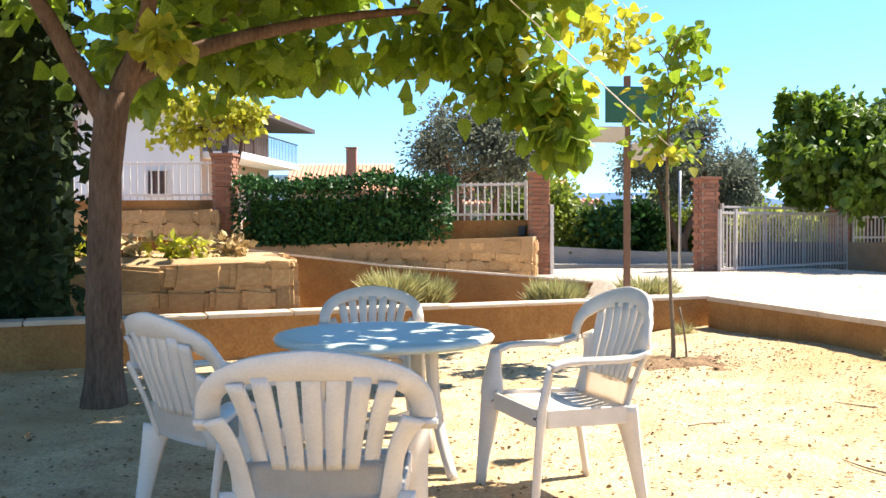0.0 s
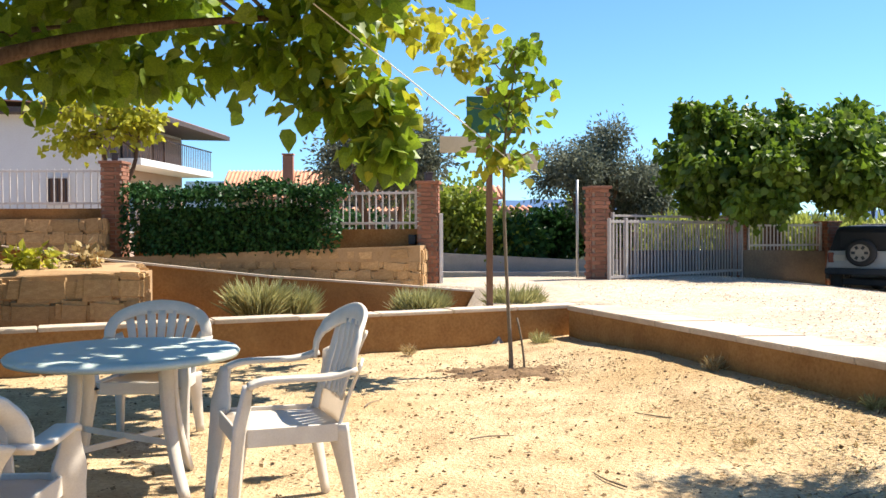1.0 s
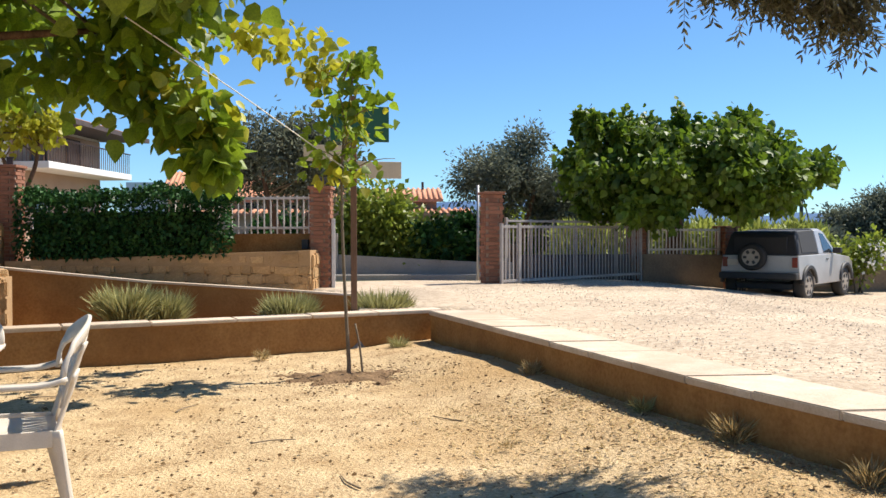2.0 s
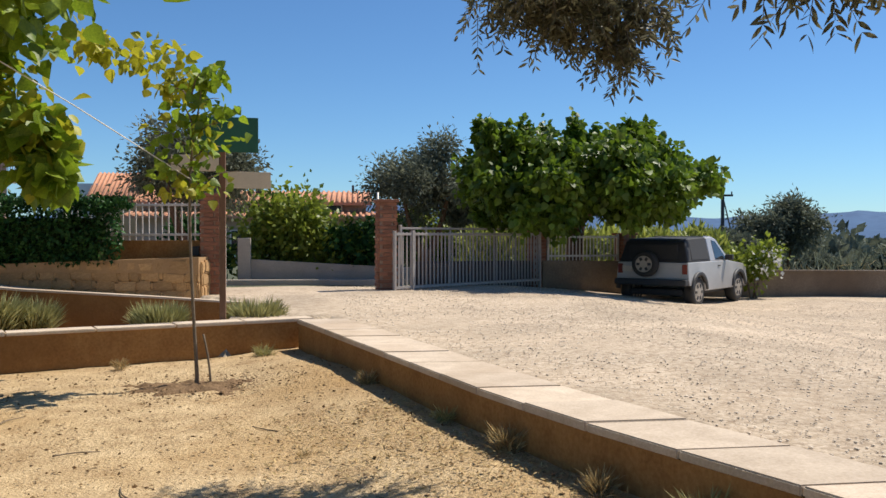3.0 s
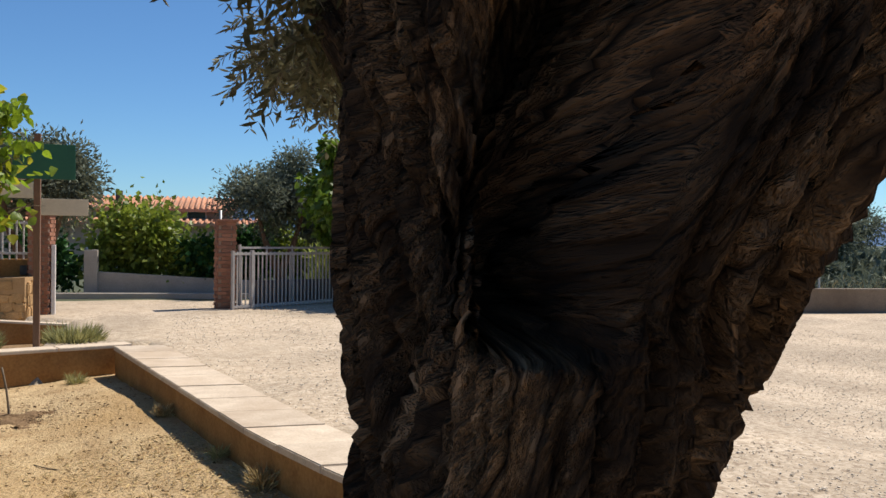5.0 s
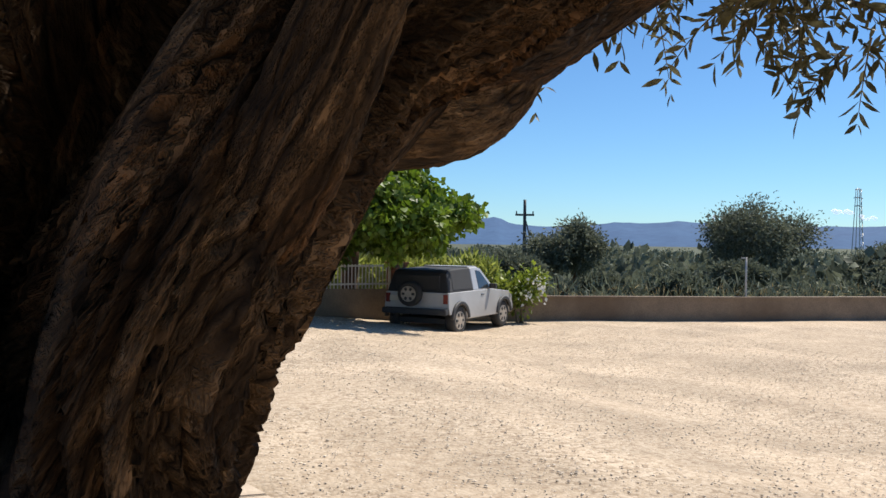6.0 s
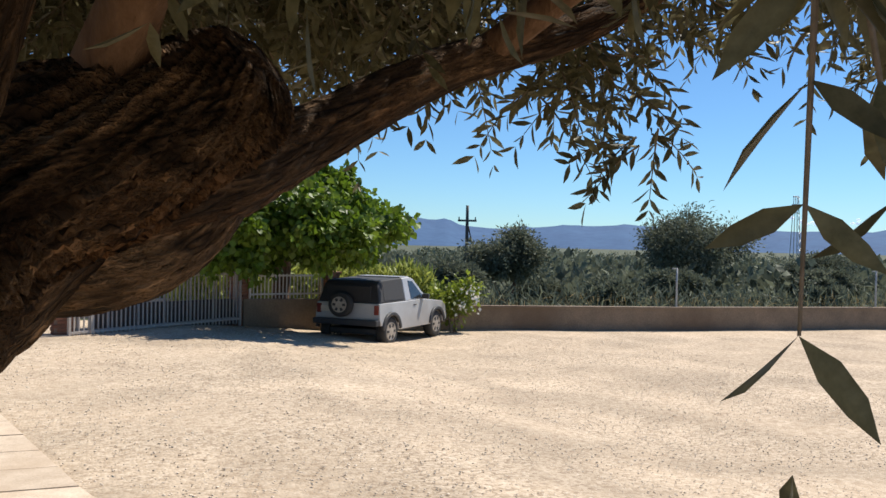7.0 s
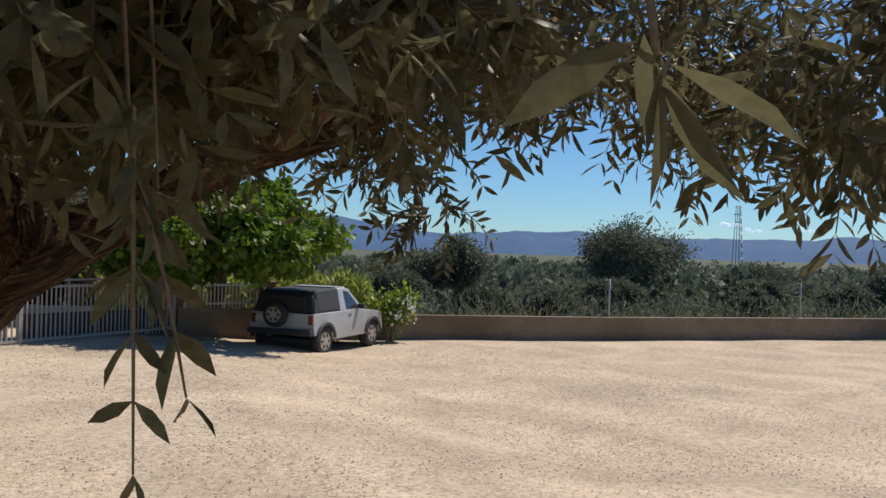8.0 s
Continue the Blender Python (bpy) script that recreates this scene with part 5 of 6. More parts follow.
lavender((-0.6, 10.9, 0.22), 0.45, 0.53, 700, "grey-green lavender bush in the planting bed", 1)
lavender((-0.2, 11.1, 0.22), 0.35, 0.45, 450, "grey-green lavender bush in the planting bed", 6)
lavender((1.38, 10.8, 0.22), 0.42, 0.42, 700, "yellowish lavender bush in the planting bed", 2)
lavender((2.55, 11.0, 0.22), 0.44, 0.44, 700, "yellowish lavender bush beside the sign post", 4)
for k, (x, y) in enumerate(((-3.6, 9.9), (-3.0, 9.9), (-2.6, 10.3), (-4.3, 9.8))):
    shrub((x, y, 0.86), [(0, 0, 0.16, 0.28, 0.2, 0.14), (0.15, 0.05, 0.22, 0.2, 0.15, 0.12)], 70, 0.12, "yellowleaf" if k % 2 else "drygrass", "withering yellow-leaved plant on the stone planter", 60 + k, name="wilted_plant", group="wilted plants")

# ======== trees ========
def leafy_tree(name, at, label, trunk, limbs, blobs, per, size, shape, material, seed, bark="bark", droop=0.5, shell=0.35, twigs=40, category="tree", rough=0.12):
    t = thing(name, at, 0, label, category)
    limb("trunk", trunk, M[bark], t, 16, 14, rough, seed, 0.05, 0.2)
    for k, l in enumerate(limbs):
        limb("limb", l, M[bark], t, 10, 9, rough, seed + k)
    rr = random.Random(seed)
    for k in range(twigs):
        l = rr.choice(limbs)
        b = rr.choice(blobs)
        p = Vector(l[-1][:3]).lerp(Vector(l[-2][:3]), rr.random() * 0.7)
        q = Vector(b[:3]) + Vector((rr.uniform(-1, 1) * b[3], rr.uniform(-1, 1) * b[4], rr.uniform(-1, 1) * b[5])) * 0.7
        mid = p.lerp(q, 0.5) + Vector((0, 0, 0.1))
        limb("twig", [(*p, 0.018), (*mid, 0.011), (*q, 0.004)], M["twig"], t, 5, 4, 0)
    crown("crown", blobs, per, size, shape, M[material], t, seed, droop, shell)
    return t


# the shade tree over the table
rs = random.Random(3)
blobs = []
for k in range(46):
    a, r = rs.uniform(0, 2 * math.pi), 3.3 * math.sqrt(rs.random())
    x, y = r * math.cos(a) + 0.5, r * math.sin(a) * 0.9 - 0.2
    blobs.append((x, y, 3.35 + 0.5 * rs.random() - 0.10 * r + rs.uniform(-0.1, 0.5), 0.62, 0.62, 0.30))
blobs += [(2.6, 1.2, 2.75, 0.5, 0.4, 0.42), (3.0, 1.15, 2.55, 0.40, 0.3, 0.42), (3.3, 1.1, 2.3, 0.28, 0.25, 0.36), (3.48, 1.1, 2.05, 0.18, 0.2, 0.24), (2.9, 0.9, 3.1, 0.6, 0.5, 0.4), (2.2, 1.3, 2.85, 0.6, 0.5, 0.35),
          (1.35, 1.7, 2.8, 0.45, 0.5, 0.22), (0.6, 1.8, 2.72, 0.6, 0.5, 0.25), (0.9, 1.0, 2.8, 0.6, 0.5, 0.25), (-0.3, 1.6, 2.6, 0.6, 0.5, 0.35), (0.2, 0.6, 2.75, 0.6, 0.5, 0.3),
          # clumps out of view, placed to dapple the table
          (3.6, -0.8, 3.2, 0.6, 0.6, 0.25), (3.9, -1.3, 3.3, 0.6, 0.6, 0.25), (3.2, -1.2, 3.2, 0.6, 0.6, 0.25), (3.3, 0.0, 3.25, 0.6, 0.6, 0.25), (2.6, -1.5, 3.3, 0.6, 0.6, 0.25), (1.6, -1.8, 3.4, 0.7, 0.6, 0.25)]
# more clumps, mostly above the view, added for the shade they cast
for k in range(26):
    blobs.append((rs.uniform(0.6, 3.7), rs.uniform(-1.6, 2.0), rs.uniform(3.75, 4.2), 0.62, 0.62, 0.25))
for k in range(22):
    blobs.append((rs.uniform(2.2, 4.4), rs.uniform(-3.4, -1.4), rs.uniform(3.75, 4.1), 0.55, 0.55, 0.25))
for k in range(26):
    blobs.append((rs.uniform(0.7, 3.5), rs.uniform(-3.4, -0.4), rs.uniform(3.75, 4.4), 0.6, 0.6, 0.25))
for k in range(22):
    blobs.append((rs.uniform(1.4, 4.1), rs.uniform(-1.3, 1.4), rs.uniform(3.85, 4.4), 0.55, 0.55, 0.25))
for k in range(14):
    blobs.append((rs.uniform(-0.6, 1.6), rs.uniform(2.2, 3.8), rs.uniform(3.6, 4.2), 0.6, 0.6, 0.3))
shade = leafy_tree("mulberry_tree", (-2.45, 6.35, 0.0), "broad-leaved mulberry shading the table, brown leaning trunk",
                   [(0, 0, -0.1, 0.18), (0.0, 0.0, 0.3, 0.135), (0.0, 0, 1.0, 0.115), (0.03, 0, 1.7, 0.11), (0.08, 0.02, 2.25, 0.115)],
                   [[(0.06, 0, 2.05, 0.085), (0.25, 0.1, 2.4, 0.07), (0.85, 0.3, 2.68, 0.055), (1.7, 0.7, 2.95, 0.04), (2.7, 1.0, 3.1, 0.02)],
                    [(0.05, 0, 2.05, 0.085), (-0.15, -0.1, 2.45, 0.065), (-0.35, -0.3, 2.9, 0.05), (-0.7, -0.6, 3.5, 0.02)],
                    [(0.06, 0, 2.1, 0.08), (0.25, 0.0, 2.5, 0.065), (0.5, -0.4, 2.9, 0.05), (0.7, -1.2, 3.4, 0.02)],
                    [(0.06, 0, 2.1, 0.07), (0.1, 0.4, 2.6, 0.05), (0.2, 1.3, 3.0, 0.03), (0.5, 2.2, 3.3, 0.015)]],
                   blobs, 112, 0.165, (HEART, HEART_F), "mulberry", 8, twigs=7, droop=0.9, shell=0.1)
crown("yellow_foliage", [(4.0, 2.6, 3.35, 0.55, 0.4, 0.2), (4.3, 2.9, 3.15, 0.25, 0.2, 0.2), (3.5, 2.2, 3.4, 0.6, 0.4, 0.2), (0.55, -0.4, 2.55, 0.2, 0.2, 0.16)], 75, 0.115, (HEART, HEART_F), M["yellowleaf"], shade, 4, 0.9, 0.2, label="yellowing leaves")

# the yellower leaf colour here stands for sun on the hanging clump
crown("low_foliage", [(3.4, 1.1, 2.35, 0.3, 0.25, 0.4), (3.1, 1.1, 2.7, 0.4, 0.3, 0.3)], 60, 0.13, (HEART, HEART_F), M["yellowleaf"], shade, 14, 1.2, 0.2, label="yellow-green leaves with sunlight put into their colour")
leafy_tree("yellowing_tree", (-4.35, 17.4, 1.4), "small tree with yellow-green leaves behind the brick pillar",
           [(0, 0, -1.3, 0.08), (0.0, 0, -0.2, 0.07), (0.05, 0, 0.6, 0.06), (0.0, 0, 1.2, 0.05)],
           [[(0.0, 0, 0.5, 0.05), (-0.15, 0, 1.2, 0.04), (-0.4, 0, 1.9, 0.02)], [(0.05, 0, 0.6, 0.05), (0.35, 0, 1.3, 0.04), (0.45, 0, 2.0, 0.02)]],
           [(-0.7, 0, 1.75, 0.6, 0.5, 0.32), (0.1, 0, 2.0, 0.6, 0.5, 0.35), (0.5, 0.1, 2.1, 0.4, 0.4, 0.3), (-0.9, 0, 2.3, 0.7, 0.5, 0.4), (0.0, 0, 2.6, 0.8, 0.6, 0.4)], 260, 0.13, (HEART, HEART_F), "yellowleaf", 24, twigs=14, droop=0.8)

# the young tree in its dug pit
sap = thing("sapling", (2.12, 8.22, 0.0), 0, "slim young mulberry tied to a string in a dug pit", "tree")
limb("trunk", [(0, 0, -0.08, 0.028), (0.03, 0, 0.1, 0.022), (0.0, 0.0, 0.7, 0.017), (-0.03, 0, 1.5, 0.015), (-0.02, 0, 2.2, 0.013), (0.06, 0, 2.75, 0.008), (0.1, 0, 3.05, 0.004)], M["twig"], sap, 18, 8, 0.1)
rs = random.Random(21)
for k in range(11):
    z = 1.95 + 0.09 * k
    a = k * 2.4
    r = 0.48 - 0.028 * k
    limb("branch", [(-0.01, 0, z, 0.009), (r * 0.5 * math.cos(a), r * 0.5 * math.sin(a), z + 0.14, 0.006), (r * math.cos(a), r * math.sin(a), z + 0.16, 0.003)], M["twig"], sap, 5, 5, 0)
crown("crown", [(-0.05, 0, 2.05, 0.42, 0.38, 0.16), (0.0, 0, 2.38, 0.42, 0.38, 0.2), (0.12, 0, 2.68, 0.36, 0.3, 0.16), (0.14, 0, 3.0, 0.22, 0.2, 0.12)], 66, 0.105, (HEART, HEART_F), M["mulberry"], sap, 9, 0.5, 0.3)
crown("yellow_foliage", [(-0.05, 0, 1.98, 0.4, 0.3, 0.12), (0.1, 0, 2.5, 0.4, 0.35, 0.3)], 34, 0.10, (HEART, HEART_F), M["yellowleaf"], sap, 10, 0.5, 0.3, label="yellowing leaves")
stake = thing("wooden_stake", (2.26, 8.24, 0.0), 0, "short leaning wooden stake beside the sapling", "stake")
limb("stake_rod", [(0.03, 0, -0.1, 0.012), (0.0, 0, 0.25, 0.011), (-0.05, 0, 0.52, 0.009)], M["twig"], stake, 6, 6, 0.1)
cord = thing("tie_string", (0, 0, 0), 0, "pale string tied from the sapling to the mulberry", "string")
vs, fs = tube_arrays([(2.11, 8.22, 2.02), (1.2, 7.5, 2.62), (0.1, 6.5, 3.3)], [0.006, 0.006, 0.006], 5)
raw("string", vs, fs, M["string"], cord)
bm = bmesh.new()
g = [[bm.verts.new((2.15 + 0.62 * r * math.cos(a), 8.2 + 0.5 * r * math.sin(a), 0.004 + garden_z(0, 8.15 + 0.5 * r * math.sin(a)) + 0.006 + 0.06 * abs(noise.noise(Vector((r * 7 * math.cos(a), r * 7 * math.sin(a), 2)))) - 0.10 * max(0, r - 0.45 + 0.8 * noise.noise(Vector((2.5 * math.cos(a), 2.5 * math.sin(a), 7)))))) for a in np.linspace(0, 2 * math.pi, 49)[:-1]] for r in np.linspace(0.05, 1.25 , 15)]
for a, b in zip(g, g[1:]):
    for k in range(48):
        bm.faces.new((a[k], a[(k + 1) % 48], b[(k + 1) % 48], b[k]))
bm.faces.new(g[0])
pit_soil = tagged(part("dug_soil", bm, M["tilled"], None, "", True), "dark dug soil round the sapling", "soil", kind="structure")

# the big mulberry behind the gate
rs = random.Random(17)
blobs = []
for k in range(74):
    a, r = rs.uniform(0, 2 * math.pi), math.sqrt(rs.random())
    x = 2.45 * r * math.cos(a) - 0.2
    blobs.append((x, 2.0 * r * math.sin(a) - 2.1, 2.5 + (1 - r) * 0.95 * rs.random() + rs.uniform(-0.4, 0.4) - 0.16 * max(0.0, x - 0.8), 0.42, 0.42, 0.30))
# drooping skirts and upright shoots
for k in range(40):
    a, r = rs.uniform(0, 2 * math.pi), rs.uniform(0.4, 0.95)
    x = 2.2 * r * math.cos(a) - 0.4
    blobs.append((x, 2.0 * r * math.sin(a) - 2.1, rs.uniform(1.75, 2.3) + 0.22 * max(0.0, x), 0.24, 0.24, 0.36))
blobs += [(rs.uniform(-2.5, 1.9), rs.uniform(-2.6, -0.6), rs.uniform(3.1, 3.5), 0.12, 0.12, 0.34) for _ in range(18)]
leafy_tree("mulberry_tree", (9.15, 18.75, 0.1), "round dense mulberry standing behind the gate",
           [(0, 0, -0.1, 0.24), (0, 0, 0.8, 0.2), (0.05, 0, 1.5, 0.19), (0.05, 0, 1.8, 0.2)],
           [[(0, 0, 1.6, 0.14), (0.7, 0.1, 2.2, 0.09), (1.6, 0.2, 2.8, 0.04)], [(0, 0, 1.6, 0.14), (-0.7, 0.1, 2.2, 0.09), (-1.6, 0, 2.8, 0.04)], [(0, 0, 1.6, 0.12), (0.1, -0.7, 2.3, 0.07), (0.1, -1.2, 2.9, 0.03)], [(0, 0, 1.6, 0.12), (0.1, 0.5, 2.4, 0.07), (0, 0.9, 3.2, 0.03)]],
           blobs, 290, 0.13, (HEART, HEART_F), "bigmulberry", 31, droop=0.9, shell=0.25, twigs=30)


def olive(at, w, h, label, seed, material="farolive", size=0.13, n=18, per=900):
    rr = random.Random(seed)
    bl = []
    for k in range(n):
        a, r = rr.uniform(0, 2 * math.pi), math.sqrt(rr.random())
        bl.append((w * 0.75 * r * math.cos(a), w * 0.6 * r * math.sin(a), h * (0.35 + 0.5 * (1 - 0.55 * r) * rr.random() ** 0.6 + 0.08), w * 0.33, w * 0.33, h * 0.13))
    lm = [[(0, 0, h * 0.12, 0.13), (s * w * 0.25, 0.1 * s, h * 0.35, 0.08), (s * w * 0.4, 0, h * 0.6, 0.03)] for s in (-1, 1)]
    return leafy_tree("olive_tree", at, label, [(0, 0, -0.2, 0.2), (0.05, 0, h * 0.1, 0.16), (0, 0, h * 0.2, 0.14)], lm, bl, per, size, (PLAIN * np.array([0.55, 1, 1]), PLAIN_F), material, seed, "bark", 0.2, 0.2, 12)


olive((0.75, 19.3, 0.4), 1.65, 4.1, "grey-green olive tree behind the railing", 51)
olive((6.4, 23.8, 0.2), 1.75, 4.5, "grey-green olive tree across the road", 52)
olive((8.0, 24.5, 0.2), 1.3, 3.4, "grey-green olive tree across the road", 53)

# ======== foreground olive tree ========
ot = thing("olive_tree", (0, 0, 0), 0, "old olive tree with a thick furrowed leaning trunk", "tree")


def bark_trunk(name, knots, n, seg, seed, parent, groove=0.16, hollow=None, swell=1.0):
    """A thick twisted trunk: deep furrows that spiral up, ridges and lumps."""
    s = spline(knots, n)
    vs, fs = [], []
    pts = [Vector(p[:3]) for p in s]
    ref = Vector((1, 0.1, 0))
    for i, p in enumerate(pts):
        t = (pts[min(i + 1, n - 1)] - pts[max(i - 1, 0)]).normalized()
        a = (ref - t * ref.dot(t)).normalized()
        b = t.cross(a)
        ref = a
        for k in range(seg):
            th = 2 * math.pi * k / seg
            tw = th + 0.020 * i
            big = swell * (0.10 * math.sin(2 * tw + seed) + 0.07 * math.sin(3 * tw + 1.7 * seed + 0.02 * i))
            c = Vector((2.2 * math.cos(tw), 2.2 * math.sin(tw), p.z * 0.75 + seed))
            lump = (0.3 + 0.7 * swell) * 0.13 * noise.fractal(c, 1.0, 2.0, 3)
            c2 = Vector((6.5 * math.cos(tw), 6.5 * math.sin(tw), p.z * 2.0 + seed))
            ridge = abs(noise.noise(c2))
            c3 = Vector((17 * math.cos(tw), 17 * math.sin(tw), p.z * 6.5))
            ridge2 = abs(noise.noise(c3))
            r = s[i][3] * (1 + big + lump - groove * (1 - min(1, ridge * 3.2)) - 0.5 * groove * (1 - min(1, ridge2 * 2.6)))
            q = p + (a * math.cos(th) + b * math.sin(th)) * r
            if hollow and q.y < 0.12:
                dz = q.z - hollow[1]
                mid = hollow[0] + 0.10 * dz + 0.26 * dz * dz
                wide = hollow[3] * (0.75 + 0.8 * max(0.0, dz))
                q.y += 0.46 * math.exp(-abs((q.x - mid) / (1.15 * wide)) ** 4) * float(smooth_step(0.0, 0.07, dz)) * float(smooth_step(hollow[2] + 0.2, hollow[2], q.z))
            vs.append(q)
    for i in range(n - 1):
        for k in range(seg):
            k2 = (k + 1) % seg
            fs.append((i * seg + k, i * seg + k2, (i + 1) * seg + k2, (i + 1) * seg + k))
    fs.append(tuple((n - 1) * seg + k for k in range(seg)))
    ob = raw(name, vs, fs, M["olivebark"], parent, "", True)
    run = np.concatenate([[0.0], np.cumsum([(b - a).length for a, b in zip(pts, pts[1:])])])
    th = np.linspace(0, 2 * math.pi, seg + 1)[:-1]
    rad = np.array([p[3] for p in s])
    grain = np.stack([np.outer(rad, np.cos(th)), np.outer(rad, np.sin(th)), np.repeat(run[:, None], seg, 1) + seed], -1)
    ob.data.attributes.new("grain", "FLOAT_VECTOR", "POINT").data.foreach_set("vector", grain.astype(np.float32).ravel())
    return ob


bark_trunk("trunk", [(4.46, 0.12, -0.15, 0.40), (4.46, 0.12, 0.5, 0.35), (4.462, 0.12, 1.2, 0.288), (4.465, 0.11, 1.6, 0.276), (4.47, 0.10, 2.0, 0.268), (4.475, 0.12, 2.4, 0.25), (4.47, 0.3, 2.9, 0.20), (4.45, 0.5, 3.5, 0.14)], 220, 220, 2.0, ot, 0.21, (4.38, 1.68, 2.5, 0.06))
# the leaning limb, cut off short at its end
bark_trunk("limb", [(4.34, -0.01, 1.05, 0.20), (4.43, -0.10, 1.46, 0.222), (4.535, -0.17, 1.78, 0.218), (4.62, -0.31, 1.99, 0.185), (4.80, -0.31, 2.255, 0.148), (4.98, -0.33, 2.345, 0.125), (5.10, -0.35, 2.405, 0.105), (5.16, -0.37, 2.445, 0.085), (5.18, -0.38, 2.46, 0.04)], 190, 130, 5.0, ot, 0.20, (4.38, 1.68, 2.5, 0.06), 0.12)
# the long branch that leaves it, with a burl under its root
bark_trunk("limb", [(4.72, -0.26, 2.12, 0.16), (4.92, -0.235, 2.27, 0.112), (5.14, -0.14, 2.33, 0.078), (5.32, -0.03, 2.42, 0.058), (5.60, 0.075, 2.575, 0.046), (5.92, 0.118, 2.70, 0.042), (6.23, 0.12, 2.86, 0.036), (6.55, 0.10, 2.90, 0.034), (6.95, 0.15, 2.93, 0.022), (7.4, 0.25, 2.98, 0.010)], 150, 44, 6.0, ot, 0.07, None, 0.25)
bark_trunk("burl", [(4.86, -0.22, 2.20, 0.085), (4.96, -0.20, 2.205, 0.085), (5.05, -0.17, 2.225, 0.075), (5.13, -0.14, 2.275, 0.055), (5.20, -0.10, 2.34, 0.025)], 44, 48, 4.0, ot, 0.06, None, 0.2)
# an upright stem on the near side of the limb
bark_trunk("limb", [(4.64, -0.26, 1.92, 0.085), (4.73, -0.43, 2.09, 0.068), (4.79, -0.53, 2.25, 0.056), (4.85, -0.56, 2.43, 0.047), (4.92, -0.52, 2.72, 0.036), (4.97, -0.45, 3.1, 0.02)], 80, 40, 9.0, ot, 0.08, None, 0.3)
bark_trunk("limb", [(4.50, 0.16, 1.4, 0.20), (4.52, 0.4, 1.86, 0.17), (4.475, 0.85, 2.15, 0.12), (4.40, 1.4, 2.5, 0.085), (4.4, 2.2, 2.85, 0.045), (4.6, 3.4, 3.2, 0.02), (4.9, 4.7, 3.3, 0.008)], 110, 60, 8.0, ot, 0.12)
limb("limb", [(5.7, 0.1, 2.62, 0.035), (6.0, -0.25, 2.9, 0.03), (6.2, -0.75, 3.1, 0.015)], M["bark"], ot, 10, 9, 0.1, 6)
limb("limb", [(4.98, -0.36, 2.45, 0.05), (5.05, -0.5, 2.62, 0.03), (5.2, -0.8, 2.85, 0.014)], M["bark"], ot, 10, 8, 0.1, 7)

# leafy sprays: a drooping twig with leaves in pairs
def spray_arrays(origin, way, length, pairs, leaf, rng):
    o = np.array(origin)
    w = np.array(way) / np.linalg.norm(way)
    t = np.linspace(0, 1, pairs)
    pts = o + w * length * t[:, None]
    pts[:, 2] -= 0.45 * length * t ** 2
    tang = np.gradient(pts, axis=0)
    tang /= np.linalg.norm(tang, axis=1, keepdims=True)
    c = np.repeat(pts, 2, axis=0)
    tg = np.repeat(tang, 2, axis=0)
    s = rng.normal(size=c.shape)
    s -= tg * (s * tg).sum(1, keepdims=True)
    s /= np.linalg.norm(s, axis=1, keepdims=True)
    s[1::2] = -s[::2]
    lw = tg * 0.75 + s * 0.75 + rng.normal(size=c.shape) * 0.15
    V, F = foliage(c, lw, leaf * rng.uniform(0.7, 1.15, len(c)), (LANCE, LANCE_F), rng)
    tv, tf = tube_arrays(pts[::2] if len(pts) > 6 else pts, np.linspace(0.0035, 0.0012, len(pts[::2] if len(pts) > 6 else pts)), 3)
    tv = np.array([tuple(q) for q in tv])
    tri = np.array([(f[0], f[1], f[2]) for f in tf[:-2]] + [(f[0], f[2], f[3]) for f in tf[:-2]])
    return V, F, tv, tri


def spray_mass(name, places, parent, seed, leaf=0.07):
    """Many sprays joined: places are (x, y, z, spread, height, count, length)."""
    rng = np.random.default_rng(seed)
    LV, LF, TV, TF, nl, nt_ = [], [], [], [], 0, 0
    for x, y, z, sp, hg, cnt, ln in places:
        for _ in range(cnt):
            o = (x + rng.uniform(-sp, sp), y + rng.uniform(-sp, sp), z + rng.uniform(-hg, hg))
            w = (rng.normal() * 0.8, rng.normal() * 0.8, rng.uniform(-0.7, 0.25))
            V, F, tv, tf = spray_arrays(o, w, ln * rng.uniform(0.6, 1.2), 10, leaf, rng)
            LV.append(V)
            LF.append(F + nl)
            nl += len(V)
            TV.append(tv)
            TF.append(tf + nt_)
            nt_ += len(tv)
    raw(name, np.concatenate(LV), np.concatenate(LF), M["oliveleaf"], parent)
    raw("twigwork", np.concatenate(TV), np.concatenate(TF), M["twig"], parent)


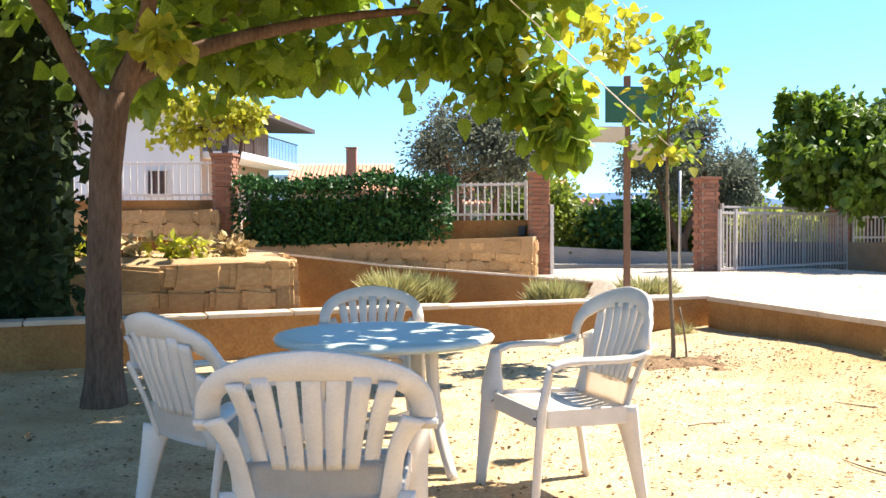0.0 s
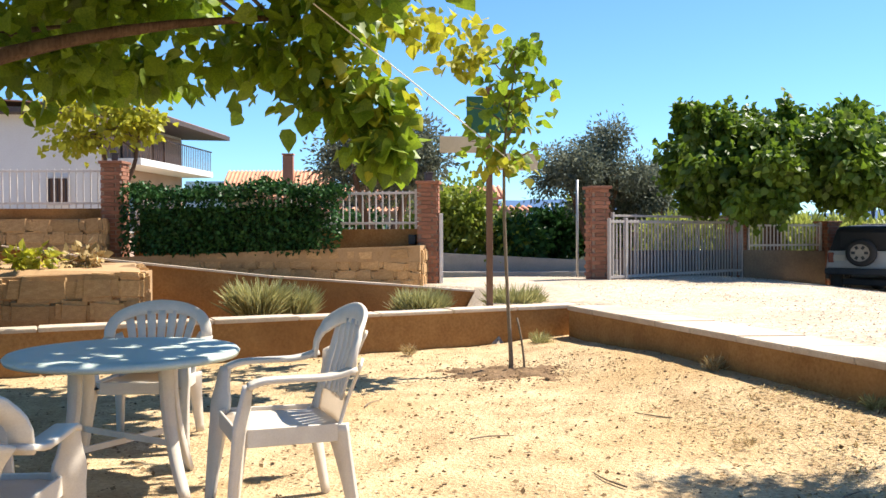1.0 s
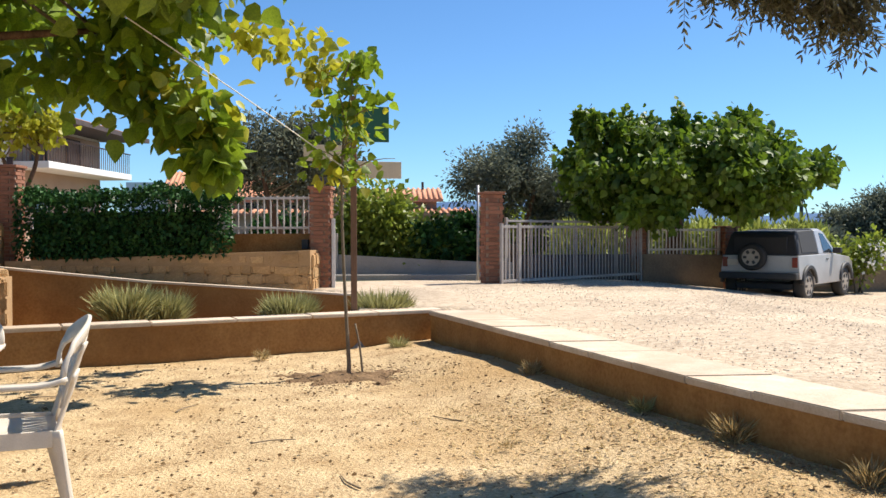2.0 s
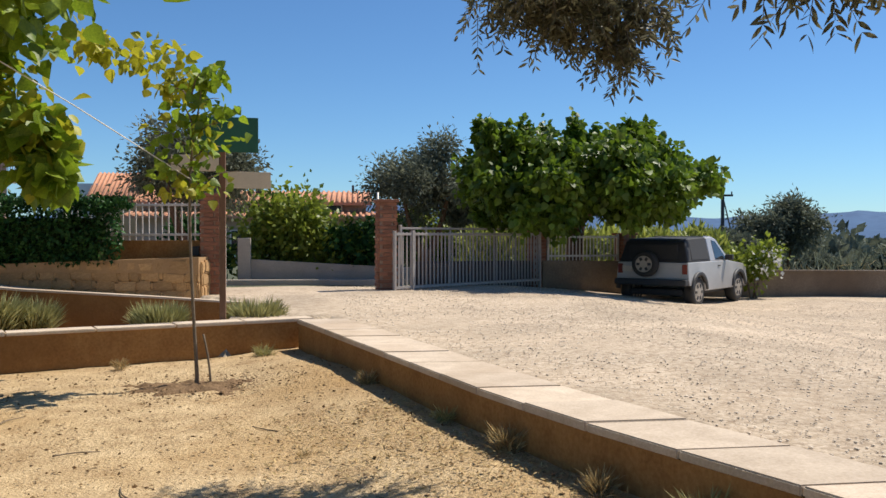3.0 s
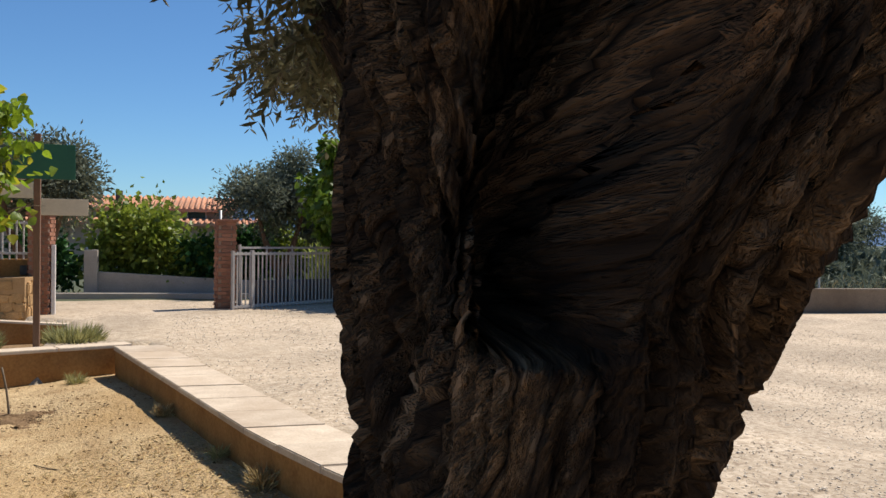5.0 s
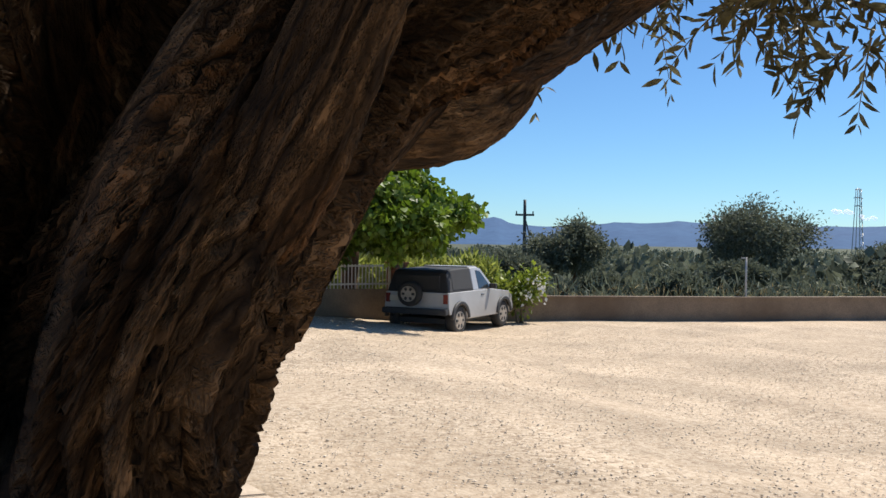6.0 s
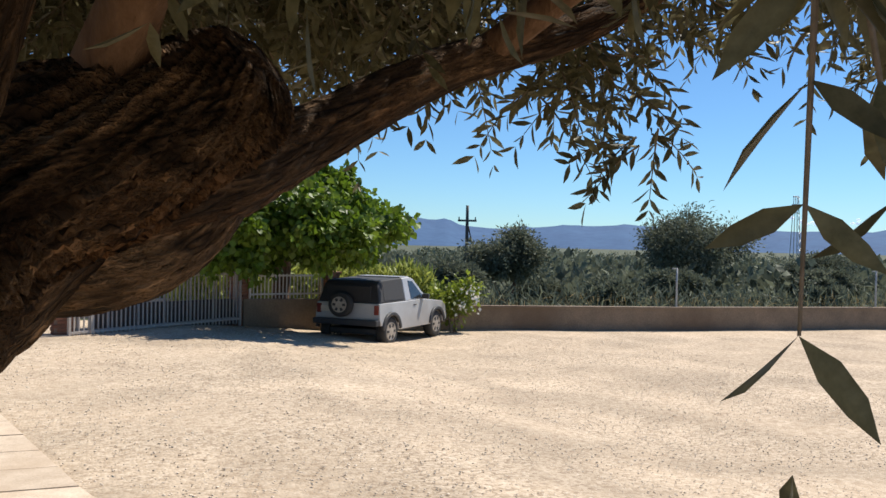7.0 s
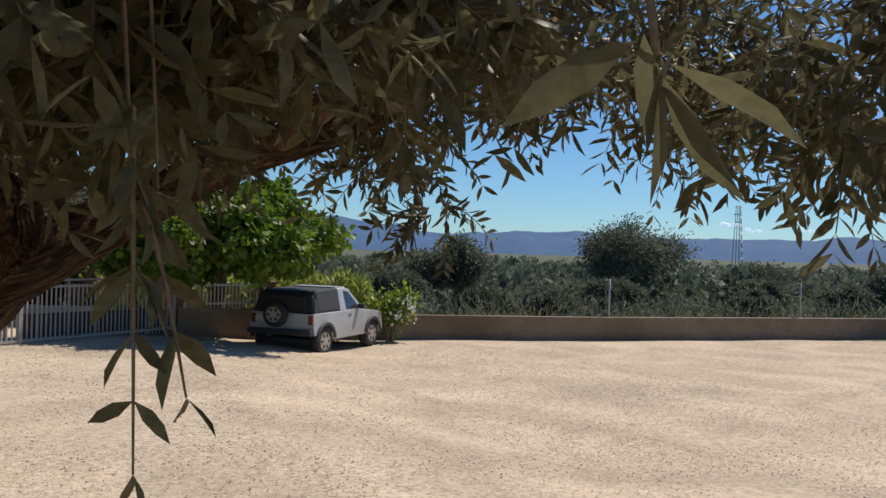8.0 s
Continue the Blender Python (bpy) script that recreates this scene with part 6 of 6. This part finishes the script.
spray_mass("crown", [
    # unseen high sprays, added to keep skylight off the trunk
    (4.5, -0.6, 3.75, 0.8, 0.25, 240, 0.34), (5.4, -0.3, 3.7, 0.8, 0.25, 240, 0.34), (4.9, 0.8, 3.8, 0.8, 0.25, 220, 0.34), (3.9, 0.2, 3.8, 0.7, 0.25, 170, 0.34), (6.2, 0.2, 3.6, 0.7, 0.2, 170, 0.32),
    (4.7, 1.3, 3.05, 0.5, 0.25, 190, 0.3), (5.3, 1.1, 2.98, 0.45, 0.2, 170, 0.28), (5.75, 0.75, 2.86, 0.3, 0.1, 80, 0.24), (5.0, 0.5, 2.78, 0.3, 0.1, 90, 0.22), (5.45, 0.4, 2.83, 0.25, 0.08, 60, 0.2),
    (5.05, -1.0, 2.62, 0.22, 0.07, 70, 0.16), (5.3, -1.05, 2.66, 0.2, 0.06, 60, 0.16), (5.62, -0.95, 2.74, 0.16, 0.05, 40, 0.16),
    (5.85, -0.6, 2.78, 0.2, 0.06, 50, 0.18), (6.75, -0.35, 2.86, 0.2, 0.08, 46, 0.2), (6.85, -0.6, 2.66, 0.10, 0.08, 16, 0.18),
    (4.2, 1.0, 2.8, 0.35, 0.12, 70, 0.24), (4.35, 0.9, 2.55, 0.15, 0.08, 22, 0.18), (3.85, 0.9, 2.9, 0.3, 0.12, 50, 0.24),
    (4.2, 2.2, 3.4, 0.7, 0.2, 110, 0.36), (4.2, 0.5, 3.4, 0.9, 0.3, 170, 0.36), (3.4, 1.4, 3.4, 0.6, 0.2, 100, 0.36),
    (5.1, 0.8, 3.25, 0.6, 0.22, 220, 0.3), (5.7, 0.6, 3.15, 0.45, 0.16, 130, 0.28), (6.2, 0.5, 2.92, 0.28, 0.10, 60, 0.24),
    (6.15, 0.45, 2.68, 0.18, 0.08, 26, 0.2), (6.25, 0.35, 2.5, 0.05, 0.04, 5, 0.18), (6.8, 0.35, 3.1, 0.4, 0.16, 90, 0.28), (7.15, 0.3, 2.85, 0.18, 0.1, 26, 0.24),
    (5.5, -0.5, 3.05, 0.5, 0.10, 150, 0.24), (6.2, -0.7, 3.06, 0.4, 0.10, 50, 0.22), (4.9, -0.5, 2.98, 0.35, 0.12, 200, 0.24), (5.1, -0.8, 2.87, 0.3, 0.08, 140, 0.22),
    (4.75, -0.9, 2.9, 0.35, 0.09, 150, 0.22), (6.35, -1.2, 2.78, 0.18, 0.10, 24, 0.2), (6.2, -1.15, 2.6, 0.10, 0.06, 14, 0.16), (5.8, -1.1, 2.98, 0.3, 0.08, 34, 0.2),
    (7.2, -0.3, 3.1, 0.5, 0.16, 55, 0.3), (5.3, -1.2, 2.92, 0.25, 0.06, 70, 0.18),
    # the last three hang unseen overhead, added to darken the bark below
    (4.4, -0.4, 3.1, 0.4, 0.14, 130, 0.26), (4.8, -0.95, 2.66, 0.3, 0.07, 90, 0.15), (5.1, -0.9, 2.74, 0.3, 0.07, 90, 0.16), (4.7, 1.9, 2.42, 0.2, 0.10, 50, 0.24), (4.5, 1.6, 2.52, 0.22, 0.10, 80, 0.22), (4.0, -1.2, 3.5, 0.9, 0.2, 130, 0.36), (5.2, -2.2, 3.6, 0.9, 0.2, 130, 0.36), (4.6, 0.3, 3.9, 1.0, 0.2, 130, 0.36)], ot, 12, 0.062)
spray_mass("far_crown", [(4.85, 4.8, 3.12, 0.5, 0.14, 190, 0.26), (5.1, 4.85, 2.9, 0.3, 0.12, 110, 0.24), (5.2, 4.8, 2.68, 0.12, 0.08, 26, 0.2), (4.7, 4.8, 2.95, 0.18, 0.08, 36, 0.22)], ot, 19, 0.072)
spray_mass("hanging_spray", [(5.27, -1.28, 2.80, 0.04, 0.03, 6, 0.14), (5.42, -1.5, 2.74, 0.05, 0.03, 7, 0.16)], ot, 15, 0.055)
rng = np.random.default_rng(44)
for at, way, ln, pr in (((5.248, -1.23, 2.66), (0.10, -0.02, -1.0), 0.20, 6), ((5.27, -1.23, 2.44), (0.28, -0.05, -0.8), 0.13, 5), ((5.263, -1.24, 2.50), (0.05, 0.10, -1.0), 0.26, 8), ((5.258, -1.24, 2.78), (0.12, 0.06, -1.0), 0.24, 7), ((5.208, -1.22, 2.80), (-0.15, 0.05, -0.9), 0.18, 6)):
    V, F, tv, tf = spray_arrays(at, way, ln, pr, 0.064, rng)
    raw("hanging_leaves", V, F, M["oliveleaf"], ot)
    raw("hanging_twig", tv, tf, M["twig"], ot)

# a tuft of large leaves close by
tuft_o = np.array([(5.425, -1.705, 2.475)] * 6) + rng.normal(size=(6, 3)) * 0.006
tuft_w = np.array([(-0.75, 0.35, -0.55), (0.05, 0.0, -1.0), (0.45, -0.2, -0.75), (0.8, -0.35, -0.45), (-0.25, 0.1, -1.0), (0.3, 0.3, -0.6)])
V, F = foliage(tuft_o, tuft_w, np.array([0.068, 0.062, 0.066, 0.07, 0.05, 0.05]), (LANCE, LANCE_F), rng)
raw("leaf_tuft", V, F, M["oliveleaf"], ot)
limb("tuft_twig", [(5.50, -1.5, 2.85, 0.004), (5.45, -1.64, 2.62, 0.003), (5.425, -1.705, 2.475, 0.002)], M["twig"], ot, 6, 5, 0)

# ======== distance ========
rs = random.Random(61)
spots = [(20.4, 30.0, 1.95, 4.0), (29.5, 30.0, 2.75, 5.3), (36.5, 29.5, 2.2, 3.2), (24.0, 33.5, 1.6, 2.0), (33.5, 36.0, 2.0, 2.4), (40.0, 24.0, 2.2, 3.1), (27.0, 38.0, 2.0, 2.4), (44.0, 29.0, 2.5, 3.0), (17.5, 38.0, 2.0, 2.6),
         (23.2, 27.0, 1.0, 1.5), (26.0, 26.5, 1.2, 1.9), (32.8, 25.5, 1.3, 2.0), (36.0, 24.0, 1.1, 1.7), (17.2, 27.5, 1.3, 2.3), (30.6, 23.8, 0.9, 1.3), (38.5, 21.5, 1.3, 1.9), (22.0, 24.6, 0.8, 1.2)]
for k, (x, y, w, h) in enumerate(spots):
    olive((x, y, float(ground_z(np.array(x), np.array(y)))), w, h, "round grey-green olive tree in the field", 70 + k, n=26, per=800, size=0.17)
rng = np.random.default_rng(8)
# far orchard, too many to count
C, W = [], []
for k in range(420):
    d = 42 + 200 * rng.random() ** 1.5
    a = math.radians(rng.uniform(-6, 72))
    x, y = d * math.sin(a), d * math.cos(a)
    h = rng.uniform(3.0, 4.9)
    q = rng.normal(size=(280, 3))
    q /= np.linalg.norm(q, axis=1, keepdims=True)
    C.append(np.array([x, y, h * 0.5 - 2.9]) + q * np.array([2.2, 2.2, h * 0.5]) * rng.uniform(0.6, 1.0, (280, 1)))
    W.append(q + rng.normal(size=q.shape) * 0.5)
C, W = np.concatenate(C), np.concatenate(W)
V, F = foliage(C, W, rng.uniform(0.3, 0.65, len(C)), (PLAIN, PLAIN_F), rng)
tagged(raw("far_orchard", V, F, M["farolive"], None), "grey-green orchard trees out to the hills", "orchard", kind="stuff")

# undergrowth behind the low wall
n = 9000
u = rng.random((n, 3))
bx, by = 13.5 + 34 * u[:, 0], 21.5 + 9 * u[:, 1] - 0.12 * 34 * u[:, 0]
base = np.stack([bx, by, ground_z(bx, by) + 0.9 * u[:, 2] ** 2], -1)
w = rng.normal(size=(n, 3)) * 0.5
w[:, 2] += 0.8
V, F = foliage(base, w, rng.uniform(0.2, 0.5, n), (BLADE * np.array([3, 1, 1]), BLADE_F), rng)
tagged(raw("undergrowth", V, F, M["farolive"], None), "grey-green weeds and low scrub behind the wall", "scrub", kind="stuff")

n = 3500
u = rng.random((n, 3))
bx, by = 13.5 + 30 * u[:, 0], 20.6 + 2.5 * u[:, 1] - 0.12 * 30 * u[:, 0]
base = np.stack([bx, by, ground_z(bx, by) + 0.7 * u[:, 2] ** 2], -1)
w = rng.normal(size=(n, 3)) * 0.5
w[:, 2] += 0.9
V, F = foliage(base, w, rng.uniform(0.12, 0.32, n), (BLADE, BLADE_F), rng)
tagged(raw("dry_undergrowth", V, F, M["drygrass"], None), "dry straw-coloured grass behind the low wall", "grass", kind="stuff")

# hills on the skyline; distance haze is painted into their blue colour
def hills(name, dist, az0, az1, tops, base, label):
    az = np.radians(np.linspace(az0, az1, 220))
    verts, faces = [], []
    for i, a in enumerate(az):
        deg = math.degrees(a)
        t = np.interp(deg, [p[0] for p in tops], [p[1] for p in tops])
        t += 0.16 * noise.fractal(Vector((deg * 0.45, dist * 0.01, 0)), 1.0, 2.0, 5)
        hgt = dist * math.tan(math.radians(max(0.05, t)))
        for j, (k, dd) in enumerate(((0, -0.25), (0.55, -0.12), (1.0, 0.0), (0.5, 0.15))):
            r = dist * (1 + dd) * (1 + 0.02 * noise.noise(Vector((deg * 0.8, j, 1))))
            verts.append((r * math.sin(a), r * math.cos(a), base + k * (hgt - base)))
        if i:
            for j in range(3):
                q = (i - 1) * 4 + j
                faces.append((q, q + 4, q + 5, q + 1))
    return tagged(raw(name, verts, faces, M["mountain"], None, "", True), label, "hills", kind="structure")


hills("backdrop_hills", 3200, -20, 85, [(-20, 1.0), (0, 1.9), (10, 2.3), (19, 2.0), (21, 1.6), (22.3, 1.75), (23.4, 1.2), (26, 1.2), (30, 1.35), (33, 1.5), (36, 1.4), (40, 1.15), (43, 1.3), (46, 1.2), (50, 1.5), (55, 1.15), (85, 1.1)], -40, "hills along the skyline, blue haze put into their colour")

# small far clouds, whitened by a glow of their own
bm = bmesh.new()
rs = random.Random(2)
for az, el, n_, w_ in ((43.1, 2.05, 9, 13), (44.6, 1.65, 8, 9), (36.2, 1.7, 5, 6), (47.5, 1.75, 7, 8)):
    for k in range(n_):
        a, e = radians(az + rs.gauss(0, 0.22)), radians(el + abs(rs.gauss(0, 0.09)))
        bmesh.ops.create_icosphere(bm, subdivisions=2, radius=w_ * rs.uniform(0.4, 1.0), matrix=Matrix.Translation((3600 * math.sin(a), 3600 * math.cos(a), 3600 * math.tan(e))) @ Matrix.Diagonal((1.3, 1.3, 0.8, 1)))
tagged(part("backdrop_clouds", bm, M["cloud"], None, "", True), "small self-glowing white clouds low over the hills", "cloud", kind="structure")

# poles
ep = thing("power_pole", (23.1, 40.0, 0.0), 0, "dark wooden power pole with crossarm and stay", "pole")
limb("shaft", [(0, 0, -0.3, 0.11), (0, 0, 2.2, 0.09), (0, 0, 4.25, 0.075)], M["darkmetal"], ep, 6, 8, 0)
boxpart("crossarm", (-0.48, 0.48, -0.05, 0.05, 3.42, 3.52), M["darkmetal"], ep, pose(0, 0, 0, 0, 0, -20))
limb("stay", [(0.0, 0, 3.4, 0.035), (0.22, 0, 2.6, 0.035), (0.85, 0, 0.0, 0.035)], M["darkmetal"], ep, 5, 6, 0)
for x in (-0.42, 0.0, 0.42):
    boxpart("insulator", (x - 0.03, x + 0.03, -0.03, 0.03, 3.52, 3.66), M["darkmetal"], ep, pose(0, 0, 0, 0, 0, -20), 0.01)
py_ = thing("power_pylon", (87.0, 84.0, 0.0), 20, "grey steel lattice pylon far off", "pylon")
for sx in (-1, 1):
    for sy in (-1, 1):
        limb("leg", [(sx * 0.55, sy * 0.55, -0.5, 0.06), (sx * 0.35, sy * 0.35, 5, 0.05), (sx * 0.2, sy * 0.2, 9.2, 0.04)], M["galv"], py_, 5, 5, 0)
for k in range(8):
    z = 0.6 + 1.05 * k
    r = 0.52 - 0.035 * k
    limb("brace", [(-r, -r, z, 0.03), (0, -r, z + 0.5, 0.03), (r, -r, z + 1.0, 0.03)], M["galv"], py_, 3, 4, 0)
    limb("brace", [(r, -r, z, 0.03), (0, -r, z + 0.5, 0.03), (-r, -r, z + 1.0, 0.03)], M["galv"], py_, 3, 4, 0)
for z, w in ((7.0, 0.9), (8.0, 1.1), (9.0, 0.8)):
    limb("crossarm", [(-w, 0, z, 0.06), (0, 0, z + 0.1, 0.07), (w, 0, z, 0.06)], M["galv"], py_, 3, 5, 0)
for k, (x, y) in enumerate(((19.95, 18.4), (26.5, 17.7), (34.0, 16.5))):
    fp = thing("fence_post", (x, y, 0.0), 0, "thin galvanised fence post behind the low wall", "post", "fence posts")
    limb("post_shaft", [(0, 0, -0.1, 0.028), (0, 0, 0.9, 0.028), (0, 0, 1.72, 0.026)], M["galv"], fp, 4, 7, 0)
    boxpart("post_arm", (-0.16, 0.02, -0.012, 0.012, 1.68, 1.71), M["galv"], fp)

# loose bits on the ground
rng = np.random.default_rng(33)
n = 15000
x, y = rng.uniform(-4.5, 5.4, n), rng.uniform(1.0, 10.0, n)
ok = (x < np.array([lerp_line(INNER, q) for q in y]) - 0.03) & (y < 9.15 + 0.4 * x)
x, y = x[ok], y[ok]
rise = 0.15 * smooth_step(1.3, 0.1, np.array([float(lerp_line(INNER, q)) for q in y]) - x) * (1 - 0.6 * smooth_step(8, 10, y))
c = np.stack([x, y, 0.03 * smooth_step(5.5, 10.2, y) + rise + 0.012], -1)
w = rng.normal(size=c.shape)
w[:, 2] *= 0.15
V, F = foliage(c, w, 0.008 + 0.034 * rng.random(len(c)) ** 2.5, (PLAIN, PLAIN_F), rng, 0.8)
tagged(raw("leaf_litter", V, F, M["litter"], None), "scattered dry leaves and straw on the earth", "litter", kind="stuff")
n = 9000
y = rng.uniform(0.5, 6.5, n)
x = lerp_line(INNER, y) - 0.06 - 1.5 * rng.random(n) ** 1.6
rise = 0.15 * smooth_step(1.3, 0.1, lerp_line(INNER, y) - x) * (1 - 0.6 * smooth_step(8, 10, y))
c = np.stack([x, y, 0.03 * smooth_step(5.5, 10.2, y) + rise + 0.014], -1)
w = rng.normal(size=c.shape)
w[:, 2] *= 0.25
V, F = foliage(c, w, 0.014 + 0.04 * rng.random(n) ** 2, (LANCE, LANCE_F), rng, 0.7)
tagged(raw("straw_litter", V, F, M["drygrass"], None), "pale dry olive leaves and straw below the wall", "litter", kind="stuff")
n = 60000
x, y = rng.uniform(3.6, 17.0, n), 0.6 + 16.5 * rng.random(n) ** 1.5
ok = x > np.array([lerp_line(INNER, q) for q in y]) + CAP_W + 0.02
x, y = x[ok], y[ok]
oct_v = np.array([(1, 0, 0), (-1, 0, 0), (0, 1, 0), (0, -1, 0), (0, 0, 0.45), (0, 0, -0.4)])
oct_f = np.array([(0, 2, 4), (2, 1, 4), (1, 3, 4), (3, 0, 4), (2, 0, 5), (1, 2, 5), (3, 1, 5), (0, 3, 5)])
s = 0.004 + 0.011 * rng.random(len(x)) ** 3
V = np.stack([x, y, ground_z(x, y) + 0.008], -1)[:, None] + s[:, None, None] * oct_v[None] * rng.uniform(0.6, 1.4, (len(x), 1, 3))
F = (oct_f[None] + (np.arange(len(x)) * 6)[:, None, None]).reshape(-1, 3)
tagged(raw("gravel_stones", V.reshape(-1, 3), F, M["pebble"], None), "loose pale gravel stones on the yard", "gravel", kind="stuff")


for k, (x, y, r, h) in enumerate(((5.0, 3.1, 0.16, 0.22), (4.72, 3.75, 0.12, 0.16), (4.45, 4.7, 0.15, 0.2), (4.2, 5.6, 0.10, 0.14), (5.25, 2.5, 0.14, 0.18), (3.75, 7.3, 0.12, 0.15), (2.7, 9.9, 0.14, 0.2), (1.2, 9.35, 0.12, 0.14), (3.1, 8.0, 0.09, 0.12), (4.15, 4.1, 0.07, 0.08), (3.2, 5.2, 0.06, 0.07))):
    rng = np.random.default_rng(300 + k)
    n = int(260 * r / 0.12)
    a = rng.random(n) * 2 * math.pi
    base = np.stack([r * 0.5 * rng.random(n) * np.cos(a), r * 0.5 * rng.random(n) * np.sin(a), rng.random(n) * h * 0.5], -1)
    w = np.stack([np.cos(a) * rng.uniform(0.3, 1.2, n), np.sin(a) * rng.uniform(0.3, 1.2, n), rng.uniform(0.3, 1.2, n)], -1)
    V, F = foliage(base, w, h * rng.uniform(0.3, 0.8, n), (BLADE, BLADE_F), rng)
    weed = thing("dry_weed", (x, y, 0.0 + (0.13 if k < 6 else 0.02)), 0, "small dry straw-coloured weed tuft on the earth", "weed", "dry weeds")
    raw("tuft", V, F, M["drygrass" if k % 3 else "lavender"], weed)
rng = np.random.default_rng(34)
n = 2600
x, y = rng.uniform(-4.5, 5.2, n), rng.uniform(1.0, 9.8, n)
ok = (x < lerp_line(INNER, y) - 0.05) & (y < 9.1 + 0.4 * x)
pit_x, pit_y = rng.normal(2.15, 0.5, 900), rng.normal(8.15, 0.34, 900)
x, y = np.concatenate([x[ok], pit_x]), np.concatenate([y[ok], pit_y])
rise = 0.15 * smooth_step(1.3, 0.1, lerp_line(INNER, y) - x) * (1 - 0.6 * smooth_step(8, 10, y))
sz = 0.004 + 0.014 * rng.random(len(x)) ** 3
V = np.stack([x, y, 0.03 * smooth_step(5.5, 10.2, y) + rise + 0.004], -1)[:, None] + sz[:, None, None] * oct_v[None] * rng.uniform(0.6, 1.4, (len(x), 1, 3))
F = (oct_f[None] + (np.arange(len(x)) * 6)[:, None, None]).reshape(-1, 3)
tagged(raw("earth_clods", V.reshape(-1, 3), F, M["tilled"], None), "small brown clods on the garden earth", "clods", kind="stuff")
for k, (x, y, a) in enumerate(((1.7, 5.6, 0.3), (0.9, 6.8, 1.2), (2.9, 6.2, 2.4), (3.3, 4.2, 0.8), (2.2, 4.6, 2.0), (-0.4, 7.4, 0.1))):
    st = thing("dead_stick", (x, y, 0.012), math.degrees(a), "thin dead stick lying on the earth", "stick", "dead sticks")
    limb("stick", [(-0.16, 0, 0, 0.006), (-0.02, 0.02, 0.004, 0.005), (0.14, -0.01, 0.002, 0.003)], M["twig"], st, 7, 5, 0.1, k)

# ======== stones of the walls ========
stone_face(wall_mid, (-3.9, 15.74), (1.44, 14.19), 0.45, 0.88, 1.08, 0.09, 0.15, 1, 0.30)
stone_face(wall_mid, (1.45, 14.2), (1.55, 14.58), 0.45, 1.08, 1.08, 0.09, 0.16, 2, 0.2)
stone_face(wall_low, (-5.8, 9.02), (-1.64, 9.65), 0.40, 0.78, 0.93, 0.10, 0.25, 3, 0.46)
stone_face(wall_low, (-1.62, 9.66), (-1.95, 10.6), 0.40, 0.93, 0.97, 0.10, 0.17, 4, 0.26)
stone_face(wall_up, (-9.5, 15.5), (-4.05, 15.64), 0.6, 1.6, 1.6, 0.10, 0.18, 5, 0.36)
stone_face(wall_up, (-4.03, 15.64), (-4.03, 16.1), 0.6, 1.6, 1.6, 0.09, 0.18, 6, 0.24)
